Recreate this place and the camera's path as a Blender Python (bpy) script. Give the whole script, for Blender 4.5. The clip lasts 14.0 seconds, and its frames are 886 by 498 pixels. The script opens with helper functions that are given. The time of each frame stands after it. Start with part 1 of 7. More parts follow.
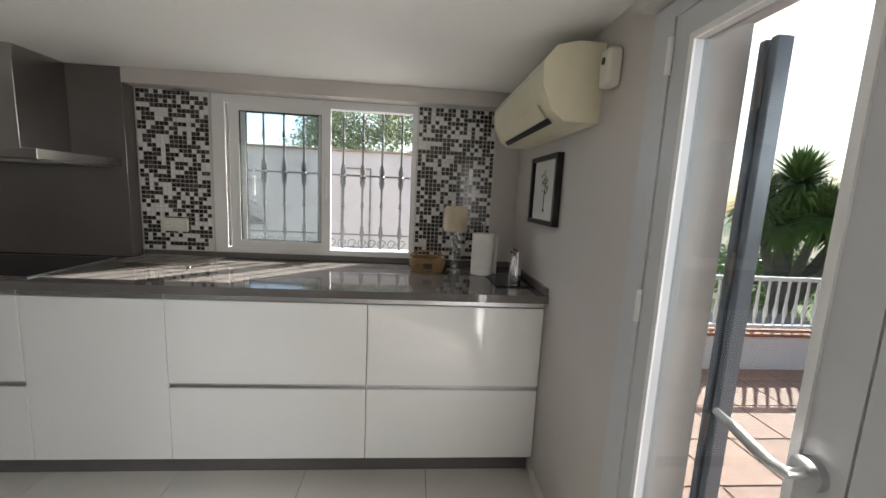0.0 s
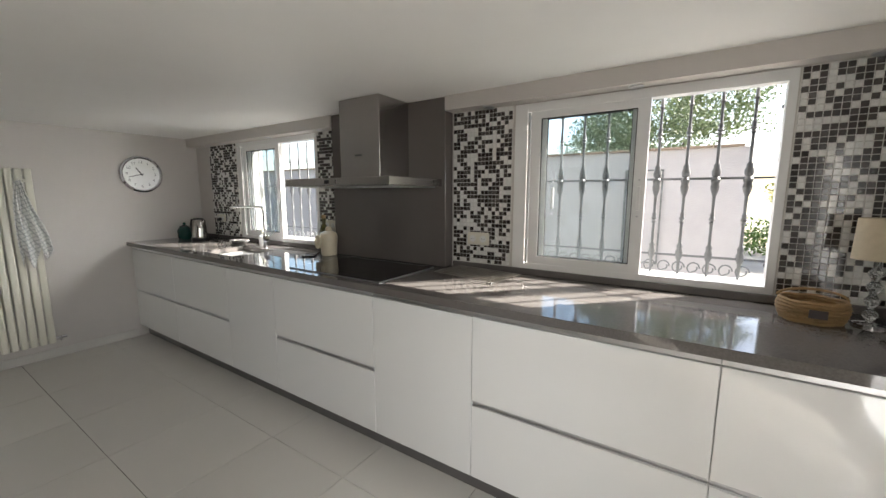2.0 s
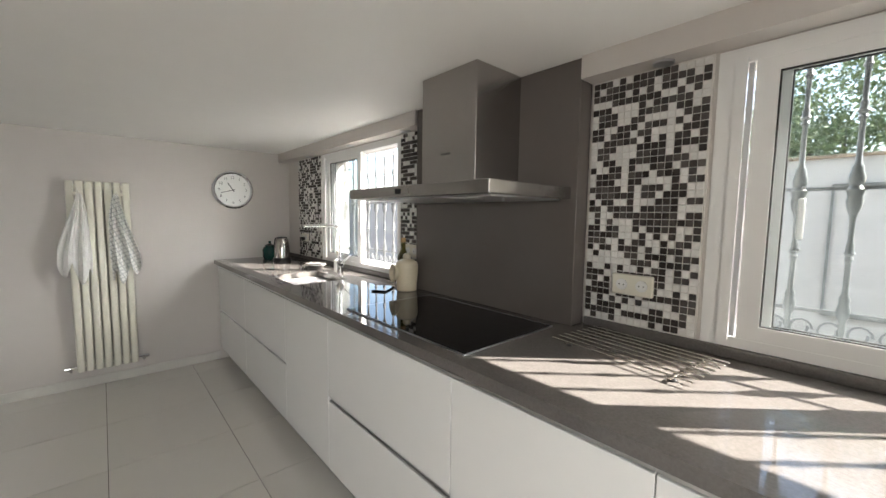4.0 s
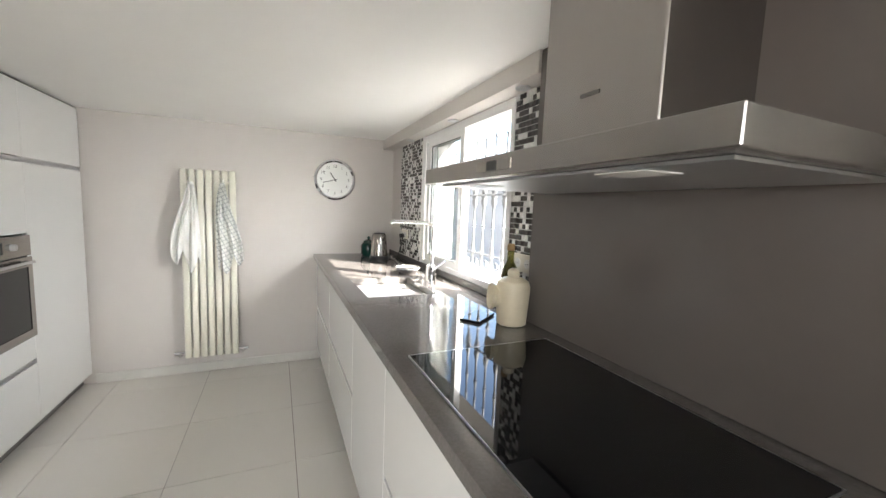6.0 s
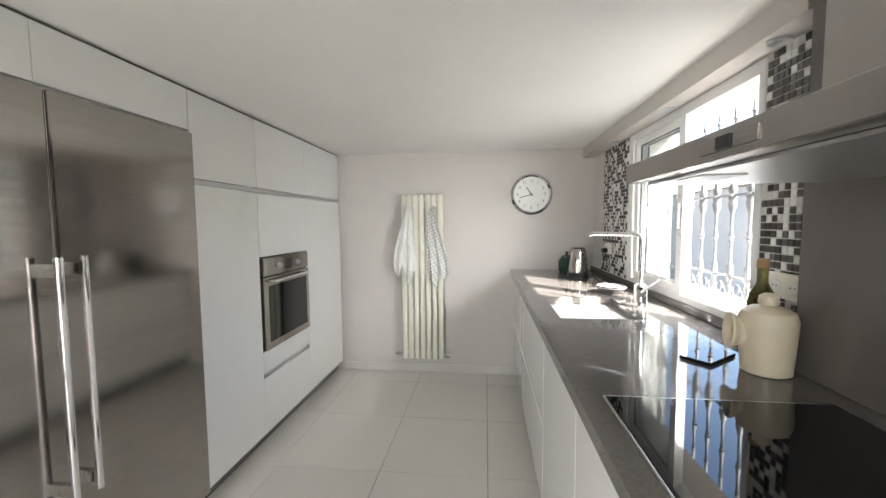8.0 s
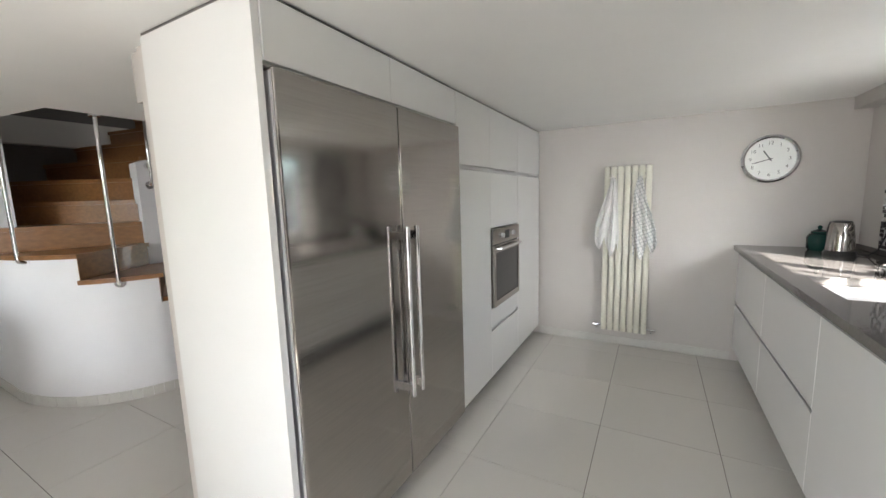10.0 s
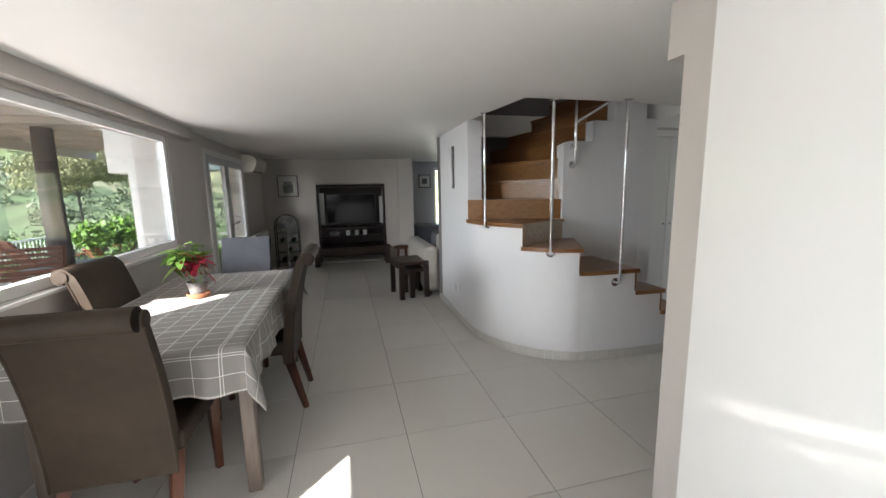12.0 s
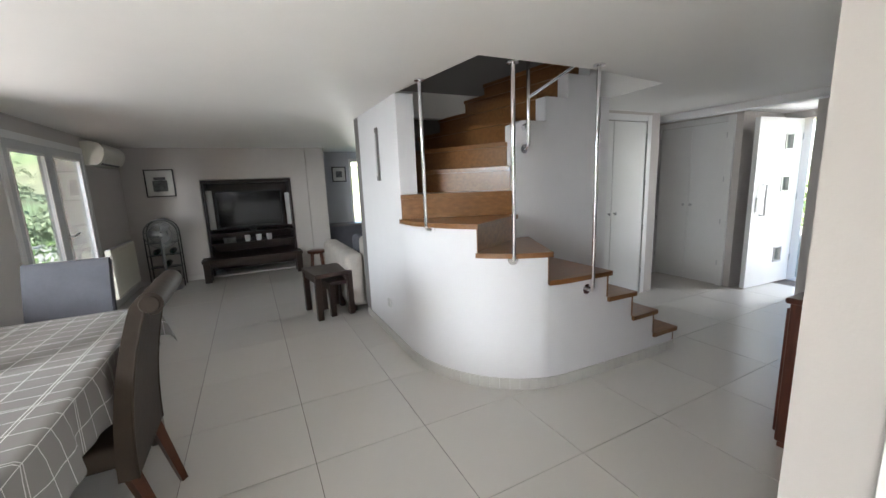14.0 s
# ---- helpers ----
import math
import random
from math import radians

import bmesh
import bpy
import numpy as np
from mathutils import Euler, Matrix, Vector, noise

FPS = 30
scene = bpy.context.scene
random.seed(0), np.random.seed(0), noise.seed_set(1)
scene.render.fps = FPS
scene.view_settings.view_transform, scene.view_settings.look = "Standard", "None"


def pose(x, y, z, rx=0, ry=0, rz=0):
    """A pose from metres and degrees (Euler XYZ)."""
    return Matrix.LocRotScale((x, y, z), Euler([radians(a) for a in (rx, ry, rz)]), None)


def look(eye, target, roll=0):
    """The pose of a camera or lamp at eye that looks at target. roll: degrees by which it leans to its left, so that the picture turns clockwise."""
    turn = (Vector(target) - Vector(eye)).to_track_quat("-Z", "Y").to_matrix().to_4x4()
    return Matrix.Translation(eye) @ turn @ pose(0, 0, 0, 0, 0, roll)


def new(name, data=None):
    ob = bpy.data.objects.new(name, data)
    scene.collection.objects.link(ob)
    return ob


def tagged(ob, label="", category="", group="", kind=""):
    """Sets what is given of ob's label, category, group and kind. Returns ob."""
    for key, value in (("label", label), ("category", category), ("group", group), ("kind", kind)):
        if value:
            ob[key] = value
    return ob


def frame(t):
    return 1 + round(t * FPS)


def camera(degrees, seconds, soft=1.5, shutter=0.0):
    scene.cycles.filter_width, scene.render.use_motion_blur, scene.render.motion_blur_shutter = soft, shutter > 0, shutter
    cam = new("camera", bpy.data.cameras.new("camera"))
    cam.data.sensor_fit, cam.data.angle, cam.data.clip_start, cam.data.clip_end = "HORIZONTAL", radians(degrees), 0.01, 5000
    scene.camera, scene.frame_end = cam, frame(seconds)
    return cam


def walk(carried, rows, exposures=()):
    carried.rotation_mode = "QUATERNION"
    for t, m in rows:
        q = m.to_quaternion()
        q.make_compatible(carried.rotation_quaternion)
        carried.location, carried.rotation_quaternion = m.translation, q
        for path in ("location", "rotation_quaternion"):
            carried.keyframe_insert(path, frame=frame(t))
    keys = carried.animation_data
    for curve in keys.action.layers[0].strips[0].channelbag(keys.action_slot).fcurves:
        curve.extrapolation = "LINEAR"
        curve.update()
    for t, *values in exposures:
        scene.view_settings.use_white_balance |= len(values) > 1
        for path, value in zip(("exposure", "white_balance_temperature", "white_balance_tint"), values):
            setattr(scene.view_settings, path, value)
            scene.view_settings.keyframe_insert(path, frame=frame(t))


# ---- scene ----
cam = camera(98.6, 14.0)
PATH = [
    (0, (-0.116, 1.124, 1.423), (0.041, 3.097, 1.139), 2.8),
    (0.5, (-0.098, 1.23, 1.427), (-0.439, 3.18, 1.146), 2.7),
    (1, (-0.123, 1.257, 1.435), (-0.815, 3.115, 1.175), 2.1),
    (1.5, (-0.24, 1.311, 1.437), (-1.202, 3.042, 1.156), 0.6),
    (2, (-0.424, 1.417, 1.44), (-1.512, 3.071, 1.156), -0.0),
    (2.5, (-0.57, 1.539, 1.456), (-1.702, 3.162, 1.166), -0.6),
    (3, (-0.714, 1.723, 1.468), (-1.966, 3.258, 1.198), -1.1),
    (3.2, (-0.771, 1.786, 1.447), (-2.085, 3.274, 1.206), -0.6),
    (5.3, (-1.304, 2.427, 1.405), (-3.015, 3.447, 1.225), 1.8),
    (5.5, (-1.375, 2.468, 1.414), (-3.131, 3.404, 1.212), 1.9),
    (6, (-1.527, 2.526, 1.415), (-3.35, 3.323, 1.207), 2.2),
    (6.5, (-1.64, 2.557, 1.43), (-3.523, 3.196, 1.213), 1.8),
    (7, (-1.69, 2.583, 1.451), (-3.653, 2.9, 1.244), 1.3),
    (7.2, (-1.69, 2.611, 1.428), (-3.674, 2.782, 1.238), 1.0),
    (9.3, (-1.424, 2.411, 1.386), (-3.319, 1.808, 1.17), -1.3),
    (9.5, (-1.386, 2.352, 1.41), (-3.249, 1.669, 1.16), -1.1),
    (10, (-1.286, 2.249, 1.419), (-3.018, 1.285, 1.153), -1.7),
    (10.5, (-1.2, 2.129, 1.411), (-2.621, 0.745, 1.152), -2.0),
    (11, (-1.135, 1.959, 1.405), (-2.218, 0.3, 1.134), -1.3),
    (11.5, (-1.054, 1.771, 1.394), (-1.802, -0.062, 1.11), -1.1),
    (12, (-0.95, 1.596, 1.393), (-1.435, -0.32, 1.088), -1.1),
    (12.5, (-0.886, 1.413, 1.386), (-1.319, -0.516, 1.08), -1.3),
    (13, (-0.914, 1.236, 1.382), (-1.404, -0.677, 1.066), -1.8),
    (13.5, (-1.01, 1.016, 1.383), (-1.635, -0.855, 1.053), -2.3),
    (13.6, (-1.03, 0.986, 1.395), (-1.698, -0.868, 1.057), -2.5),
    (14, (-1.068, 0.821, 1.385), (-1.947, -0.941, 1.035), -2.3),
]
EXPOSURES = [(0.0, 2.1, 6450, 10), (0.5, 2.4, 6500, 10), (1.0, 2.62, 6550, 10), (2.0, 2.35, 6600, 10), (3.2, 2.38, 6700, 10), (5.3, 3.45, 6600, 10), (7.2, 3.42, 6550, 10), (9.3, 3.15, 6450, 10), (10.5, 3.15, 6350, 10), (12.0, 2.92, 6300, 10), (13.0, 3.05, 6300, 10), (14.0, 3.42, 6200, 10)]
walk(cam, [(t, look(eye, target, roll)) for t, eye, target, roll in PATH], EXPOSURES)

# world, sun, exposure
SUN_AZ, SUN_EL = radians(46.5), radians(38.2)
world = bpy.data.worlds.new("world")
scene.world = world
world.use_nodes = True
wn = world.node_tree
sky = wn.nodes.new("ShaderNodeTexSky")
sky.sky_type = "NISHITA"
sky.sun_disc = False
sky.sun_elevation, sky.sun_rotation = SUN_EL, radians(90) - SUN_AZ
sky.air_density, sky.dust_density = 1.0, 2.0
wn.links.new(sky.outputs[0], wn.nodes["Background"].inputs[0])
wn.nodes["Background"].inputs[1].default_value = 0.105
sun = new("sun", bpy.data.lights.new("sun", "SUN"))
sun.data.energy, sun.data.angle, sun.data.color = 5.0, radians(0.55), (1.0, 0.95, 0.88)
sun.matrix_world = look((0, 0, 0), (-math.cos(SUN_AZ) * math.cos(SUN_EL), -math.sin(SUN_AZ) * math.cos(SUN_EL), -math.sin(SUN_EL)))


def sky_lamp(name, eye, target, w, h, watts, color=(1.0, 0.985, 0.965)):
    """Stands in for the light of the sky in an opening, or adds fill."""
    lamp = new(name, bpy.data.lights.new(name, "AREA"))
    lamp.data.shape, lamp.data.size, lamp.data.size_y = "RECTANGLE", w, h
    lamp.data.energy, lamp.data.color = watts, color
    lamp.matrix_world = look(eye, target)


sky_lamp("sky_in_terrace_door", (0.50, 1.34, 0.98), (-3, 1.34, 0.98), 0.36, 1.6, 3.2)
# Added outdoors beside the sight lines, to fill the dining area.
sky_lamp("sky_fill_by_terrace", (2.3, 0.75, 1.8), (-0.8, -1.4, 0.2), 1.7, 0.7, 27, (0.93, 0.97, 1.0))
# Extra ceiling fill hidden below the sill, on top of the terrace's own bounce.
sky_lamp("terrace_bounce_fill", (1.7, -1.1, 0.35), (-1.2, -1.1, 2.0), 2.0, 0.8, 7)
sky_lamp("sky_in_west_window", (-3.095, 3.70, 1.45), (-3.845, 3.04, 1.15), 0.16, 0.8, 1.0, (0.95, 0.98, 1.0))
bpy.data.lights["sky_in_west_window"].spread = radians(80)
# Two lamps added above the yard, out of sight, to fill the kitchen.
sky_lamp("sky_fill_over_yard_east", (-0.7, 5.3, 3.8), (-0.9, 2.2, 0.6), 2.4, 1.6, 26)
sky_lamp("sky_fill_over_yard_west", (-3.7, 5.3, 3.8), (-3.9, 2.2, 0.6), 2.4, 1.6, 32)
sky_lamp("sky_in_alcove_window", (-3.5, -6.94, 1.25), (-3.5, 0, 1.25), 0.75, 1.1, 1.4)
bpy.data.lights["sky_in_alcove_window"].spread = radians(66)
sky_lamp("sky_in_front_door", (-6.95, -0.75, 1.0), (0, -0.75, 1.0), 0.4, 1.8, 2.2)
# Weak fill added beneath the closed roof; no skylight opens there.
sky_lamp("stairwell_fill", (-3.4, -1.9, 4.3), (-3.4, -1.9, 0), 1.0, 0.8, 0.35)

CEIL = 2.03


# ---- materials ----
def mat(name, color, rough=0.5, metal=0.0, noise_scale=0, vary=0.0, bump=0.0, bump_scale=60, color2=None, coat=0.0, trans=0.0, spec=0.5, per_object=0.0, island=0.0, stretch=None, rough_vary=0.0, emit=0.0):
    m = bpy.data.materials.new(name)
    m.use_nodes = True
    nt = m.node_tree
    N, L = nt.nodes, nt.links
    b = N["Principled BSDF"]
    b.inputs["Base Color"].default_value = (*color, 1)
    b.inputs["Roughness"].default_value = rough
    b.inputs["Metallic"].default_value = metal
    b.inputs["Coat Weight"].default_value = coat
    b.inputs["Coat Roughness"].default_value = 0.05
    b.inputs["Transmission Weight"].default_value = trans
    b.inputs["Specular IOR Level"].default_value = spec
    if emit:
        b.inputs["Emission Color"].default_value = (*color, 1)
        b.inputs["Emission Strength"].default_value = emit
    tc = N.new("ShaderNodeTexCoord")
    mp = N.new("ShaderNodeMapping")
    L.new(tc.outputs["Object"], mp.inputs[0])
    if stretch:
        mp.inputs["Scale"].default_value = stretch
    src = None
    if noise_scale:
        n1 = N.new("ShaderNodeTexNoise")
        n1.inputs["Scale"].default_value = noise_scale
        n1.inputs["Detail"].default_value = 6
        L.new(mp.outputs[0], n1.inputs["Vector"])
        n2 = N.new("ShaderNodeTexNoise")
        n2.inputs["Scale"].default_value = noise_scale * 7.3
        n2.inputs["Detail"].default_value = 3
        L.new(mp.outputs[0], n2.inputs["Vector"])
        av = N.new("ShaderNodeMath")
        av.operation = "MULTIPLY_ADD"
        av.inputs[1].default_value = 0.35
        L.new(n2.outputs["Fac"], av.inputs[0])
        L.new(n1.outputs["Fac"], av.inputs[2])
        ra = N.new("ShaderNodeMapRange")
        ra.inputs["From Min"].default_value, ra.inputs["From Max"].default_value = 0.45, 0.9
        L.new(av.outputs[0], ra.inputs["Value"])
        mix = N.new("ShaderNodeMix")
        mix.data_type = "RGBA"
        c2 = color2 or tuple(max(0, c * (1 - vary)) for c in color)
        mix.inputs[6].default_value, mix.inputs[7].default_value = (*color, 1), (*c2, 1)
        L.new(ra.outputs[0], mix.inputs[0])
        src = mix.outputs[2]
        if rough_vary:
            rr = N.new("ShaderNodeMapRange")
            rr.inputs["To Min"].default_value, rr.inputs["To Max"].default_value = rough, rough + rough_vary
            L.new(ra.outputs[0], rr.inputs["Value"])
            L.new(rr.outputs[0], b.inputs["Roughness"])
    if per_object or island:
        hs = N.new("ShaderNodeHueSaturation")
        if src:
            L.new(src, hs.inputs["Color"])
        else:
            hs.inputs["Color"].default_value = (*color, 1)
        if per_object:
            rnd = N.new("ShaderNodeObjectInfo").outputs["Random"]
        else:
            rnd = N.new("ShaderNodeNewGeometry").outputs["Random Per Island"]
        r2 = N.new("ShaderNodeMapRange")
        k = per_object or island
        r2.inputs["To Min"].default_value, r2.inputs["To Max"].default_value = 1 - k, 1 + k
        L.new(rnd, r2.inputs["Value"])
        L.new(r2.outputs[0], hs.inputs["Value"])
        src = hs.outputs[0]
    if src:
        L.new(src, b.inputs["Base Color"])
    if bump:
        n3 = N.new("ShaderNodeTexNoise")
        n3.inputs["Scale"].default_value = bump_scale
        n3.inputs["Detail"].default_value = 4
        L.new(mp.outputs[0], n3.inputs["Vector"])
        bp = N.new("ShaderNodeBump")
        bp.inputs["Strength"].default_value = bump
        bp.inputs["Distance"].default_value = 0.01
        L.new(n3.outputs["Fac"], bp.inputs["Height"])
        L.new(bp.outputs[0], b.inputs["Normal"])
    return m


M = {}
M["wall"] = mat("wall_paint", (0.56, 0.525, 0.495), 0.6, noise_scale=1.2, vary=0.05, bump=0.06, bump_scale=120)
M["white_wall"] = mat("white_wall_paint", (0.76, 0.75, 0.76), 0.6, noise_scale=1.0, vary=0.05, bump=0.06, bump_scale=110)
M["ceil"] = mat("ceiling_paint", (0.85, 0.84, 0.815), 0.55, noise_scale=0.9, vary=0.04, bump=0.03, bump_scale=60)
M["joint"] = mat("floor_joint", (0.13, 0.11, 0.095), 0.9, noise_scale=9, vary=0.3)
M["tile"] = mat("floor_tile", (0.63, 0.605, 0.56), 0.25, noise_scale=0.7, vary=0.02, per_object=0.03)
M["grout"] = mat("grout", (0.3, 0.27, 0.24), 0.9, noise_scale=9, vary=0.3)
M["skirt"] = mat("skirting_tile", (0.62, 0.6, 0.56), 0.3, noise_scale=4, vary=0.1, per_object=0.02)
M["lacquer"] = mat("white_lacquer", (0.82, 0.815, 0.80), 0.07, noise_scale=1.1, vary=0.02, coat=0.4)
M["alu"] = mat("brushed_aluminium", (0.6, 0.6, 0.61), 0.35, 1.0, noise_scale=4, vary=0.1, stretch=(1, 30, 30))
M["steel"] = mat("brushed_steel", (0.42, 0.395, 0.37), 0.075, 1.0, noise_scale=3, vary=0.1, stretch=(1, 1, 40), rough_vary=0.05, bump=0.012, bump_scale=9)
M["steel_dark"] = mat("hood_steel", (0.42, 0.395, 0.38), 0.27, 1.0, noise_scale=3, vary=0.05, stretch=(40, 40, 1))
M["chrome"] = mat("chrome", (0.8, 0.8, 0.82), 0.06, 1.0, noise_scale=10, vary=0.05)
M["worktop"] = mat("stone_worktop", (0.15, 0.138, 0.13), 0.035, noise_scale=160, vary=0.25, rough_vary=0.03)
M["panel"] = mat("splash_panel", (0.12, 0.104, 0.095), 0.15, noise_scale=3, vary=0.06)
M["plinth"] = mat("plinth", (0.13, 0.12, 0.115), 0.4, noise_scale=5, vary=0.15)
M["black_glass"] = mat("black_glass", (0.006, 0.006, 0.007), 0.03, noise_scale=20, vary=0.3)
M["pvc"] = mat("white_frame", (0.78, 0.78, 0.77), 0.3, noise_scale=3, vary=0.04)
# White frame paint greyed so its colour carries the shade on the frames.
M["frame_shade_grey"] = mat("shaded_frame", (0.55, 0.56, 0.57), 0.32, noise_scale=3, vary=0.06)
M["seal"] = mat("black_seal", (0.02, 0.02, 0.02), 0.6)
M["iron"] = mat("grille_iron", (0.13, 0.135, 0.14), 0.45, noise_scale=14, vary=0.3)
M["wood"] = mat("oak_tread", (0.26, 0.12, 0.042), 0.3, noise_scale=5, color2=(0.17, 0.075, 0.026), stretch=(1.2, 9, 9), bump=0.04, bump_scale=40, coat=0.2)
M["darkwood"] = mat("dark_wood", (0.03, 0.014, 0.009), 0.4, noise_scale=6, color2=(0.014, 0.007, 0.005), stretch=(1, 8, 1), bump=0.05, bump_scale=30)
M["redwood"] = mat("mahogany", (0.12, 0.035, 0.02), 0.3, noise_scale=6, color2=(0.06, 0.018, 0.012), stretch=(8, 8, 1))
M["leather"] = mat("brown_suede", (0.048, 0.034, 0.023), 0.62, noise_scale=2.2, color2=(0.02, 0.013, 0.009), bump=0.15, bump_scale=40, spec=0.25)
M["chairleg"] = mat("chair_leg_wood", (0.11, 0.036, 0.017), 0.3, noise_scale=8, vary=0.4, stretch=(6, 6, 1))
M["greyfab"] = mat("grey_fabric", (0.085, 0.085, 0.098), 0.85, noise_scale=8, vary=0.2, bump=0.2, bump_scale=300)
M["sofafab"] = mat("beige_fabric", (0.42, 0.385, 0.34), 0.9, noise_scale=7, vary=0.15, bump=0.2, bump_scale=250)
M["radiator"] = mat("cream_enamel", (0.72, 0.7, 0.6), 0.3, noise_scale=3, vary=0.04)
M["acplastic"] = mat("aged_cream_plastic", (0.72, 0.69, 0.55), 0.35, noise_scale=2, color2=(0.66, 0.6, 0.42))
M["acwhite"] = mat("white_plastic", (0.72, 0.69, 0.59), 0.35, noise_scale=2, vary=0.08)
M["black"] = mat("black_plastic", (0.012, 0.012, 0.013), 0.35, noise_scale=12, vary=0.3)
M["screen"] = mat("tv_screen", (0.006, 0.006, 0.008), 0.08, noise_scale=30, vary=0.2)
M["cloth_white"] = mat("white_towel", (0.86, 0.85, 0.82), 0.95, noise_scale=9, vary=0.08, bump=0.3, bump_scale=400)
M["terracotta"] = mat("terracotta", (0.35, 0.13, 0.06), 0.7, noise_scale=7, vary=0.25, per_object=0.12)
M["terrace"] = mat("terrace_tile", (0.4, 0.23, 0.16), 0.7, noise_scale=5, vary=0.25, per_object=0.1, bump=0.1, bump_scale=40)
M["render"] = mat("white_render", (0.78, 0.77, 0.76), 0.85, noise_scale=2, vary=0.08, bump=0.3, bump_scale=60)
M["greenpot"] = mat("green_glaze", (0.008, 0.05, 0.04), 0.15, noise_scale=9, vary=0.3)
M["cream"] = mat("cream_ceramic", (0.66, 0.58, 0.43), 0.35, noise_scale=9, vary=0.12)
M["bottle"] = mat("olive_bottle_glass", (0.12, 0.11, 0.01), 0.08, noise_scale=9, vary=0.2, trans=0.5)
M["wicker"] = mat("wicker", (0.4, 0.25, 0.11), 0.7, noise_scale=20, vary=0.4)
M["paper"] = mat("paper", (0.8, 0.79, 0.76), 0.9, noise_scale=30, vary=0.05)
M["shade"] = mat("linen_shade", (0.55, 0.47, 0.34), 0.9, noise_scale=40, vary=0.12, bump=0.2, bump_scale=300)
M["leaf"] = mat("leaf_green", (0.2, 0.34, 0.06), 0.45, noise_scale=12, vary=0.35, island=0.25)
M["leafred"] = mat("leaf_red", (0.42, 0.02, 0.06), 0.5, noise_scale=14, vary=0.3, island=0.2)
M["foliage"] = mat("foliage", (0.1, 0.17, 0.035), 0.6, noise_scale=2, vary=0.3, island=0.4)
M["foliage2"] = mat("olive_foliage", (0.2, 0.23, 0.13), 0.65, noise_scale=2, vary=0.3, island=0.4)
M["foliage3"] = mat("pale_olive_foliage", (0.2, 0.25, 0.12), 0.65, noise_scale=2, vary=0.3, island=0.4)
M["foliage4"] = mat("yellow_foliage", (0.3, 0.32, 0.09), 0.65, noise_scale=2, vary=0.3, island=0.4)
M["paletree"] = mat("pale_tree_foliage", (0.34, 0.33, 0.17), 0.7, noise_scale=2, vary=0.3, island=0.35)
M["spike"] = mat("yucca_leaf", (0.17, 0.27, 0.07), 0.45, noise_scale=3, vary=0.25, island=0.35)
M["bark"] = mat("bark", (0.15, 0.13, 0.12), 0.9, noise_scale=9, vary=0.4, bump=0.6, bump_scale=30)
M["picturemat"] = mat("picture_paper", (0.66, 0.66, 0.63), 0.7, noise_scale=6, vary=0.05)
M["ink"] = mat("picture_ink", (0.22, 0.23, 0.23), 0.8, noise_scale=14, vary=0.7)
M["white"] = mat("white_ceramic", (0.78, 0.78, 0.76), 0.25, noise_scale=6, vary=0.04)
M["greywall"] = mat("blue_grey_wall", (0.46, 0.47, 0.5), 0.6, noise_scale=1.2, vary=0.05)
# Wall paint darkened so the colour itself carries the stairwell's shade.
M["stairshade"] = mat("stairwell_shade_paint", (0.2, 0.19, 0.185), 0.7, noise_scale=1.2, vary=0.06)
# White render greyed in its colour to offset the overbright yard view.
M["yardwall"] = mat("dimmed_white_render", (0.38, 0.37, 0.375), 0.85, noise_scale=1.5, vary=0.12, bump=0.3, bump_scale=60)
M["coping"] = mat("clay_coping", (0.26, 0.2, 0.15), 0.8, noise_scale=6, vary=0.3, per_object=0.15)
M["fanwhite"] = mat("fan_plastic", (0.2, 0.2, 0.195), 0.4, noise_scale=5, vary=0.1)
M["road"] = mat("pale_paving", (0.2, 0.19, 0.17), 0.8, noise_scale=2, vary=0.2)
M["grass"] = mat("dry_grass_hill", (0.12, 0.15, 0.04), 0.9, noise_scale=0.05, color2=(0.28, 0.22, 0.12))

g = bpy.data.materials.new("window_glass")
g.use_nodes = True
gn = g.node_tree
for n in list(gn.nodes):
    gn.nodes.remove(n)
go = gn.nodes.new("ShaderNodeOutputMaterial")
gt = gn.nodes.new("ShaderNodeBsdfTransparent")
gg = gn.nodes.new("ShaderNodeBsdfGlossy")
gm = gn.nodes.new("ShaderNodeMixShader")
gf = gn.nodes.new("ShaderNodeMapRange")
gl = gn.nodes.new("ShaderNodeLayerWeight")
gp = gn.nodes.new("ShaderNodeMath")
gp.operation = "POWER"
gp.inputs[1].default_value = 4.0
gn.links.new(gl.outputs["Facing"], gp.inputs[0])
gn.links.new(gp.outputs[0], gf.inputs["Value"])
gf.inputs["To Min"].default_value, gf.inputs["To Max"].default_value = 0.02, 0.6
gt.inputs[0].default_value = (0.90, 0.925, 0.93, 1)
gg.inputs["Roughness"].default_value = 0.01
gn.links.new(gf.outputs[0], gm.inputs[0])
gn.links.new(gt.outputs[0], gm.inputs[1])
gn.links.new(gg.outputs[0], gm.inputs[2])
gn.links.new(gm.outputs[0], go.inputs[0])
M["glass"] = g
# Pane colour greyed to dim the outdoor view; the glass has no real tint.
g2 = g.copy()
g2.name = "dimming_window_glass"
for n in g2.node_tree.nodes:
    if n.type == "BSDF_TRANSPARENT":
        n.inputs[0].default_value = (0.56, 0.59, 0.6, 1)
M["glass_dimming"] = g2


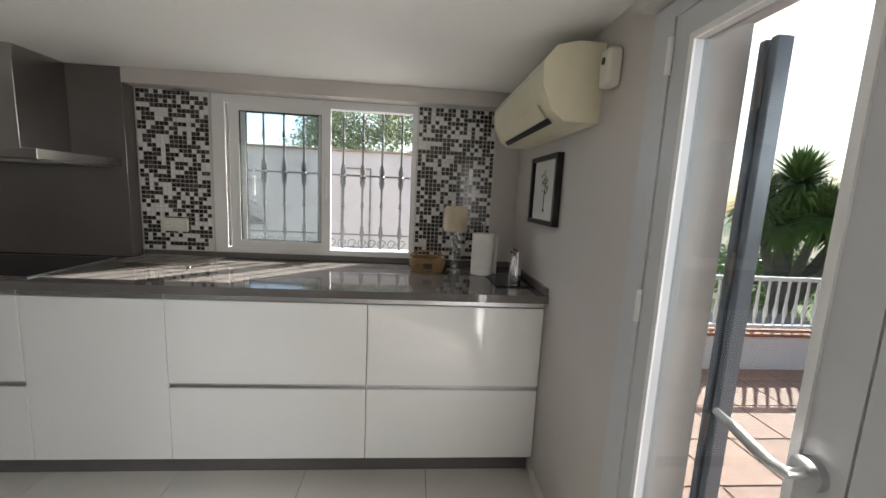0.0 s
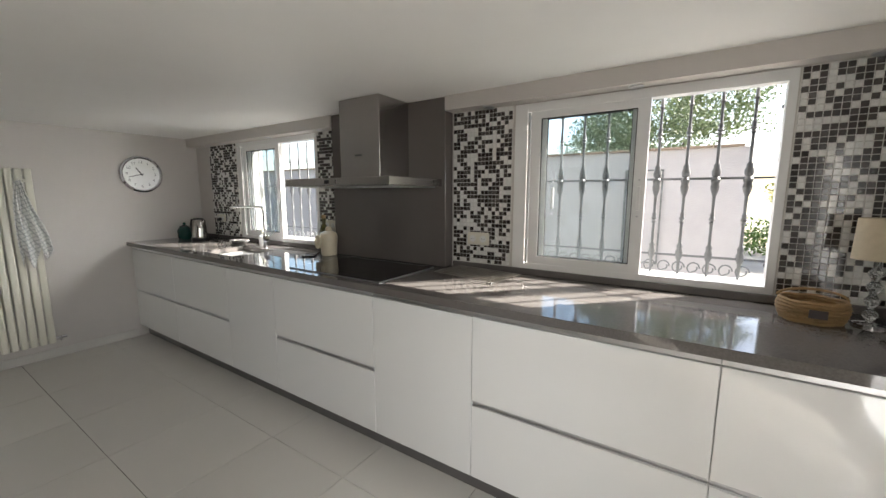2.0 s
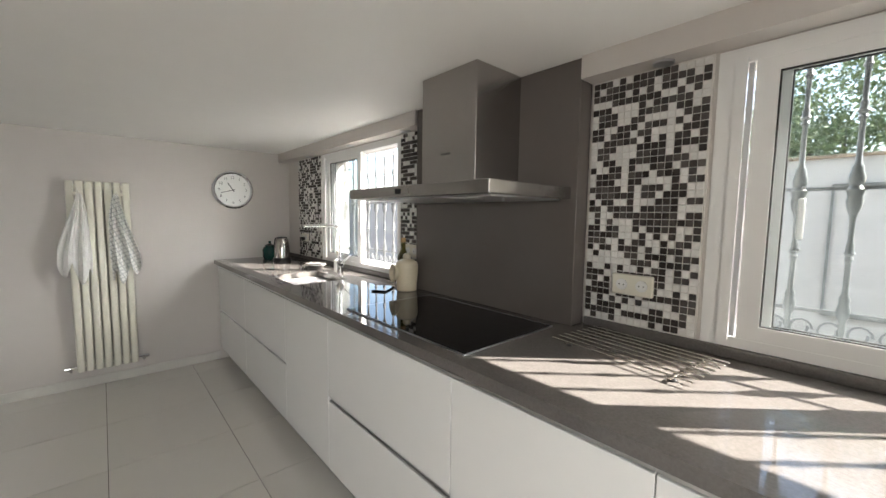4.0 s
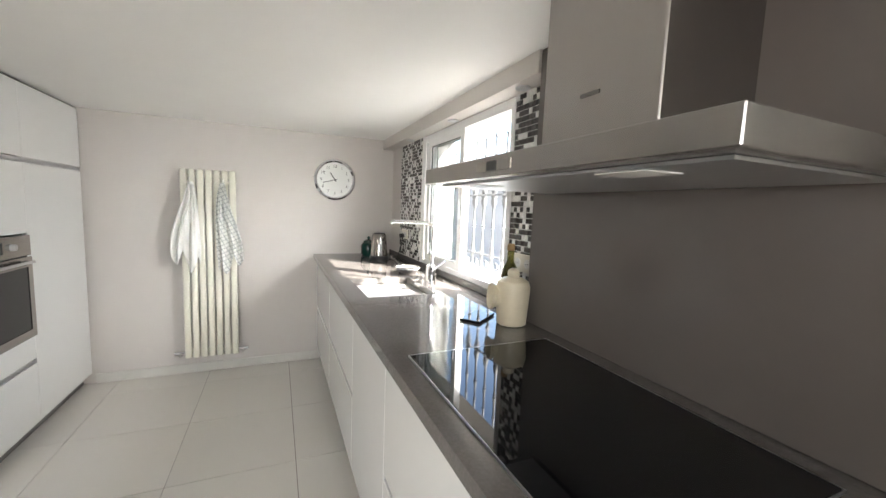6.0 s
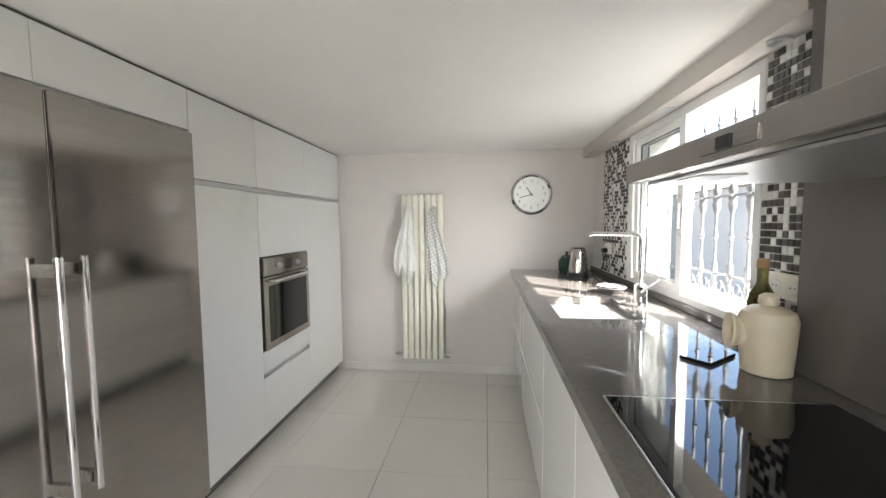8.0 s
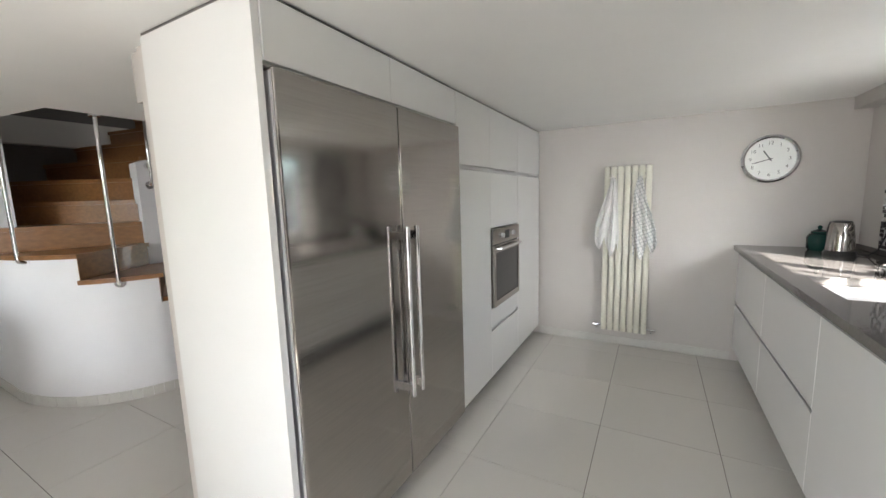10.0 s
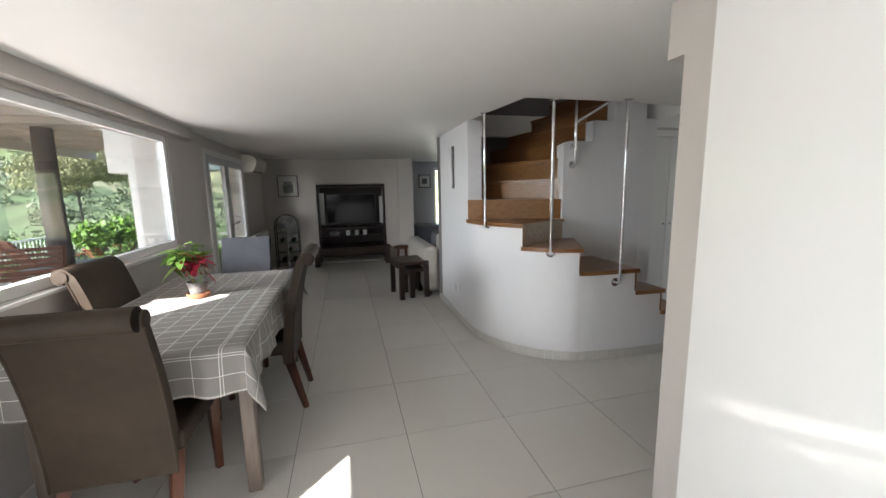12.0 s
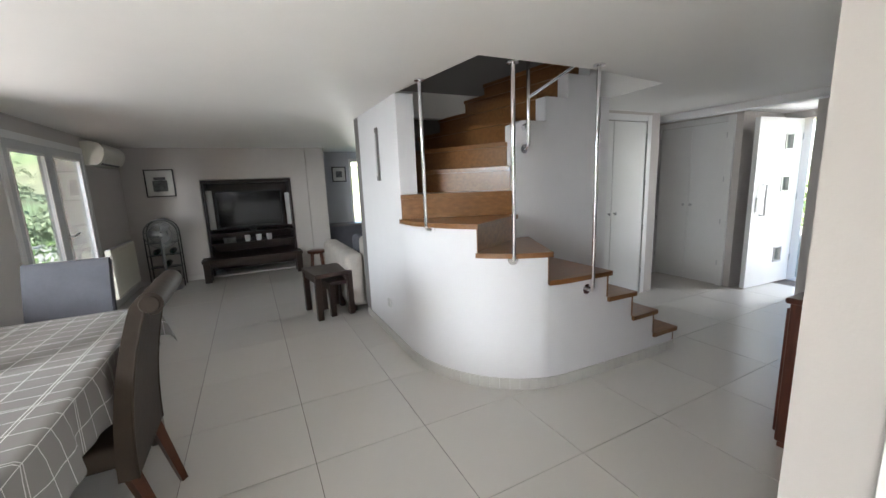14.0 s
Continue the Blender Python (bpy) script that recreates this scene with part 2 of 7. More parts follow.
# ---- mesh helpers ----
def box(bm, x0, x1, y0, y1, z0, z1, bevel=0.0, seg=1):
    ret = bmesh.ops.create_cube(bm, size=1.0)
    vs = ret["verts"]
    for v in vs:
        v.co = Vector((x0 + (v.co.x + 0.5) * (x1 - x0), y0 + (v.co.y + 0.5) * (y1 - y0), z0 + (v.co.z + 0.5) * (z1 - z0)))
    if bevel:
        es = list({e for v in vs for e in v.link_edges})
        bmesh.ops.bevel(bm, geom=es, offset=bevel, segments=seg, affect="EDGES", profile=0.5)
    return bm


def cyl(bm, p0, p1, r0, r1=None, seg=16, cap=True):
    p0, p1 = Vector(p0), Vector(p1)
    r1 = r0 if r1 is None else r1
    d = p1 - p0
    m = Matrix.Translation((p0 + p1) / 2) @ d.to_track_quat("Z", "Y").to_matrix().to_4x4()
    bmesh.ops.create_cone(bm, cap_ends=cap, segments=seg, radius1=r0, radius2=max(r1, 0.0001), depth=d.length, matrix=m)
    return bm


def lathe(bm, prof, cx=0.0, cy=0.0, seg=24):
    rings = []
    for r, z in prof:
        rings.append([bm.verts.new((cx + max(r, 0.0004) * math.cos(2 * math.pi * i / seg), cy + max(r, 0.0004) * math.sin(2 * math.pi * i / seg), z)) for i in range(seg)])
    for a, b in zip(rings, rings[1:]):
        for i in range(seg):
            bm.faces.new((a[i], a[(i + 1) % seg], b[(i + 1) % seg], b[i]))
    bm.faces.new(rings[0][::-1])
    bm.faces.new(rings[-1])
    return bm


def tube(bm, pts, r, seg=10):
    pts = [Vector(p) for p in pts]
    rings = []
    for i, p in enumerate(pts):
        d = (pts[min(i + 1, len(pts) - 1)] - pts[max(i - 1, 0)]).normalized()
        q = d.to_track_quat("Z", "Y")
        rr = r[i] if isinstance(r, (list, tuple)) else r
        rings.append([bm.verts.new(p + q @ Vector((rr * math.cos(2 * math.pi * k / seg), rr * math.sin(2 * math.pi * k / seg), 0))) for k in range(seg)])
    for a, b in zip(rings, rings[1:]):
        off = min(range(seg), key=lambda o: sum((a[k].co - b[(k + o) % seg].co).length for k in range(0, seg, 3)))
        for k in range(seg):
            bm.faces.new((a[k], a[(k + 1) % seg], b[(k + 1 + off) % seg], b[(k + off) % seg]))
    bm.faces.new(rings[0][::-1])
    bm.faces.new(rings[-1])
    return bm


def plate(bm, outer, holes, put, t0, t1):
    """A flat plate with holes; put(a, b, t) gives the place."""
    from mathutils.geometry import tessellate_polygon
    loops = [outer] + list(holes)
    flat = [p for l in loops for p in l]
    tris = tessellate_polygon([[Vector((p[0], p[1], 0)) for p in l] for l in loops])
    lo = [bm.verts.new(put(p[0], p[1], t0)) for p in flat]
    hi = [bm.verts.new(put(p[0], p[1], t1)) for p in flat]
    for tr in tris:
        if len(set(tr)) == 3:
            bm.faces.new([lo[i] for i in tr])
            bm.faces.new([hi[i] for i in reversed(tr)])
    k = 0
    for l in loops:
        n = len(l)
        for i in range(n):
            a, b = k + i, k + (i + 1) % n
            bm.faces.new((lo[a], lo[b], hi[b], hi[a]))
        k += n
    bmesh.ops.recalc_face_normals(bm, faces=bm.faces)
    return bm


def part(name, bm, material, parent=None, label="", smooth=False, kind=""):
    me = bpy.data.meshes.new(name)
    bm.normal_update()
    bm.to_mesh(me)
    bm.free()
    me.materials.append(material)
    ob = new(name, me)
    if smooth:
        for p in me.polygons:
            p.use_smooth = True
        me.set_sharp_from_angle(angle=radians(40))
    if parent:
        ob.parent = parent
    if label:
        ob["label"] = label
    if kind:
        ob["kind"] = kind
    return ob


def thing(name, loc=(0, 0, 0), rz=0.0, label="", category="", group="", kind=""):
    ob = new(name)
    ob.matrix_basis = pose(loc[0], loc[1], loc[2], 0, 0, rz)
    ob.empty_display_size = 0.1
    return tagged(ob, label, category, group, kind)


def BM():
    return bmesh.new()


def rect(a0, a1, b0, b1):
    return [(a0, b0), (a1, b0), (a1, b1), (a0, b1)]


def structure(name, bm, material, label="", category=""):
    ob = part(name, bm, material)
    return tagged(ob, label, category or name.split("_")[0], "", "structure")


def wall_x(name, x0, x1, a0, a1, holes=(), z0=0.0, z1=CEIL, material=None, label=""):
    """A wall in the plane x = const."""
    bm = plate(BM(), rect(a0, a1, z0, z1), [rect(*h) for h in holes], lambda a, b, t: (t, a, b), x0, x1)
    return structure(name, bm, material or M["wall"], label, "wall")


def wall_y(name, y0, y1, a0, a1, holes=(), z0=0.0, z1=CEIL, material=None, label=""):
    bm = plate(BM(), rect(a0, a1, z0, z1), [rect(*h) for h in holes], lambda a, b, t: (a, t, b), y0, y1)
    return structure(name, bm, material or M["wall"], label, "wall")


# ---- large structure ----
WA = (-1.32, -0.115)
WB = (-4.27, -3.065)
WZ = (1.0, 1.94)
EX = 0.53
wall_y("wall_north", 3.54, 3.80, -5.35, 0.80, [(WA[0], WA[1], *WZ), (WB[0], WB[1], *WZ)], z0=-0.3, label="painted greige kitchen wall with two window openings")
wall_x("wall_west", -5.35, -5.1, 0.42, 3.54, z0=-0.3, label="painted pale greige wall behind the tall radiator and the clock")
wall_x("wall_east", EX, 0.80, -6.45, 3.54, [(1.05, 2.19, 0.0, 1.93), (-2.34, 0.08, 0.94, 1.90), (-4.86, -3.18, 0.0, 1.90)], z0=-0.002, label="long greige wall with glazed door, picture window and patio door")
structure("wall_east_base", box(BM(), EX, 0.80, -6.45, 3.54, -0.3, -0.002), M["render"], "footing under the long wall", "wall")
wall_y("wall_south", -6.45, -6.2, -2.3, EX, [(-1.74, -0.42, 0.02, 1.55)], z0=-0.002, label="greige wall with a rectangular niche for the television")
wall_y("wall_kitchen_back", 0.47, 0.62, -7.1, -2.09, z0=-0.002, label="greige partition behind the tall kitchen units")
structure("beam_partition", box(BM(), -7.1, -2.11, 0.38, 0.467, 1.84, CEIL), M["wall"], "greige beam along the ceiling", "beam")

HOLE = [(-2.1, -1.93), (-2.23, -1.0), (-3.05, -0.99), (-3.88, -1.08), (-3.95, -1.72), (-4.1, -2.9), (-2.2, -2.9)]
bm = plate(BM(), rect(-7.2, 0.8, -8.2, 3.8), [HOLE], lambda a, b, t: (a, b, t), CEIL, CEIL + 0.25)
tagged(part("ceiling", bm, M["ceil"]), "smooth white painted plaster ceiling with a stairwell opening", "ceiling", "", "structure")
structure("roof", box(BM(), -7.3, 0.9, -8.3, 3.9, 4.4, 4.6), M["render"], "closed roof over the stairwell", "roof")
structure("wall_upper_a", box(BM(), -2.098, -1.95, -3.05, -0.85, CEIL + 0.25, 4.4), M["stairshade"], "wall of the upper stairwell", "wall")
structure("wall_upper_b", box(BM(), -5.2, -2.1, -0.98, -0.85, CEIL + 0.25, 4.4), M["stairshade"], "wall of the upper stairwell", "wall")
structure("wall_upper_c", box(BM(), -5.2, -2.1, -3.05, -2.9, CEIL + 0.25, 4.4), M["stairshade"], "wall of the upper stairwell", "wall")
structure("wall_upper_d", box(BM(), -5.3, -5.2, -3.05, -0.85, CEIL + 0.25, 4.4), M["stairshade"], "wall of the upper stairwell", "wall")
structure("floor", box(BM(), -7.2, 0.8, -8.2, 3.8, -0.3, -0.005), M["joint"], "mortar bed with brown joints under large tiles", "floor")
floor_bed = bpy.data.objects["floor"]

# lowered soffit over the kitchen windows
structure("soffit_east", box(BM(), -1.742, EX, 3.44, 3.54, 1.945, CEIL), M["wall"], "shallow greige boxed soffit over the window", "soffit")
structure("soffit_west", box(BM(), -5.1, -2.778, 3.44, 3.54, 1.945, CEIL), M["wall"], "shallow greige boxed soffit over the window", "soffit")
structure("soffit_window", box(BM(), 0.46, EX, -2.75, 2.2, 1.935, CEIL), M["wall"], "shallow boxed soffit over the picture window", "soffit")


# skirtings
def skirting(name, x0, x1, y0, y1):
    ob = structure(name, box(BM(), x0, x1, y0, y1, 0.001, 0.075, 0.002), M["skirt"], "pale ceramic skirting along the wall", "skirting")
    return ob


skirting("baseboard_west", -5.1, -5.088, 1.26, 2.84)
skirting("baseboard_east", EX - 0.012, EX, 2.25, 2.84)
skirting("baseboard_east_b", EX - 0.012, EX, -3.1, 1.04)
skirting("baseboard_east_c", EX - 0.012, EX, -6.19, -4.95)
skirting("baseboard_south", -0.4, EX - 0.013, -6.2, -6.188)
skirting("baseboard_south_b", -1.998, -1.76, -6.2, -6.188)
skirting("baseboard_end", -2.09, -2.078, 0.458, 0.624)
skirting("baseboard_partition", -7.0, -2.09, 0.458, 0.47)

# living room and hall shell
structure("pilaster", box(BM(), -2.3, -2.0, -6.199, -6.14, 0.0, CEIL - 0.001), M["wall"], "shallow greige pilaster on the end wall", "pilaster")
wall_y("wall_alcove", -7.2, -6.95, -4.85, -2.05, [(-3.95, -2.92, 0.5, 1.9)], material=M["greywall"], label="blue-grey alcove wall with a window")
structure("wall_return", box(BM(), -2.3, -2.05, -6.95, -6.45, 0, CEIL), M["wall"], "greige return of the alcove", "wall")
structure("wall_niche_back", box(BM(), -1.95, -0.2, -6.95, -6.8, 0, CEIL), M["wall"], "back of the television niche", "wall")
structure("wall_niche_top", box(BM(), -1.95, -0.2, -6.8, -6.45, 1.56, CEIL), M["wall"], "masonry over the television niche", "wall")
structure("wall_living_west", box(BM(), -4.85, -4.6, -6.95, -3.15, 0, CEIL), M["wall"], "plain greige wall", "wall")
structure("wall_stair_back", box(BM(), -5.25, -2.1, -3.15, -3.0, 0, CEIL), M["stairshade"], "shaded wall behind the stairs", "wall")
structure("wall_stair_side", box(BM(), -2.24, -2.1, -3.0, -1.931, 0, CEIL), M["white_wall"], "white full-height wall beside the stairs", "wall")
structure("wall_hall_corner", box(BM(), -5.25, -5.05, -3.0, -2.02, 0, CEIL), M["wall"], "plain hall wall", "wall")
structure("wall_hall_back", box(BM(), -6.3, -5.25, -2.9, -2.62, 0, CEIL), M["wall"], "plain hall wall", "wall")
structure("wall_hall_west", box(BM(), -6.3, -6.08, -2.62, -1.6, 0, CEIL), M["wall"], "hall wall carrying a built-in closet", "wall")
structure("wall_hall_jog", box(BM(), -7.2, -6.3, -1.81, -1.6, 0, CEIL), M["wall"], "hall wall beside the open front door", "wall")
wall_x("wall_entrance", -7.2, -6.98, -1.6, 0.33, [(-1.40, -0.5, 0.0, 1.95)], z0=-0.002, label="entrance wall with the front doorway")
structure("wall_pier", box(BM(), -6.2, -6.0, -0.95, 0.38, 0, CEIL), M["wall"], "greige pier in the hall", "wall")
structure("beam_hall", box(BM(), -5.6, -5.45, -2.62, 0.38, 1.96, CEIL - 0.002), M["white_wall"], "shallow beam across the hall ceiling", "beam")


# ---- stairs ----
RISE = 0.185
CX, CY = -2.9, -1.57
outer_pts = [(-3.95, -0.93), (-3.70, -0.93), (-3.45, -0.93), (-3.20, -0.94), (-2.70, -0.98), (-2.22, -1.16), (-2.10, -1.93), (-2.24, -2.45), (-2.24, -2.95), (-2.75, -3.0), (-3.0, -3.0), (-3.25, -3.0), (-3.5, -3.0), (-3.77, -3.0)]
inner_pts = [(-3.95, CY), (-3.70, CY), (-3.45, CY), (-3.20, CY), (-3.0, CY), (CX, CY), (CX, CY - 0.03), (CX, CY - 0.06), (CX, CY - 0.1), (-3.0, CY - 0.12), (-3.23, CY - 0.12), (-3.46, CY - 0.12), (-3.69, CY - 0.12), (-3.77, CY - 0.12)]


def arc_path():
    """Foot line of the curved stair wall, from the first step round to the full wall."""
    pts = [(-3.95, -0.93), (-3.70, -0.93), (-3.45, -0.93), (-3.20, -0.94)]
    for i in range(0, 20):
        a = radians(90 - i * 90 / 20)
        pts.append((-2.90 + 0.80 * math.cos(a), -1.90 + 0.945 * math.sin(a)))
    pts += [(-2.10, -1.90)]
    return pts


def outer_curve(p, q):
    """Points of the foot line between two risers."""
    out = []
    path = arc_path()
    for c in path:
        ang = math.atan2(c[1] - CY, c[0] - CX)
        a0, a1 = math.atan2(p[1] - CY, p[0] - CX), math.atan2(q[1] - CY, q[0] - CX)
        if a1 < ang < a0:
            out.append(c)
    return sorted(out, key=lambda c: -math.atan2(c[1] - CY, c[0] - CX))


def on_curve(p):
    a = math.atan2(p[1] - CY, p[0] - CX)
    path = arc_path()
    best = min(path, key=lambda c: abs(math.atan2(c[1] - CY, c[0] - CX) - a))
    return best


def offset(pt, d):
    v = Vector((pt[0] - CX, pt[1] - CY))
    v = v.normalized() * d
    return (pt[0] + v.x, pt[1] + v.y)


stairs = thing("staircase", (0, 0, 0), 0, "white masonry winding staircase with oak treads and a curved outer wall on tiles", "staircase", "", "structure")


def strip_face(bm, poly, z0, z1):
    lo = [bm.verts.new((x, y, z0)) for x, y in poly]
    hi = [bm.verts.new((x, y, z1)) for x, y in poly]
    n = len(poly)
    bm.faces.new(lo)
    bm.faces.new(hi[::-1])
    for i in range(n):
        bm.faces.new((lo[i], hi[i], hi[(i + 1) % n], lo[(i + 1) % n]))
    bmesh.ops.recalc_face_normals(bm, faces=bm.faces)


bodybm = BM()
shell_rims = []
for i in range(13):
    z = RISE * (i + 1)
    p0, p1, q0, q1 = outer_pts[i], outer_pts[i + 1], inner_pts[i], inner_pts[i + 1]
    if i == 3:
        q1 = (-3.0, CY)
    if i < 7:
        extra = outer_curve(p0, p1) if i >= 3 else []
        if i == 4:
            p0, p1 = outer_pts[4], on_curve(outer_pts[5])
            extra = outer_curve(p0, p1)
        if i == 5:
            p0 = on_curve(outer_pts[5])
            extra = outer_curve(p0, p1)
        if i == 3:
            p0, p1 = outer_pts[3], outer_pts[4]
            extra = outer_curve(p0, p1)
    else:
        extra = []
    if i == 8:
        extra = []
        p1 = outer_pts[9]
        extra = [(-2.24, -3.0)]
    rim = [p0] + extra + [p1]
    poly = rim + ([q1] if q1 == q0 else [q1, q0])
    if i < 6:
        shell_rims.append(rim)
        sub = [offset(c, -0.004) if c[0] > -2.7 else (c[0], c[1] - 0.004) for c in rim] + ([q1] if q1 == q0 else [q1, q0])
        strip_face(bodybm, sub, 0.0, z - 0.034)
    nose = [offset(c, 0.022) if c[0] > -2.7 else (c[0], c[1] + 0.02) for c in rim] if i < 6 else rim
    tb = BM()
    # the nosing leans over the riser below
    fr = Vector((nose[0][0] - poly[-1][0], nose[0][1] - poly[-1][1])).normalized()
    side = Vector((-fr.y, fr.x))
    if side.dot(Vector((nose[-1][0] - nose[0][0], nose[-1][1] - nose[0][1]))) > 0:
        side = -side
    lead = [(nose[0][0] + side.x * 0.022, nose[0][1] + side.y * 0.022)] + nose[1:] + ([q1] if q1 == q0 else [q1]) + [(poly[-1][0] + side.x * 0.022, poly[-1][1] + side.y * 0.022)]
    strip_face(tb, lead, z - 0.032, z)
    part("tread", tb, M["wood"], stairs)
    rb = BM()
    a, b = Vector((*rim[0],)), Vector((poly[-1][0], poly[-1][1]))
    n = side * 0.006
    quad = [(a.x + n.x, a.y + n.y), (b.x + n.x, b.y + n.y), (b.x - side.x * 0.01, b.y - side.y * 0.01), (a.x - side.x * 0.01, a.y - side.y * 0.01)]
    strip_face(rb, quad, z - RISE + 0.001, z - 0.033)
    part("riser", rb, M["wood"], stairs)
# underside of the upper flight
levels = [0.0] + [RISE * (k + 1) - 0.034 for k in range(6)]
fb, cache = BM(), {}


def shell_vert(c, k):
    key = (round(c[0], 4), round(c[1], 4), k)
    if key not in cache:
        q = offset(c, 0.0)
        cache[key] = fb.verts.new((q[0], q[1], levels[k]))
    return cache[key]


for i, rim in enumerate(shell_rims):
    for a, c in zip(rim, rim[1:]):
        if (Vector(a) - Vector(c)).length < 0.0005:
            continue
        for k in range(i + 1):
            fb.faces.new((shell_vert(a, k), shell_vert(c, k), shell_vert(c, k + 1), shell_vert(a, k + 1)))
bmesh.ops.recalc_face_normals(fb, faces=fb.faces)
part("curved_wall_face", fb, M["white_wall"], stairs, smooth=True)
part("stair_body", bodybm, M["white_wall"], stairs, "white plastered curved body", smooth=True)
ub = BM()
prof = [(-2.9, 0.0), (-2.9, RISE * 9.9 - 0.05)]
for k in range(9, 12):
    x = -3.0 - 0.23 * (k - 9)
    prof += [(x + 0.03, RISE * (k + 1) - 0.036), (x - 0.2, RISE * (k + 1) - 0.036)]
prof += [(-3.66, RISE * 13 - 0.04), (-3.77, RISE * 13 - 0.04), (-3.77, 0.0)]
plate(ub, prof, [], lambda a, b, t: (a, t, b), CY - 0.12, CY - 0.001)
part("spine_wall", ub, M["white_wall"], stairs, "white plastered wall between the flights")
structure("wall_under_stairs", box(BM(), -3.90, -3.771, -2.019, CY, 0, CEIL), M["white_wall"], "white wall beside the closet", "wall")
structure("wall_above_closet", box(BM(), -5.05, -3.905, -2.12, -2.02, 2.002, CEIL), M["wall"], "strip of wall over the closet", "wall")

# skirting round the curved wall, one tile after another
path = arc_path()
dense = []
for a, b in zip(path, path[1:]):
    n = max(1, int((Vector(a) - Vector(b)).length / 0.07))
    dense += [(a[0] + (b[0] - a[0]) * k / n, a[1] + (b[1] - a[1]) * k / n) for k in range(n)]
dense += [path[-1]] + [(-2.1, -1.9 - 0.3 * k) for k in range(1, 5)]
curb = thing("curved_skirting", (0, 0, 0), 0, "pale cut ceramic skirting tiles round the curved stair wall", "skirting", "", "structure")
for a, b in zip(dense, dense[1:]):
    d = Vector((b[0] - a[0], b[1] - a[1]))
    nn = Vector((-d.y, d.x)).normalized()
    if nn.dot(Vector((a[0] - CX, a[1] - CY))) < 0:
        nn = -nn
    g_ = d.normalized() * 0.0012
    sb = BM()
    strip_face(sb, [(a[0] + g_.x, a[1] + g_.y), (b[0] - g_.x, b[1] - g_.y), (b[0] - g_.x + nn.x * 0.011, b[1] - g_.y + nn.y * 0.011), (a[0] + g_.x + nn.x * 0.011, a[1] + g_.y + nn.y * 0.011)], 0.001, 0.075)
    part("skirting_tile", sb, M["skirt"], curb)


def stair_rod(x, y, zb, nx, ny, zt=CEIL):
    t = thing("stair_rod", (x, y, zb), math.degrees(math.atan2(ny, nx)), "polished steel baluster rod from the stair wall to the ceiling", "railing", "stair rods")
    bm = BM()
    tube(bm, [(0, 0, zt - zb), (0, 0, 0.03), (-0.006, 0, 0.008), (-0.03, 0, 0), (-0.055, 0, 0)], 0.0125, 12)
    part("rod", bm, M["chrome"], t, smooth=True)
    part("ceiling_flange", cyl(BM(), (0, 0, zt - zb - 0.008), (0, 0, zt - zb), 0.034, seg=24), M["chrome"], t, smooth=True)
    part("wall_flange", cyl(BM(), (-0.055, 0, 0), (-0.047, 0, 0), 0.034, seg=24), M["chrome"], t, smooth=True)
    part("flange_bolt", cyl(BM(), (-0.047, 0.02, 0.018), (-0.043, 0.02, 0.018), 0.005, seg=8), M["alu"], t)
    return t


stair_rod(-2.125, -1.54, 1.06, 1, 0)
stair_rod(-2.475, -1.03, 0.885, 0.5, 0.86)
stair_rod(-3.01, -0.90, 0.64, 0, 1)
t = thing("short_rail", (-2.97, -1.50, 1.60), 0, "short polished steel handrail on the white spine wall", "railing")
part("rail", tube(BM(), [(0, 0.0, 0.9), (0, 0, 0.5), (0, 0, 0.03), (0, -0.02, 0), (0, -0.05, 0)], 0.0125, 12), M["chrome"], t, smooth=True)
part("upper_rail", tube(BM(), [(0, 0, 0.36), (-0.3, 0, 0.53), (-0.75, 0, 0.8)], 0.011, 10), M["chrome"], t, smooth=True)
part("wall_flange", cyl(BM(), (0, -0.05, 0), (0, -0.042, 0), 0.032, seg=20), M["chrome"], t, smooth=True)
part("wall_flange", cyl(BM(), (0, -0.05, 0.16), (0, -0.005, 0.16), 0.025, seg=20), M["chrome"], t, smooth=True)


# ---- doors and closets ----
def closet(name, loc, rz, w, h, label):
    """Two plain leaves with round knobs; local x along the front, +y out."""
    t = thing(name, loc, rz, label, "door", "", "structure")
    b = BM()
    box(b, -0.07, 0, -0.02, 0.012, 0, h + 0.07, 0.003)
    box(b, w, w + 0.07, -0.02, 0.012, 0, h + 0.07, 0.003)
    box(b, 0, w, -0.02, 0.012, h + 0.004, h + 0.07, 0.003)
    part("door_frame", b, M["pvc"], t)
    part("backing", box(BM(), 0, w, -0.06, -0.045, 0, h), M["black"], t)
    for i in range(2):
        x0 = i * w / 2
        d = part("door_leaf", box(BM(), x0 + 0.002, x0 + w / 2 - 0.002, -0.04, 0, 0.01, h - 0.002, 0.002), M["pvc"], t)
        kx = w / 2 + (0.045 if i else -0.045)
        part("door_knob", lathe(BM(), [(0.008, 0), (0.008, 0.015), (0.017, 0.022), (0.018, 0.03), (0.01, 0.036)], seg=16), M["alu"], d, "round brushed metal knob", smooth=True).matrix_basis = pose(kx, 0, 0.97, -90, 0, 0)
        for z in (0.25, 0.75, 1.25, h - 0.18):
            hx = w if i else 0
            part("hinge", cyl(BM(), (hx, 0.012, z), (hx, 0.012, z + 0.06), 0.006, seg=8), M["alu"], t)
    return t


closet("door_closet_stairs", (-5.03, -2.02, 0.0), 0, 1.03, 1.93, "white double closet door with round knobs under the stairs")
closet("door_closet_hall", (-6.065, -1.74, 0.0), -90, 0.8, 1.93, "white double closet door with round knobs in the hall")

t = thing("front_door", (-6.965, -1.42, 0.0), -4, "white front door standing open with three small square panes and a bar handle", "door", "", "structure")
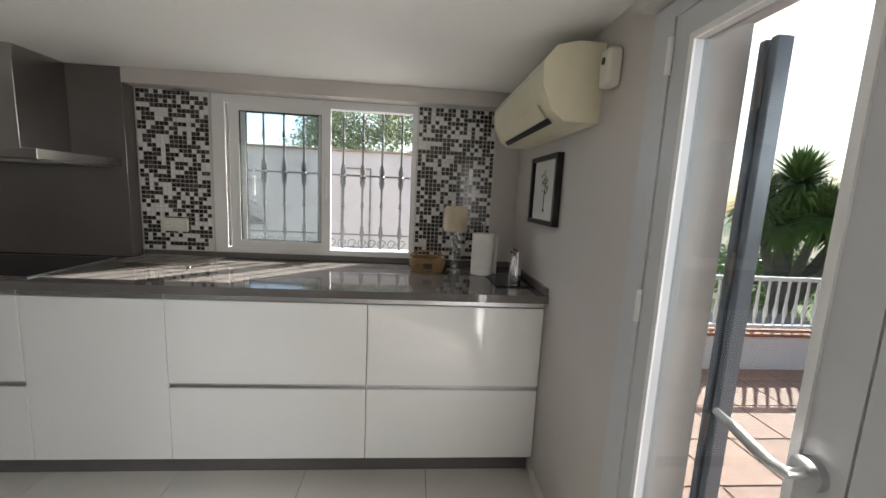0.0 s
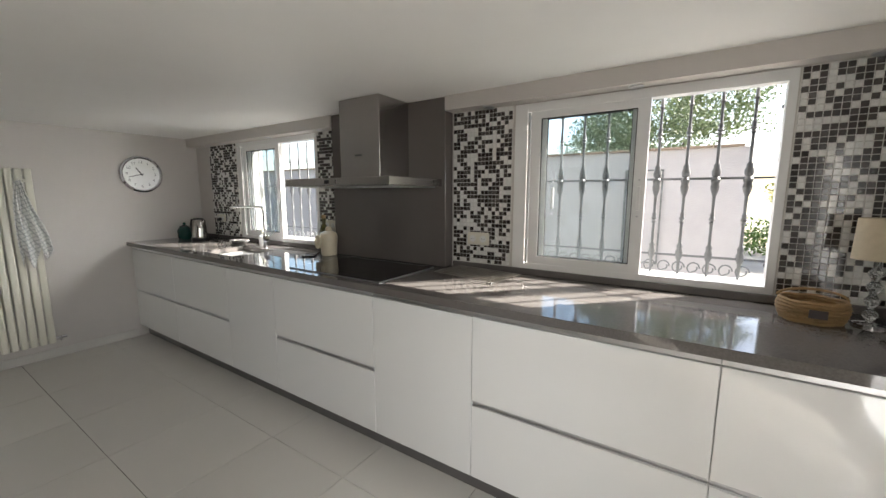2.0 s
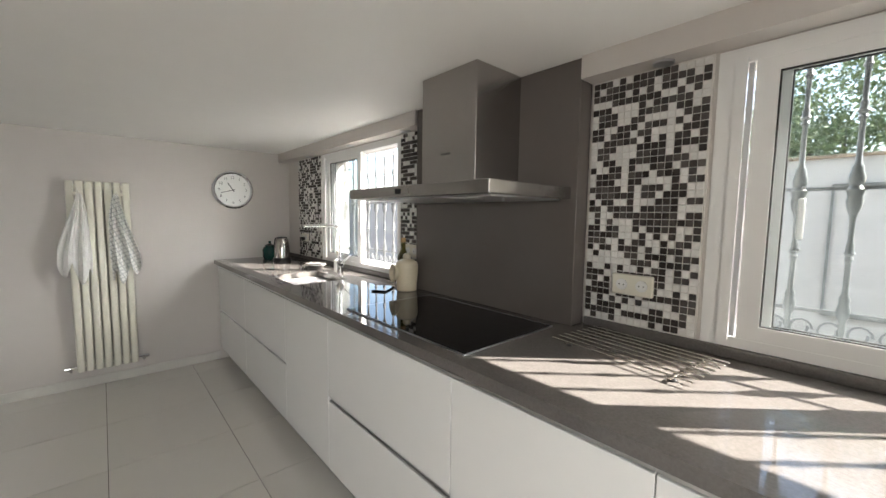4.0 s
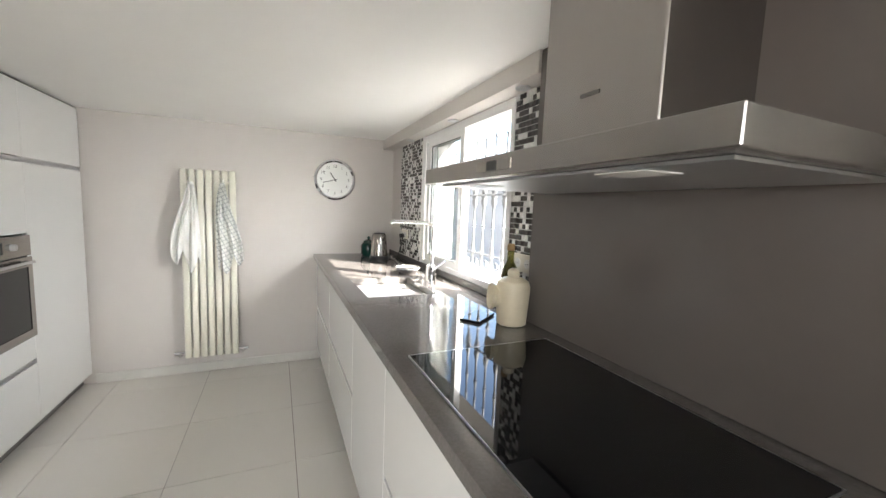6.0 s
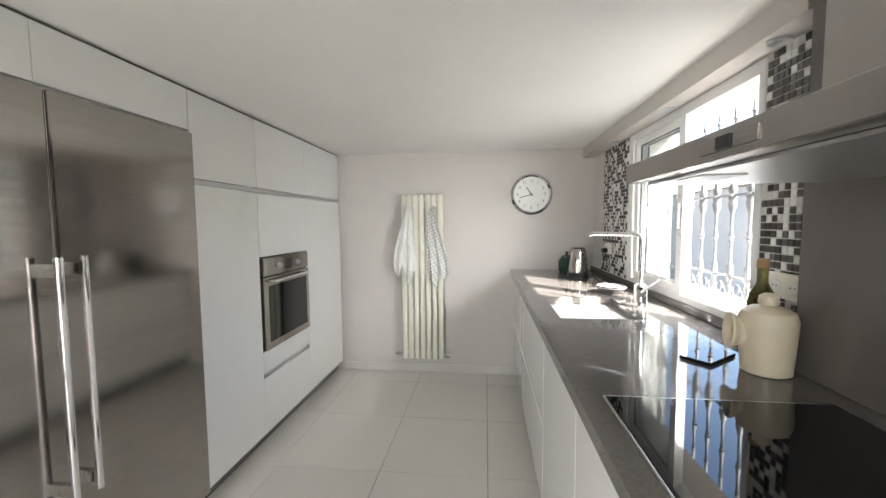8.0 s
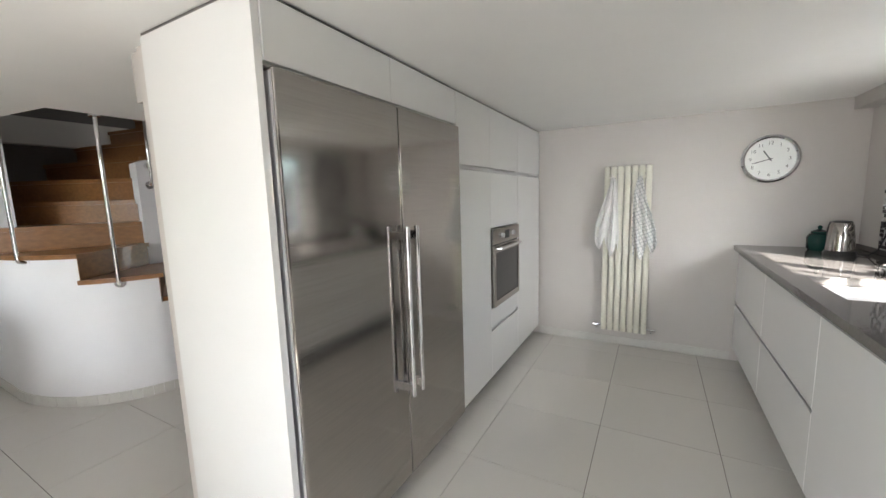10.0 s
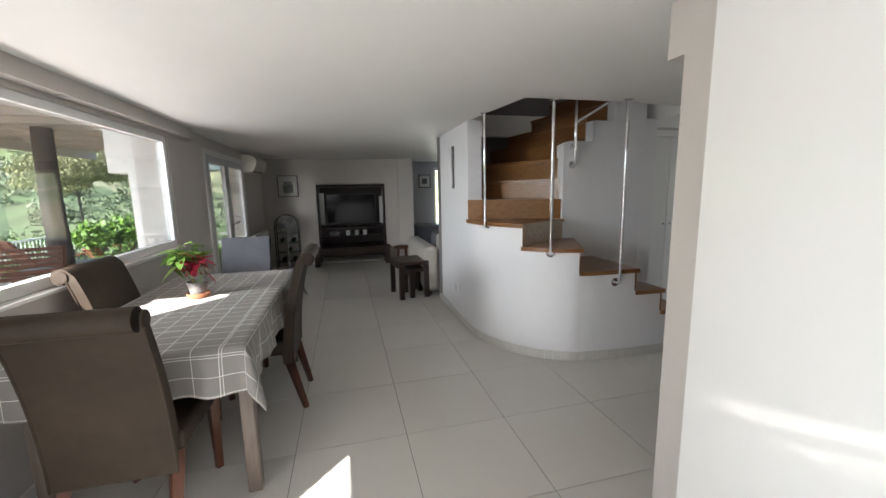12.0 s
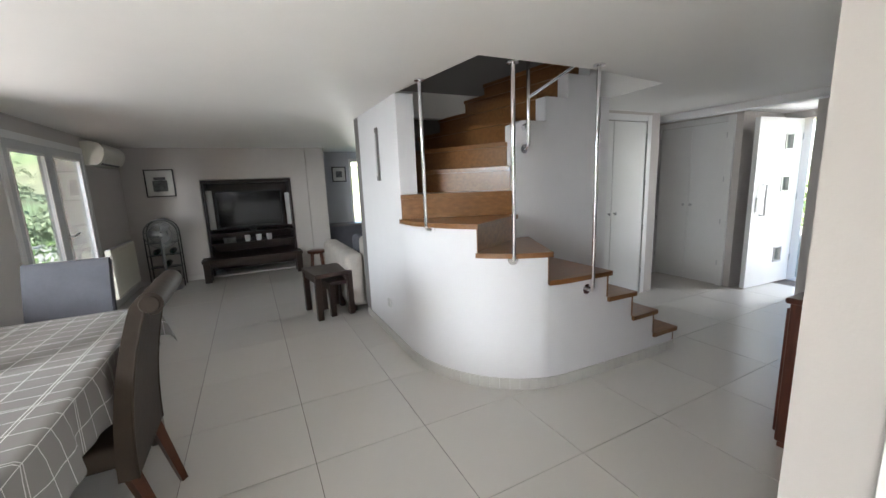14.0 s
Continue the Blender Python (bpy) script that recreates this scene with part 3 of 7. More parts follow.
leaf = part("door_leaf", plate(BM(), rect(0, 0.85, 0.01, 1.94), [rect(0.2, 0.33, 0.28, 0.44), rect(0.2, 0.33, 1.12, 1.28), rect(0.2, 0.33, 1.6, 1.76)], lambda a, b, s: (a, s, b), -0.025, 0.025), M["pvc"], t)
for z in (0.28, 1.12, 1.6):
    part("pane", box(BM(), 0.2, 0.33, -0.006, 0.006, z, z + 0.16), M["glass"], leaf)
    fb = plate(BM(), rect(0.185, 0.345, z - 0.015, z + 0.175), [rect(0.202, 0.328, z + 0.002, z + 0.158)], lambda a, b, s: (a, s, b), 0.026, 0.034)
    part("pane_trim", fb, M["alu"], leaf)
part("bar_handle", tube(BM(), [(0.7, 0.026, 1.2), (0.7, 0.075, 1.2), (0.72, 0.08, 1.0), (0.7, 0.075, 0.86), (0.7, 0.026, 0.86)], 0.011, 10), M["alu"], t, "curved brushed bar handle", smooth=True)
part("lock_plate", box(BM(), 0.765, 0.8, 0.026, 0.034, 0.9, 1.06, 0.003), M["alu"], t)
for z in (0.25, 1.0, 1.7):
    part("hinge", cyl(BM(), (0.0, 0.03, z), (0.0, 0.03, z + 0.08), 0.008, seg=8), M["alu"], t)


# ---- windows ----
def kitchen_window(name, x0, x1):
    """Sliding two-sash window, the right sash slid behind the left."""
    t = thing(name, (0, 0, 0), 0, "white sliding window, one sash slid open, above the stone worktop", "window", "", "structure")
    z0, z1 = WZ
    y0, y1 = 3.535, 3.60
    w = x1 - x0
    b = plate(BM(), rect(x0, x1, z0, z1), [rect(x0 + 0.045, x1 - 0.03, z0 + 0.04, z1 - 0.045)], lambda a, c, s: (a, s, c), y0, y1)
    box(b, x0 + 0.045, x0 + 0.075, y0 - 0.008, y0, z0 + 0.03, z1 - 0.03)
    part("window_frame", b, M["pvc"], t)
    part("jamb_gap", box(BM(), x0 + 0.076, x0 + 0.090, y0 + 0.001, y0 + 0.02, z0 + 0.045, z1 - 0.05), M["frame_shade_grey"], t)
    part("window_sill", box(BM(), x0, x1, 3.60, 3.86, z0 - 0.04, z0 + 0.012, 0.004), M["white"], t, "pale stone outer sill")

    def sash(a0, a1, ya, yb, shut):
        s = part("sash", plate(BM(), rect(a0, a1, z0 + 0.03, z1 - 0.03), [rect(a0 + 0.055, a1 - 0.055, z0 + 0.085, z1 - 0.085)], lambda a, c, q: (a, q, c), ya, yb), M["pvc"], t)
        part("seal", plate(BM(), rect(a0 + 0.05, a1 - 0.05, z0 + 0.08, z1 - 0.08), [rect(a0 + 0.059, a1 - 0.059, z0 + 0.089, z1 - 0.089)], lambda a, c, q: (a, q, c), ya + 0.006, ya + 0.016), M["seal"], s)
        p = part("pane", box(BM(), a0 + 0.055, a1 - 0.055, ya + 0.008, ya + 0.012, z0 + 0.085, z1 - 0.085), M["glass"], s, "clear glass pane")
        p.visible_shadow = False
        for hx in ([a1 - 0.028] if shut else [a0 + 0.1]):
            part("sash_handle", box(BM(), hx - 0.008, hx + 0.008, ya - 0.012, ya - 0.001, z0 + 0.36, z0 + 0.48, 0.003), M["pvc"], s, "small recessed pull")
            part("screw", cyl(BM(), (hx, ya - 0.003, z0 + 0.33), (hx, ya, z0 + 0.33), 0.005, seg=8), M["alu"], s)
            part("screw", cyl(BM(), (hx, ya - 0.003, z0 + 0.51), (hx, ya, z0 + 0.51), 0.005, seg=8), M["alu"], s)
        return s

    sash(x0 + 0.095, x0 + 0.685, y0 + 0.003, y0 + 0.028, True)
    sash(x0 + 0.12, x0 + 0.66, y0 + 0.034, y0 + 0.058, False)
    return t


def grille(name, x0, x1):
    t = thing(name, (0, 0, 0), 0, "grey wrought-iron window grille with knuckled bars and scrolls outside the window", "window grille", "window grilles")
    z0, z1 = WZ
    y = 3.82
    n = 9
    for i in range(n):
        x = x0 + 0.056 + 0.131 * i
        prof = [(0.0065, z0 - 0.02)]
        for dz, r in ((0.09, 0.009), (0.105, 0.016), (0.13, 0.0175), (0.15, 0.012), (0.165, 0.0155), (0.18, 0.008),
                      (0.285, 0.007), (0.293, 0.0125), (0.303, 0.008), (0.312, 0.0155), (0.324, 0.009), (0.335, 0.0115), (0.345, 0.007),
                      (0.43, 0.008), (0.455, 0.0165), (0.478, 0.021), (0.495, 0.0165), (0.503, 0.02), (0.515, 0.0225), (0.528, 0.014), (0.538, 0.019), (0.555, 0.0205), (0.575, 0.014), (0.585, 0.0155), (0.597, 0.008),
                      (0.73, 0.007), (0.738, 0.0125), (0.748, 0.008), (0.757, 0.0155), (0.769, 0.009), (0.78, 0.0115), (0.79, 0.007),
                      (0.885, 0.007), (0.895, 0.0125), (0.907, 0.008)):
            prof.append((r, z0 + dz))
        prof += [(0.0065, z1 + 0.06)]
        part("bar", lathe(BM(), prof, x, y, 10), M["iron"], t, smooth=True)
    for z in (z0 - 0.015, z0 + 0.115, z0 + 0.52, z1 + 0.05):
        part("rail", box(BM(), x0, x1, y - 0.004, y + 0.004, z - 0.006, z + 0.006), M["iron"], t)
    m = 16
    for i in range(m):
        cx = x0 + 0.05 + (x1 - x0 - 0.1) * (i + 0.5) / m
        pts = [(cx + 0.028 * math.cos(a) * (1 if k < 9 else 0.6), y, z0 + 0.05 + 0.03 * math.sin(a) * (1 if k < 9 else 0.6)) for k, a in enumerate([math.pi * j / 6 for j in range(0, 14)])]
        part("scroll", tube(BM(), pts, 0.004, 6), M["iron"], t, smooth=True)
    for px in (x0, x1):
        for z in (z0 + 0.1, z1 - 0.1):
            part("anchor", box(BM(), px - 0.01, px + 0.01, 3.79, y, z - 0.008, z + 0.008), M["iron"], t)
    return t


kitchen_window("window_1", *WA)
kitchen_window("window_2", *WB)
grille("window_grille", *WA)
grille("window_grille", *WB)

# picture window
t = thing("window_3", (0, 0, 0), 0, "wide white picture window beside the dining table", "window", "", "structure")
part("window_frame", plate(BM(), rect(-2.34, 0.08, 0.94, 1.90), [rect(-2.285, 0.025, 0.995, 1.85)], lambda a, b, s: (s, a, b), 0.545, 0.60), M["pvc"], t)
p = part("pane", box(BM(), 0.57, 0.575, -2.285, 0.025, 0.995, 1.85), M["glass_dimming"], t)
p.visible_shadow = False
part("window_sill", box(BM(), 0.49, 0.80, -2.36, 0.10, 0.915, 0.937, 0.004), M["pvc"], t, "white sill board")


def glazed_leaf(t, a0, a1, z0, z1, x0, x1, stile=0.085):
    s = part("leaf", plate(BM(), rect(a0, a1, z0, z1), [rect(a0 + stile, a1 - stile, z0 + 0.11, z1 - stile)], lambda a, b, q: (q, a, b), x0, x1), M["frame_shade_grey"], t)
    part("bead", plate(BM(), rect(a0 + stile - 0.016, a1 - stile + 0.016, z0 + 0.094, z1 - stile + 0.016), [rect(a0 + stile, a1 - stile, z0 + 0.11, z1 - stile)], lambda a, b, q: (q, a, b), x0 - 0.006, x0), M["pvc"], s)
    p = part("pane", box(BM(), (x0 + x1) / 2 - 0.003, (x0 + x1) / 2 + 0.003, a0 + stile, a1 - stile, z0 + 0.11, z1 - stile), M["glass_dimming"], s, "clear glass pane")
    p.visible_shadow = False
    return s


def lever(parent, x, y, z, sgn, label="brushed steel lever handle"):
    h = part("door_handle", cyl(BM(), (x, y, z), (x - 0.014, y, z), 0.026, seg=24), M["alu"], parent, label, smooth=True)
    part("lever", tube(BM(), [(x - 0.012, y, z), (x - 0.045, y, z), (x - 0.055, y + sgn * 0.02, z + 0.004), (x - 0.055, y + sgn * 0.08, z + 0.016), (x - 0.052, y + sgn * 0.135, z + 0.022)], [0.009, 0.009, 0.01, 0.01, 0.007], 10), M["alu"], h, smooth=True)
    return h


t = thing("glazed_door", (0, 0, 0), 0, "white two-leaf glazed terrace door with a lever handle, closed, beside the kitchen", "door", "", "structure")
part("door_frame", plate(BM(), [(1.05, 0.0), (1.09, 0.0), (1.09, 1.89), (2.105, 1.89), (2.105, 0.0), (2.19, 0.0), (2.19, 1.93), (1.05, 1.93)], [], lambda a, b, s: (s, a, b), 0.515, 0.575), M["frame_shade_grey"], t)
l1 = glazed_leaf(t, 1.575, 2.103, 0.01, 1.888, 0.520, 0.565, 0.08)
lever(l1, 0.520, 1.62, 1.02, 1)
glazed_leaf(t, 1.092, 1.571, 0.01, 1.888, 0.520, 0.565, 0.07)
for z in (0.2, 1.1, 1.75):
    part("hinge", cyl(BM(), (0.512, 2.105, z), (0.512, 2.105, z + 0.09), 0.008, seg=10), M["pvc"], t)
t = thing("window_shutter", (0.812, 2.18, -0.1), 0, "blue-grey folded metal shutter outside the terrace door", "shutter")
for i in range(2):
    part("shutter_panel", box(BM(), 0.0, 0.05, -0.035 * i - 0.024, -0.035 * i, 0.02, 1.98, 0.004), mat("shutter_paint", (0.17, 0.19, 0.22), 0.3, noise_scale=4, vary=0.2) if i == 0 else bpy.data.materials["shutter_paint"], t)
for z in (0.3, 0.8, 1.3, 1.8):
    part("hinge", cyl(BM(), (-0.005, -0.03, z), (-0.005, -0.03, z + 0.1), 0.01, seg=8), M["plinth"], t)

t = thing("patio_door", (0, 0, 0), 0, "white two-leaf glazed patio door in the living area", "door", "", "structure")
part("door_frame", plate(BM(), [(-4.86, 0.0), (-4.80, 0.0), (-4.80, 1.84), (-3.24, 1.84), (-3.24, 0.0), (-3.18, 0.0), (-3.18, 1.90), (-4.86, 1.90)], [], lambda a, b, s: (s, a, b), 0.515, 0.575), M["pvc"], t)
glazed_leaf(t, -3.99, -3.242, 0.01, 1.838, 0.52, 0.565, 0.09)
l2 = glazed_leaf(t, -4.798, -3.995, 0.01, 1.838, 0.52, 0.565, 0.09)
lever(l2, 0.52, -4.05, 1.0, -1)

t = thing("window_4", (0, 0, 0), 0, "white window in the blue-grey alcove", "window", "", "structure")
part("window_frame", plate(BM(), rect(-3.95, -2.92, 0.5, 1.9), [rect(-3.89, -2.97, 0.56, 1.84)], lambda a, b, s: (a, s, b), -7.05, -6.98), M["pvc"], t)


# ---- kitchen run ----
FRONT = 2.855
wt = BM()
plate(wt, rect(-5.1, EX, 2.822, 3.54), [rect(-3.83, -3.34, 2.93, 3.29)], lambda a, b, s: (a, b, s), 0.935, 0.972)
tagged(part("worktop", wt, M["worktop"]), "polished dark grey-brown stone worktop running the whole window wall", "worktop")
tagged(part("upstand", box(BM(), -5.1, -2.79, 3.52, 3.538, 0.973, 1.008, 0.002), M["worktop"]), "low dark stone upstand along the wall", "upstand")
tagged(part("upstand", box(BM(), -1.73, EX - 0.021, 3.52, 3.538, 0.973, 1.008, 0.002), M["worktop"]), "low dark stone upstand under the window", "upstand")
tagged(part("upstand", box(BM(), EX - 0.02, EX - 0.001, 2.83, 3.519, 0.973, 1.008, 0.002), M["worktop"]), "low dark stone upstand against the side wall", "upstand")


def base_unit(x0, x1, kind_):
    drawers = kind_ == "drawers"
    t = thing("base_cabinet", ((x0 + x1) / 2, FRONT, 0), 0, "glossy white base cabinet with " + ("two drawers" if drawers else "one door") + " under the worktop", "base cabinet", "kitchen base cabinets")
    w = (x1 - x0) / 2
    part("body", box(BM(), -w, w, 0.022, 0.66, 0.115, 0.93), M["lacquer"], t)
    part("plinth", box(BM(), -w, w, 0.07, 0.085, 0.002, 0.113), M["plinth"], t, "dark recessed plinth")
    part("top_channel", box(BM(), -w, w, 0.0, 0.018, 0.905, 0.933, 0.002), M["alu"], t, "aluminium grip channel")
    g_ = 0.0017
    if drawers:
        part("drawer_front", box(BM(), -w + g_, w - g_, 0.0, 0.02, 0.502, 0.900, 0.0015), M["lacquer"], t)
        part("grip_channel", box(BM(), -w + 0.004, w - 0.004, 0.010, 0.021, 0.48, 0.5015), M["alu"], t, "aluminium grip channel")
        part("grip_lip", box(BM(), -w + 0.004, w - 0.004, 0.002, 0.0095, 0.478, 0.484, 0.001), M["alu"], t)
        part("drawer_front", box(BM(), -w + g_, w - g_, 0.0, 0.02, 0.118, 0.478, 0.0015), M["lacquer"], t)
    else:
        part("door", box(BM(), -w + g_, w - g_, 0.0, 0.02, 0.118, 0.900, 0.0015), M["lacquer"], t)
    return t


for a, b, k in ((-0.315, 0.525, "drawers"), (-1.215, -0.315, "drawers"), (-1.82, -1.215, "door"), (-2.72, -1.82, "drawers"), (-3.32, -2.72, "door"), (-4.21, -3.32, "drawers"), (-5.095, -4.21, "drawers")):
    base_unit(a, b, k)

# splash panel behind the hob
tagged(part("splash_panel", box(BM(), -2.775, -1.745, 3.45, 3.538, 0.974, CEIL - 0.002, 0.002), M["panel"]), "satin taupe splash panel behind the hob up to the ceiling", "splashback")

# hob
t = thing("induction_hob", (-2.18, 3.135, 0.973), 0, "black glass induction hob set on the stone worktop", "hob")
part("glass_top", box(BM(), -0.385, 0.385, -0.25, 0.25, 0.0, 0.006, 0.002), M["black_glass"], t)
tr = BM()
plate(tr, rect(-0.388, 0.388, -0.253, 0.253), [rect(-0.3855, 0.3855, -0.2505, 0.2505)], lambda a, b, s: (a, b, s), 0.0, 0.0055)
part("steel_trim", tr, M["alu"], t, "thin steel edge")

# hood
t = thing("cooker_hood", (-2.2, 3.2, 1.49), 0, "brushed steel chimney cooker hood mounted on the taupe panel", "cooker hood")
hb = BM()
box(hb, -0.47, 0.43, -0.243, 0.249, 0.0, 0.046, 0.002)
part("canopy", hb, M["steel_dark"], t)
part("chimney", box(BM(), -0.17, 0.17, -0.035, 0.249, 0.047, CEIL - 1.49 - 0.002, 0.003), M["steel_dark"], t)
part("filter_plate", box(BM(), -0.44, 0.40, -0.2, 0.22, -0.006, -0.001), M["alu"], t)
for lx in (-0.27, 0.23):
    part("hood_lamp", box(BM(), lx - 0.05, lx + 0.05, -0.19, -0.11, -0.009, -0.0065, 0.001), M["white"], t)
part("control_panel", box(BM(), -0.13, 0.01, -0.2455, -0.2435, 0.012, 0.034), M["steel"], t)
part("control_button", box(BM(), -0.08, -0.045, -0.248, -0.246, 0.013, 0.033), M["black"], t)
part("badge", box(BM(), -0.035, 0.02, -0.0375, -0.0355, 0.188, 0.196), M["plinth"], t, "small dark bar badge")

# sink and tap
t = thing("sink", (-3.585, 3.11, 0.94), 0, "undermounted stainless steel sink in the dark worktop", "sink")
sb = BM()
prof_o = (0.245, 0.18)
for (hx, hy, z0, z1, h) in ((0.25, 0.185, -0.2, -0.006, 0),):
    v = []
    for (ax, ay, zz) in ((hx, hy, z1), (hx - 0.02, hy - 0.02, z0), ):
        ring = []
        for k in range(32):
            a = 2 * math.pi * k / 32
            c, s_ = math.cos(a), math.sin(a)
            e = 0.22
            ring.append(sb.verts.new((ax * math.copysign(abs(c) ** e, c), ay * math.copysign(abs(s_) ** e, s_), zz)))
        v.append(ring)
    for k in range(32):
        sb.faces.new((v[0][k], v[1][k], v[1][(k + 1) % 32], v[0][(k + 1) % 32]))
    sb.faces.new(v[1])
M["sinksteel"] = mat("sink_steel", (0.3, 0.29, 0.28), 0.28, 1.0, noise_scale=6, vary=0.15)
so = part("bowl", sb, M["sinksteel"], t, smooth=True)
so.modifiers.new("solid", "SOLIDIFY").thickness = 0.0015
part("drain", lathe(BM(), [(0.045, -0.199), (0.045, -0.193), (0.03, -0.196)], 0, 0, 24), M["chrome"], t, smooth=True)
t = thing("kitchen_tap", (-3.585, 3.36, 0.973), 0, "polished chrome swan-neck mixer tap behind the sink", "tap")
part("base", cyl(BM(), (0, 0, 0), (0, 0, 0.11), 0.024, 0.021, 20), M["chrome"], t, smooth=True)
part("spout", tube(BM(), [(0, 0, 0.1), (0, 0, 0.33), (-0.01, -0.01, 0.352), (-0.03, -0.04, 0.36), (-0.14, -0.2, 0.36), (-0.15, -0.212, 0.35)], 0.011, 12), M["chrome"], t, smooth=True)
part("valve", cyl(BM(), (0, -0.005, 0.085), (0.055, -0.02, 0.085), 0.022, seg=16), M["chrome"], t, smooth=True)
part("lever", tube(BM(), [(0.05, -0.02, 0.085), (0.075, 0.01, 0.12), (0.11, 0.03, 0.15)], 0.006, 8), M["chrome"], t, smooth=True)


# ---- tall units ----
TF, TB = 1.24, 0.625


def tall_front(t, name, x0, x1, z0, z1, label=""):
    return part(name, box(BM(), x0 + 0.0009, x1 - 0.0009, TF - 0.02, TF, z0 + 0.0015, z1 - 0.0015, 0.001), M["lacquer"], t, label)


t = thing("tall_cabinet", (0, 0, 0), 0, "glossy white tall cabinet with a plain door beside the oven", "tall cabinet", "tall kitchen units")
part("body", box(BM(), -5.095, -4.41, TB, TF - 0.022, 0.08, 2.0), M["lacquer"], t)
part("plinth", box(BM(), -5.095, -4.41, TF - 0.07, TF - 0.055, 0.002, 0.078), M["plinth"], t)
tall_front(t, "door", -5.09, -4.41, 0.085, 1.585)
tall_front(t, "upper_door", -5.09, -4.41, 1.612, 2.018)
part("grip_channel", box(BM(), -5.09, -4.41, TF - 0.0175, TF - 0.006, 1.587, 1.61), M["alu"], t)
t = thing("oven_cabinet", (0, 0, 0), 0, "glossy white tall cabinet holding the built-in oven above a drawer", "tall cabinet", "tall kitchen units")
part("body", box(BM(), -4.409, -3.80, TB, TF - 0.522, 0.08, 2.0), M["lacquer"], t)
part("plinth", box(BM(), -4.409, -3.29, TF - 0.07, TF - 0.055, 0.002, 0.078), M["plinth"], t)
tall_front(t, "lower_drawer", -4.409, -3.80, 0.085, 0.44)
tall_front(t, "drawer_front", -4.409, -3.80, 0.465, 0.605)
part("grip_channel", box(BM(), -4.38, -3.82, TF - 0.0175, TF - 0.004, 0.443, 0.463, 0.001), M["alu"], t)
tall_front(t, "door", -4.409, -3.80, 1.193, 1.585)
tall_front(t, "upper_door", -4.409, -3.80, 1.612, 2.018)
part("grip_channel", box(BM(), -4.409, -3.29, TF - 0.0175, TF - 0.006, 1.587, 1.61), M["alu"], t)
t = thing("tall_cabinet", (0, 0, 0), 0, "glossy white narrow tall cabinet between the oven and the refrigerator", "tall cabinet", "tall kitchen units")
part("body", box(BM(), -3.798, -3.29, TB, TF - 0.022, 0.08, 2.0), M["lacquer"], t)
tall_front(t, "door", -3.80, -3.29, 0.085, 1.585)
tall_front(t, "upper_door", -3.80, -3.29, 1.612, 2.018)

t = thing("oven", (-4.105, TF, 0.61), 0, "built-in steel and black glass oven with a bar handle", "oven")
part("body", box(BM(), -0.27, 0.27, -0.5, -0.012, 0.01, 0.57), M["plinth"], t)
part("oven_door", plate(BM(), rect(-0.29, 0.29, 0.0, 0.455), [rect(-0.25, 0.25, 0.045, 0.40)], lambda a, b, s: (a, s, b), -0.01, 0.018), M["steel"], t)
part("door_glass", box(BM(), -0.251, 0.251, -0.008, 0.015, 0.044, 0.401), M["black_glass"], t, "dark glass pane")
part("control_panel", box(BM(), -0.29, 0.29, -0.01, 0.016, 0.462, 0.575, 0.002), M["steel"], t)
part("vent_gap", box(BM(), -0.285, 0.285, -0.01, 0.0, 0.4552, 0.4618), M["black"], t)
part("display", box(BM(), -0.045, 0.045, 0.0162, 0.018, 0.49, 0.55), M["black"], t)
for kx in (-0.12, 0.12):
    part("knob", cyl(BM(), (kx, 0.016, 0.52), (kx, 0.035, 0.52), 0.018, 0.016, 20), M["alu"], t, smooth=True)
part("handle", tube(BM(), [(-0.23, 0.018, 0.43), (-0.23, 0.05, 0.43), (0.23, 0.05, 0.43), (0.23, 0.018, 0.43)], 0.009, 10), M["chrome"], t, "steel bar handle", smooth=True)

# refrigerators
def fridge(x0, x1, hinge_left):
    t = thing("refrigerator", ((x0 + x1) / 2, TF, 0.0), 0, "tall brushed stainless steel refrigerator with a long vertical bar handle", "refrigerator", "pair of refrigerators")
    w = (x1 - x0) / 2
    part("body", box(BM(), -w + 0.002, w - 0.002, -0.6, -0.035, 0.03, 1.80), M["plinth"], t)
    part("door", box(BM(), -w + 0.003, w - 0.003, -0.03, 0.025, 0.09, 1.815, 0.006, 2), M["steel"], t)
    for s_ in (-1, 1):
        xe = s_ * (w - 0.003)
        part("door_edge", box(BM(), min(xe, xe + s_ * 0.0022), max(xe, xe + s_ * 0.0022), -0.028, 0.018, 0.10, 1.805, 0.0008), M["chrome"], t, "bright folded steel edge")
    part("kick_plate", box(BM(), -w + 0.003, w - 0.003, -0.06, -0.04, 0.003, 0.088), M["plinth"], t)
    hx = (w - 0.036) if hinge_left else (-w + 0.036)
    h = part("handle", tube(BM(), [(hx, 0.075, 0.52), (hx, 0.075, 1.30)], 0.011, 12), M["chrome"], t, "steel bar handle", smooth=True)
    for z in (0.56, 1.26):
        part("handle_mount", box(BM(), hx - 0.009, hx + 0.009, 0.024, 0.08, z - 0.02, z + 0.02, 0.002), M["chrome"], h)
    return t


fridge(-3.283, -2.69, True)
fridge(-2.688, -2.069, False)
t = thing("overhead_cabinet", (0, 0, 0), 0, "glossy white overhead cabinet above the refrigerators", "overhead cabinet", "tall kitchen units")
part("body", box(BM(), -3.287, -2.064, TB, TF - 0.022, 1.825, 2.0), M["lacquer"], t)
tall_front(t, "door", -3.287, -2.68, 1.83, 2.018)
tall_front(t, "door", -2.68, -2.064, 1.83, 2.018)
t = thing("end_panel", (0, 0, 0), 0, "glossy white side panel closing the refrigerator bank", "end panel")
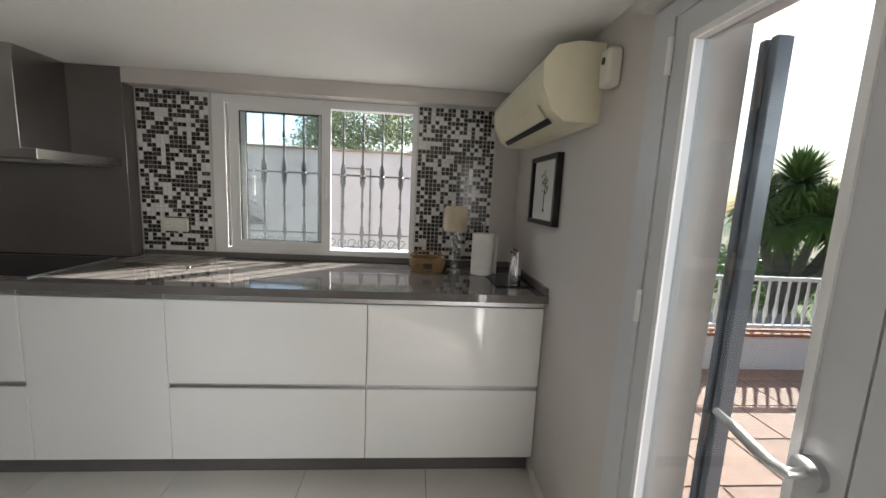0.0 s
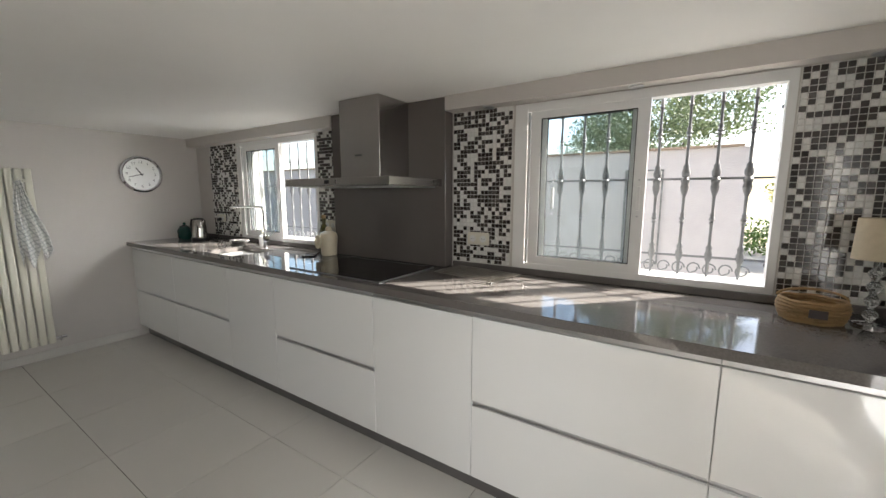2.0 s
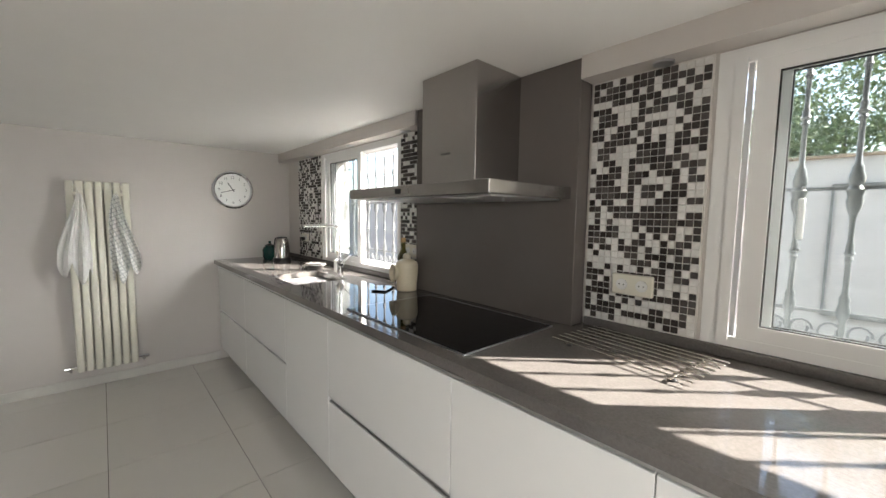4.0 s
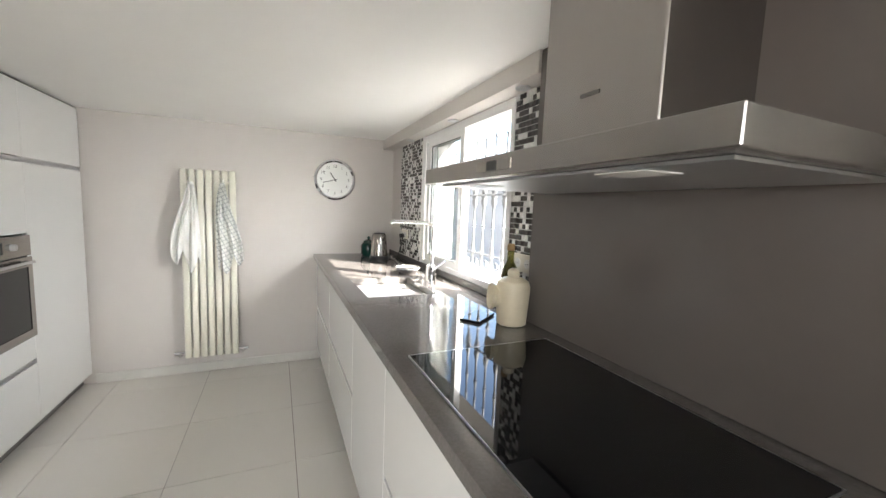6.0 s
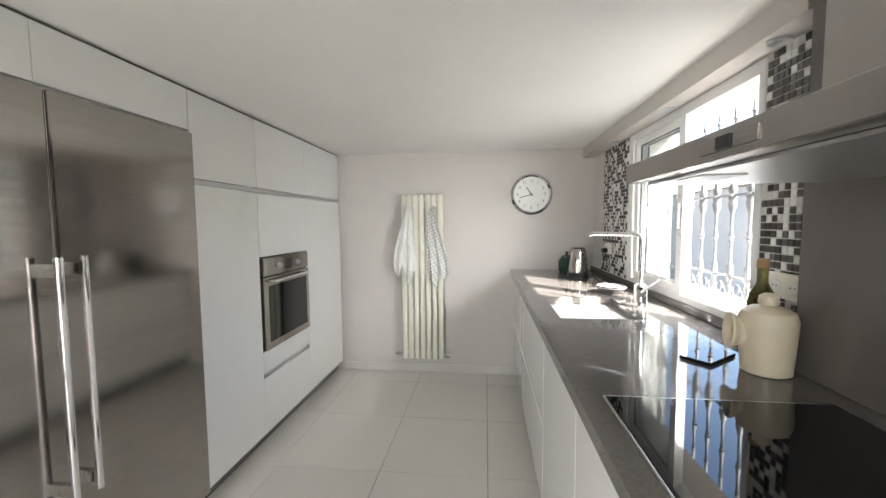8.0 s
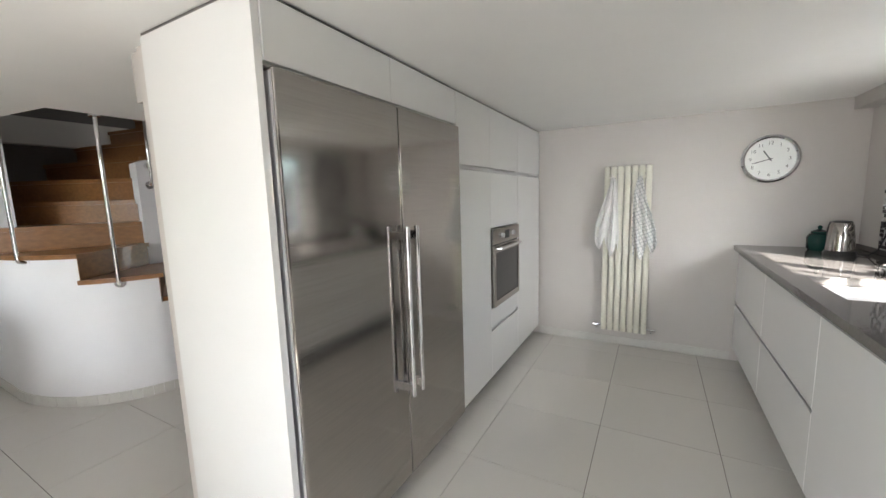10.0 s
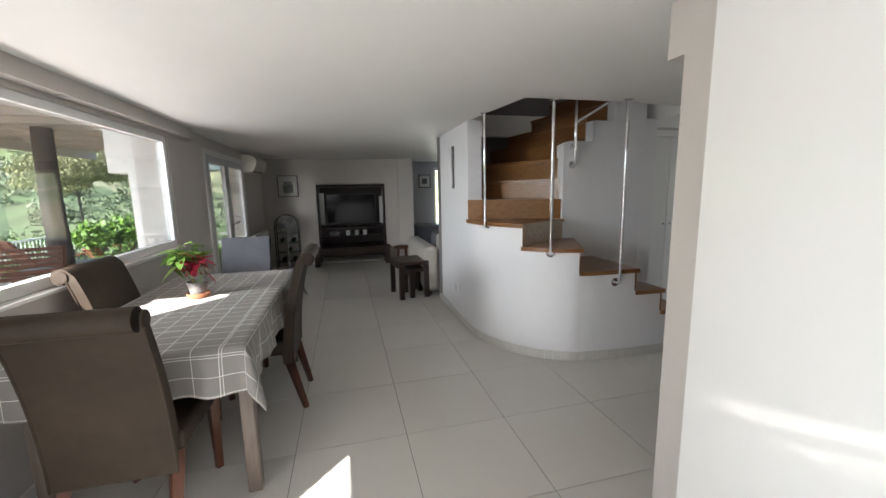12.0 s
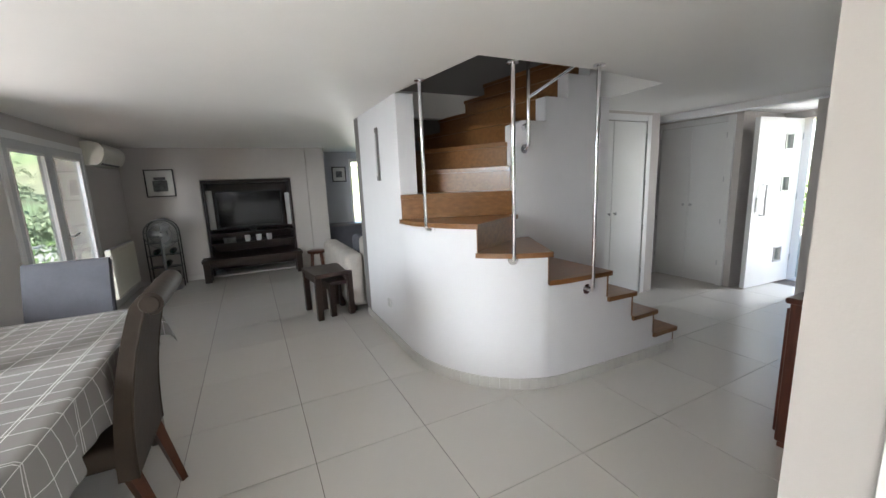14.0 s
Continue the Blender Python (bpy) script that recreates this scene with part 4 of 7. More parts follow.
part("panel", box(BM(), -2.062, -2.036, TB, TF - 0.004, 0.002, 2.018, 0.001), M["lacquer"], t)
tagged(part("shadow_gap_strip", box(BM(), -5.09, -2.04, TB, TF - 0.012, 2.0195, CEIL - 0.001), M["plinth"]), "thin grey closing strip over the tall units", "trim", "", "structure")


# ---- mosaic tiles ----
MOS = {"white": mat("mosaic_white", (0.8, 0.79, 0.76), 0.15, noise_scale=60, vary=0.2, per_object=0.06, spec=0.6),
       "dark": mat("mosaic_dark", (0.045, 0.036, 0.032), 0.12, noise_scale=60, vary=0.4, per_object=0.3, spec=0.6),
       "mid": mat("mosaic_grey", (0.085, 0.073, 0.066), 0.15, noise_scale=60, vary=0.3, per_object=0.2, spec=0.6)}
MOSI = {"white": mat("mosaic_white_far", (0.8, 0.79, 0.76), 0.15, noise_scale=60, vary=0.2, island=0.06, spec=0.6),
        "dark": mat("mosaic_dark_far", (0.045, 0.036, 0.032), 0.12, noise_scale=60, vary=0.4, island=0.3, spec=0.6),
        "mid": mat("mosaic_grey_far", (0.085, 0.073, 0.066), 0.15, noise_scale=60, vary=0.3, island=0.2, spec=0.6)}
PITCH = 0.0252
mosaic_jobs = []


def mosaic(name, x0, x1, z0, z1, near):
    rng = random.Random(int(abs(x0) * 100))
    cols, rows = round((x1 - x0) / PITCH), round((z1 - z0) / PITCH)
    px, pz = (x1 - x0) / cols, (z1 - z0) / rows
    ob = structure(name, box(BM(), x0 - 0.004, x1 + 0.004, 3.533, 3.5395, z0 - 0.004, z1 + 0.004), mat("mosaic_grout", (0.68, 0.66, 0.62), 0.8, noise_scale=40, vary=0.15) if "mosaic_grout" not in bpy.data.materials else bpy.data.materials["mosaic_grout"], "small square mosaic tiles in white, dark brown and grey with pale joints", "tiles")
    cells = []
    for i in range(cols):
        for j in range(rows):
            r = rng.random()
            c = "white" if r < 0.38 else ("dark" if r < 0.8 else "mid")
            cells.append((x0 + px * (i + 0.5), z0 + pz * (j + 0.5), c))
    mosaic_jobs.append((ob, cells, px, pz, near))


mosaic("mosaic_1", -1.733, -1.336, 1.012, 1.94, True)
mosaic("mosaic_2", -0.108, 0.365, 1.012, 1.94, False)
mosaic("mosaic_3", -4.80, -4.285, 1.012, 1.94, False)
mosaic("mosaic_4", -3.05, -2.782, 1.012, 1.94, False)

for k, (xa, za) in enumerate(((-1.545, 1.165), (-2.915, 1.19), (-4.64, 1.19))):
    t = thing("wall_socket", (xa, 3.53, za), 0, "white double wall socket set in the mosaic tiles", "socket", "wall sockets")
    part("plate", box(BM(), -0.075, 0.075, -0.012, 0.002, -0.04, 0.04, 0.004), M["acwhite"], t)
    for s_ in (-0.036, 0.036):
        part("insert", lathe(BM(), [(0.021, 0), (0.021, 0.003), (0.018, 0.003), (0.017, -0.004 + 0.006)], seg=20), M["white"], t, smooth=True).matrix_basis = pose(s_, -0.012, 0, 90, 0, 0)
        for q in (-0.008, 0.008):
            part("contact", cyl(BM(), (s_ + q, -0.0162, 0), (s_ + q, -0.015, 0), 0.0025, seg=8), M["black"], t)

for x, y, z in ((-1.47, 3.492, 1.945), (-0.7, 3.492, 1.945), (0.1, 3.492, 1.945), (-2.95, 3.492, 1.945), (-3.66, 3.492, 1.945), (-4.45, 3.492, 1.945), (0.495, -0.2, 1.935), (0.495, -1.0, 1.935), (0.495, -1.9, 1.935)):
    t = thing("downlight", (x, y, z), 0, "small round recessed downlight, switched off, in the window soffit", "downlight", "soffit downlights")
    part("ring", lathe(BM(), [(0.026, -0.001), (0.033, -0.001), (0.034, -0.005), (0.03, -0.008), (0.026, -0.006)], seg=24), M["alu"], t, smooth=True)
    part("lens", lathe(BM(), [(0.025, -0.001), (0.025, -0.003)], seg=20), M["white"], t)

# wall clock
t = thing("wall_clock", (-5.098, 3.0, 1.638), 90, "round white wall clock with a polished metal rim", "clock")
part("dial", cyl(BM(), (0, 0, 0), (0, -0.02, 0), 0.155, seg=48), M["white"], t)
rb = BM()
rings = []
for k in range(48):
    a = 2 * math.pi * k / 48
    rings.append([rb.verts.new((r * math.cos(a), y, r * math.sin(a))) for r, y in ((0.152, -0.019), (0.154, -0.034), (0.165, -0.042), (0.178, -0.034), (0.18, -0.015), (0.175, 0.0))])
for k in range(48):
    A, B = rings[k], rings[(k + 1) % 48]
    for j in range(5):
        rb.faces.new((A[j], A[j + 1], B[j + 1], B[j]))
part("rim", rb, M["chrome"], t, "polished metal rim", smooth=True)
for k in range(1, 13):
    a = radians(90 - 30 * k)
    cu = bpy.data.curves.new("numeral", "FONT")
    cu.body, cu.size, cu.align_x, cu.align_y, cu.extrude = str(k), 0.036, "CENTER", "CENTER", 0.0008
    tmp = new("tmp", cu)
    dg = bpy.context.evaluated_depsgraph_get()
    me = bpy.data.meshes.new_from_object(tmp.evaluated_get(dg))
    bpy.data.objects.remove(tmp)
    me.materials.clear()
    me.materials.append(M["plinth"])
    nb = new("numeral", me)
    nb.parent = t
    nb.matrix_basis = pose(0.118 * math.cos(a), -0.0212, 0.118 * math.sin(a), 90, 0, 0)
for ln, wd, ang in ((0.075, 0.008, -33), (0.11, 0.006, 254 - 360)):
    hb = BM()
    box(hb, -wd / 2, wd / 2, -0.0245 if wd > 0.007 else -0.027, -0.023 if wd > 0.007 else -0.0255, -0.018, ln)
    part("clock_hand", hb, M["black"], t).matrix_basis = pose(0, 0, 0, 0, ang, 0)
part("pin", cyl(BM(), (0, -0.029, 0), (0, -0.021, 0), 0.007, seg=12), M["black"], t)

# tall radiator with towels
t = thing("tall_radiator", (-5.05, 2.035, 0.15), 90, "tall cream enamel column radiator on the wall", "radiator")
for k in range(7):
    y = -0.165 + 0.055 * k
    b = BM()
    box(b, y - 0.0235, y + 0.0235, -0.045, -0.01, 0.0, 1.5, 0.012, 3)
    part("column", b, M["radiator"], t, smooth=True)
for z in (0.03, 1.44):
    part("header", box(BM(), -0.185, 0.185, -0.009, 0.018, z, z + 0.035, 0.004), M["radiator"], t)
for s_ in (-1, 1):
    part("valve", tube(BM(), [(s_ * 0.17, -0.02, 0.045), (s_ * 0.225, -0.02, 0.04), (s_ * 0.225, -0.015, 0.015), (s_ * 0.225, 0.045, 0.01)], 0.011, 10), M["chrome"], t, "chrome valve", smooth=True)
    part("valve_cap", cyl(BM(), (s_ * 0.225, -0.02, 0.04), (s_ * 0.26, -0.02, 0.04), 0.016, seg=12), M["chrome"], t, smooth=True)
    part("towel_hook", lathe(BM(), [(0.006, 0), (0.006, 0.02), (0.013, 0.024), (0.011, 0.032)], seg=14), M["acwhite"], t, smooth=True).matrix_basis = pose(s_ * 0.135, -0.046, 1.40, 90, 0, 0)


def towel(name, y, w, h, lean, material, label, seed):
    rng = random.Random(seed)
    t = thing(name, (-5.0, y, 1.55), 90, label, "towel", "hanging towels")
    b = BM()
    nx, nz = 28, 30
    ph = [rng.uniform(0, 6) for _ in range(4)]
    grid = []
    for j in range(nz + 1):
        s_ = j / nz
        half = 0.012 + w * 0.5 * min(1, s_ ** 0.85 * 1.25)
        row = []
        for i in range(nx + 1):
            u = i / nx * 2 - 1
            x = u * half + lean * s_ * s_ * 0.04 + 0.01 * math.sin(5 * s_ + ph[0])
            y_ = -0.028 - 0.022 * (0.3 + s_) * math.sin(u * 7.5 + ph[1] + s_) - 0.012 * math.sin(u * 15 + ph[2])
            z = -h * s_ * (1 - 0.1 * u * lean) - 0.15 * s_ * (abs(math.sin(u * 3.1 + ph[3])) - 0.5) * (s_ > 0.0)
            row.append(b.verts.new((x, y_, z)))
        grid.append(row)
    for j in range(nz):
        for i in range(nx):
            b.faces.new((grid[j][i], grid[j + 1][i], grid[j + 1][i + 1], grid[j][i + 1]))
    p = part("cloth", b, material, t, smooth=True)
    p.modifiers.new("solid", "SOLIDIFY").thickness = 0.004
    part("loop", tube(BM(), [(-0.01, -0.03, -0.01), (0, -0.02, 0.03), (0.01, -0.03, -0.01)], 0.003, 6), material, t)
    return t


checked = mat("checked_towel", (0.6, 0.6, 0.57), 0.95, bump=0.3, bump_scale=400)
nt = checked.node_tree
tcn = nt.nodes.new("ShaderNodeTexCoord")
mpn = nt.nodes.new("ShaderNodeMapping")
mpn.inputs["Rotation"].default_value = (0, radians(25), 0)
nt.links.new(tcn.outputs["Object"], mpn.inputs[0])
sp = nt.nodes.new("ShaderNodeSeparateXYZ")
nt.links.new(mpn.outputs[0], sp.inputs[0])
ms = []
for ax in ("X", "Z"):
    m1 = nt.nodes.new("ShaderNodeMath")
    m1.operation = "PINGPONG"
    m1.inputs[1].default_value = 0.0145
    nt.links.new(sp.outputs[ax], m1.inputs[0])
    m2 = nt.nodes.new("ShaderNodeMath")
    m2.operation = "LESS_THAN"
    m2.inputs[1].default_value = 0.0019
    nt.links.new(m1.outputs[0], m2.inputs[0])
    ms.append(m2)
m3 = nt.nodes.new("ShaderNodeMath")
m3.operation = "MAXIMUM"
nt.links.new(ms[0].outputs[0], m3.inputs[0])
nt.links.new(ms[1].outputs[0], m3.inputs[1])
mx = nt.nodes.new("ShaderNodeMix")
mx.data_type = "RGBA"
mx.inputs[6].default_value, mx.inputs[7].default_value = (0.78, 0.78, 0.75, 1), (0.42, 0.43, 0.43, 1)
nt.links.new(m3.outputs[0], mx.inputs[0])
nt.links.new(mx.outputs[2], nt.nodes["Principled BSDF"].inputs["Base Color"])
towel("tea_towel", 1.915, 0.17, 0.60, -1, M["cloth_white"], "plain white tea towel hanging from a radiator hook", 3)
towel("tea_towel", 2.14, 0.15, 0.62, 1, checked, "white tea towel with grey checks hanging from a radiator hook", 5)

# counter things
Z = 0.9725
t = thing("storage_jar", (-4.93, 3.28, Z), 0, "dark green glazed lidded jar on the stone worktop", "jar")
part("body", lathe(BM(), [(0.055, 0), (0.066, 0.02), (0.068, 0.09), (0.055, 0.115), (0.045, 0.12)], seg=28), M["greenpot"], t, smooth=True)
part("lid", lathe(BM(), [(0.047, 0.121), (0.046, 0.132), (0.02, 0.145), (0.008, 0.15), (0.016, 0.165), (0.005, 0.175)], seg=24), M["greenpot"], t, smooth=True)
t = thing("kettle", (-4.70, 3.32, Z), 20, "brushed steel electric kettle with a black handle and base", "kettle")
part("base", lathe(BM(), [(0.08, 0), (0.082, 0.012), (0.074, 0.03)], seg=28), M["black"], t, smooth=True)
part("body", lathe(BM(), [(0.072, 0.031), (0.066, 0.12), (0.056, 0.2), (0.05, 0.212)], seg=32), M["steel"], t, smooth=True)
part("lid", lathe(BM(), [(0.05, 0.213), (0.045, 0.222), (0.01, 0.226)], seg=24), M["black"], t, smooth=True)
part("spout", tube(BM(), [(0.05, 0, 0.17), (0.075, 0, 0.2)], [0.018, 0.012], 10), M["steel"], t, smooth=True)
part("handle", tube(BM(), [(-0.045, 0, 0.212), (-0.085, 0, 0.205), (-0.1, 0, 0.16), (-0.095, 0, 0.09), (-0.068, 0, 0.05)], 0.011, 10), M["black"], t, smooth=True)
t = thing("power_cord", (0, 0, 0), 0, "black power cord from the kettle to the wall socket", "cable")
part("cord", tube(BM(), [(-4.64, 3.51, 1.17), (-4.62, 3.49, 1.10), (-4.63, 3.47, 1.02), (-4.66, 3.44, Z + 0.006), (-4.69, 3.40, Z + 0.006)], 0.004, 8), M["black"], t, smooth=True)
part("plug", cyl(BM(), (-4.64, 3.515, 1.18), (-4.64, 3.48, 1.175), 0.018, seg=14), M["black"], t, smooth=True)
t = thing("soap_dish", (-3.98, 3.34, Z), 0, "shallow grey bowl on the worktop behind the sink", "dish")
part("dish", lathe(BM(), [(0.04, 0), (0.065, 0.012), (0.08, 0.045), (0.076, 0.045), (0.06, 0.014), (0.03, 0.008), (0.001, 0.008)], seg=28), M["plinth"], t, smooth=True)
part("rim", lathe(BM(), [(0.085, 0.0325), (0.087, 0.036), (0.08, 0.036)], seg=28), M["white"], t, smooth=True)
t = thing("dish_soap_bottle", (-3.70, 3.40, Z), 0, "small clear white soap bottle beside the tap", "bottle")
part("bottle", lathe(BM(), [(0.03, 0), (0.032, 0.01), (0.032, 0.09), (0.012, 0.105), (0.012, 0.12)], seg=20), M["white"], t, smooth=True)
part("cap", lathe(BM(), [(0.014, 0.121), (0.014, 0.15), (0.008, 0.165)], seg=16), M["acwhite"], t, smooth=True)
t = thing("oil_bottle", (-2.915, 3.455, Z), 0, "olive-green glass oil bottle on the worktop", "bottle")
part("glass", lathe(BM(), [(0.036, 0), (0.038, 0.01), (0.038, 0.17), (0.03, 0.2), (0.015, 0.23), (0.0145, 0.275)], seg=24), M["bottle"], t, smooth=True)
part("cap", lathe(BM(), [(0.0165, 0.276), (0.0165, 0.30), (0.012, 0.305)], seg=16), M["wicker"], t, smooth=True)
t = thing("ceramic_jug", (-2.772, 3.378, Z), 0, "cream ceramic jug with a round sideways mouth on the worktop", "jug")
part("body", lathe(BM(), [(0.052, 0), (0.058, 0.004), (0.062, 0.06), (0.066, 0.12), (0.067, 0.15), (0.06, 0.172), (0.04, 0.184), (0.022, 0.188)], seg=36), M["cream"], t, smooth=True)
part("stopper", lathe(BM(), [(0.021, 0.189), (0.024, 0.196), (0.022, 0.214), (0.012, 0.222)], seg=20), M["cream"], t, smooth=True)
mm_ = pose(-0.016, -0.024, 0.105, 86, 0, -16)
part("mouth", lathe(BM(), [(0.040, 0.0), (0.042, 0.042), (0.050, 0.050), (0.053, 0.057), (0.050, 0.062), (0.042, 0.058), (0.036, 0.046), (0.032, 0.042), (0.001, 0.040)], seg=32), M["cream"], t, smooth=True).matrix_basis = mm_
t = thing("phone", (-2.88, 3.285, Z), 38, "flat black phone lying on the worktop", "phone")
part("case", box(BM(), -0.045, 0.045, -0.08, 0.08, 0, 0.010, 0.003, 2), M["black_glass"], t)
t = thing("wicker_basket", (-0.03, 3.33, Z), 0, "small oval brown wicker basket with a handle on the worktop", "basket")
for k in range(7):
    z = 0.006 + k * 0.012
    r = 0.075 + 0.012 * math.sin(k / 6 * 2.5)
    part("weave", tube(BM(), [(r * 1.15 * math.cos(a), r * math.sin(a), z + 0.002 * math.sin(6 * a + k)) for a in [math.pi * j / 14 for j in range(29)]], 0.0066, 6), M["wicker"], t, smooth=True)
part("basket_base", lathe(BM(), [(0.07, 0), (0.072, 0.008)], seg=24), M["wicker"], t)
part("label_patch", box(BM(), -0.025, 0.025, -0.1, -0.096, 0.03, 0.06), M["darkwood"], t)
part("handle", tube(BM(), [(0.1 * math.cos(a), 0.02, 0.08 + 0.035 * math.sin(a)) for a in [math.pi * j / 12 for j in range(13)]], 0.005, 6), M["wicker"], t, smooth=True)
t = thing("table_lamp", (0.13, 3.36, Z), 0, "small table lamp with a beige shade and clear stacked stem", "lamp")
part("foot", lathe(BM(), [(0.045, 0), (0.045, 0.008), (0.015, 0.014)], seg=24), M["chrome"], t, smooth=True)
part("stem", lathe(BM(), [(0.008, 0.014)] + [(r, z) for k in range(4) for r, z in ((0.011, 0.02 + k * 0.05), (0.021, 0.035 + k * 0.05), (0.021, 0.045 + k * 0.05), (0.009, 0.062 + k * 0.05))] + [(0.006, 0.25)], seg=20), mat("clear_acrylic", (0.85, 0.87, 0.88), 0.05, trans=0.9), t, smooth=True)
sh = BM()
lathe(sh, [(0.07, 0.24), (0.065, 0.385), (0.063, 0.385), (0.068, 0.24)], seg=32)
part("shade", sh, M["shade"], t, "beige linen shade", smooth=True)
t = thing("paper_towel_roll", (0.285, 3.28, Z), 0, "white paper towel roll on a chrome stand", "paper towel")
part("roll", lathe(BM(), [(0.062, 0.008), (0.063, 0.012), (0.063, 0.235), (0.06, 0.238), (0.02, 0.238)], seg=36), M["paper"], t, smooth=True)
ls = BM()
strip_face(ls, [(0.0635, 0.012), (0.0655, -0.012), (0.069, -0.032), (0.0745, -0.05), (0.0755, -0.05), (0.07, -0.031), (0.0665, -0.011), (0.0645, 0.012)], 0.012, 0.234)
part("loose_sheet", ls, M["paper"], t)
part("base", lathe(BM(), [(0.075, 0), (0.075, 0.006), (0.07, 0.0075)], seg=32), M["chrome"], t, smooth=True)
part("rod", cyl(BM(), (0, 0, 0.236), (0, 0, 0.285), 0.005, seg=10), M["chrome"], t, smooth=True)
part("finial", lathe(BM(), [(0.006, 0.285), (0.014, 0.295), (0.006, 0.308)], seg=16), M["chrome"], t, smooth=True)
t = thing("serving_tray", (0.41, 3.12, Z), 0, "thin black square tray on the worktop", "tray")
part("tray", box(BM(), -0.10, 0.10, -0.14, 0.14, 0, 0.008, 0.003), M["black_glass"], t)
t = thing("oil_cruet", (0.43, 3.08, Z + 0.0085), 0, "pair of shiny steel cruets on the black tray", "cruet")
for q, h in ((-0.025, 0.17), (0.025, 0.15)):
    part("cruet", lathe(BM(), [(0.024, 0), (0.026, 0.01), (0.022, 0.08), (0.012, 0.125), (0.011, h - 0.01), (0.017, h)], 0, q, 20), M["chrome"], t, smooth=True)
    part("pouring_lip", tube(BM(), [(0, q, h - 0.004), (-0.03, q, h + 0.008)], [0.009, 0.006], 8), M["chrome"], t, smooth=True)
t = thing("cooling_rack", (-1.45, 3.32, Z), -7, "steel wire rack on black feet lying on the stone worktop", "wire rack")
M["rackwire"] = mat("bright_wire", (0.55, 0.52, 0.48), 0.22, 1.0)
for k in range(8):
    y = -0.122 + k * 0.035
    part("wire", tube(BM(), [(-0.225, y, 0.017), (-0.222, y, 0.019), (0.222, y, 0.019), (0.225, y, 0.017)], 0.0032, 8), M["rackwire"], t, smooth=True)
for x in (-0.17, 0.17):
    part("cross_bar", box(BM(), x - 0.006, x + 0.006, -0.128, 0.128, 0.009, 0.0155, 0.001), M["rackwire"], t)
    for y in (-0.105, 0.105):
        part("foot", lathe(BM(), [(0.011, 0), (0.012, 0.003), (0.008, 0.0088)], x, y, 14), M["black"], t, "black rubber foot", smooth=True)



# ---- wall units ----
def aircon(name, loc, rz, w, h, d, material, label):
    t = thing(name, loc, rz, label, "air conditioner", "wall air conditioners")
    prof = [(0, 0), (0, h), (-d * 0.45, h), (-d * 0.8, h * 0.93), (-d, h * 0.72), (-d * 0.98, h * 0.42), (-d * 0.8, h * 0.12), (-d * 0.6, 0.0)]
    b = plate(BM(), prof, [], lambda a, c, s: (s, a, c), -w / 2 + 0.012, w / 2 - 0.012)
    part("body", b, material, t, smooth=True)
    for s_ in (-1, 1):
        pr = [(a * 1.01, c) for a, c in prof]
        part("end_cap", plate(BM(), pr, [], lambda a, c, s: (s, a, c), s_ * (w / 2 - 0.011) - (0.011 if s_ < 0 else 0), s_ * (w / 2 - 0.011) + (0.011 if s_ > 0 else 0)), material, t)
    part("air_outlet", plate(BM(), [(-d * 0.74, h * 0.09), (-d * 0.66, h * 0.035), (-d * 0.66, h * 0.015), (-d * 0.75, h * 0.075)], [], lambda a, c, s: (s, a - 0.002, c), -w * 0.4, w * 0.4), M["black"], t, "dark slot")
    part("front_seam", plate(BM(), [(-d * 1.004, h * 0.70), (-d * 1.004, h * 0.685), (-d * 0.99, h * 0.685), (-d * 0.99, h * 0.70)], [], lambda a, c, s: (s, a, c), -w * 0.47, w * 0.47), M["frame_shade_grey"], t)
    part("louvre", plate(BM(), [(-d * 0.93, h * 0.25), (-d * 0.80, h * 0.09), (-d * 0.815, h * 0.075), (-d * 0.945, h * 0.24)], [], lambda a, c, s: (s, a, c), -w * 0.4, w * 0.4), material, t)
    return t


aircon("air_conditioner", (0.528, 2.91, 1.70), -90, 0.84, 0.27, 0.215, M["acplastic"], "yellowed cream wall air conditioner high over the picture")
aircon("air_conditioner", (0.528, -5.27, 1.72), -90, 0.84, 0.26, 0.2, M["acwhite"], "white wall air conditioner beyond the patio door")
t = thing("motion_sensor", (0.528, 2.395, 1.855), 0, "small white motion sensor with a dark lens on the wall", "sensor")
part("case", box(BM(), -0.05, 0, -0.032, 0.032, -0.06, 0.06, 0.014, 3), M["acwhite"], t, smooth=True)
part("lens", cyl(BM(), (-0.052, 0, 0.02), (-0.048, 0, 0.02), 0.012, seg=14), M["black"], t, smooth=True)


def picture(loc, rz, w, h, fw, framemat, label, blobs):
    t = thing("picture_frame", loc, rz, label, "picture", "")
    part("frame", plate(BM(), rect(-w / 2, w / 2, -h / 2, h / 2), [rect(-w / 2 + fw, w / 2 - fw, -h / 2 + fw, h / 2 - fw)], lambda a, b, s: (a, s, b), -0.03, 0), framemat, t, "black frame")
    part("mount", box(BM(), -w / 2 + fw, w / 2 - fw, -0.012, -0.006, -h / 2 + fw, h / 2 - fw), M["picturemat"], t)
    for x0, x1, z0, z1 in blobs:
        part("print", box(BM(), x0 * w, x1 * w, -0.0138, -0.0125, z0 * h, z1 * h), M["ink"], t)
    return t


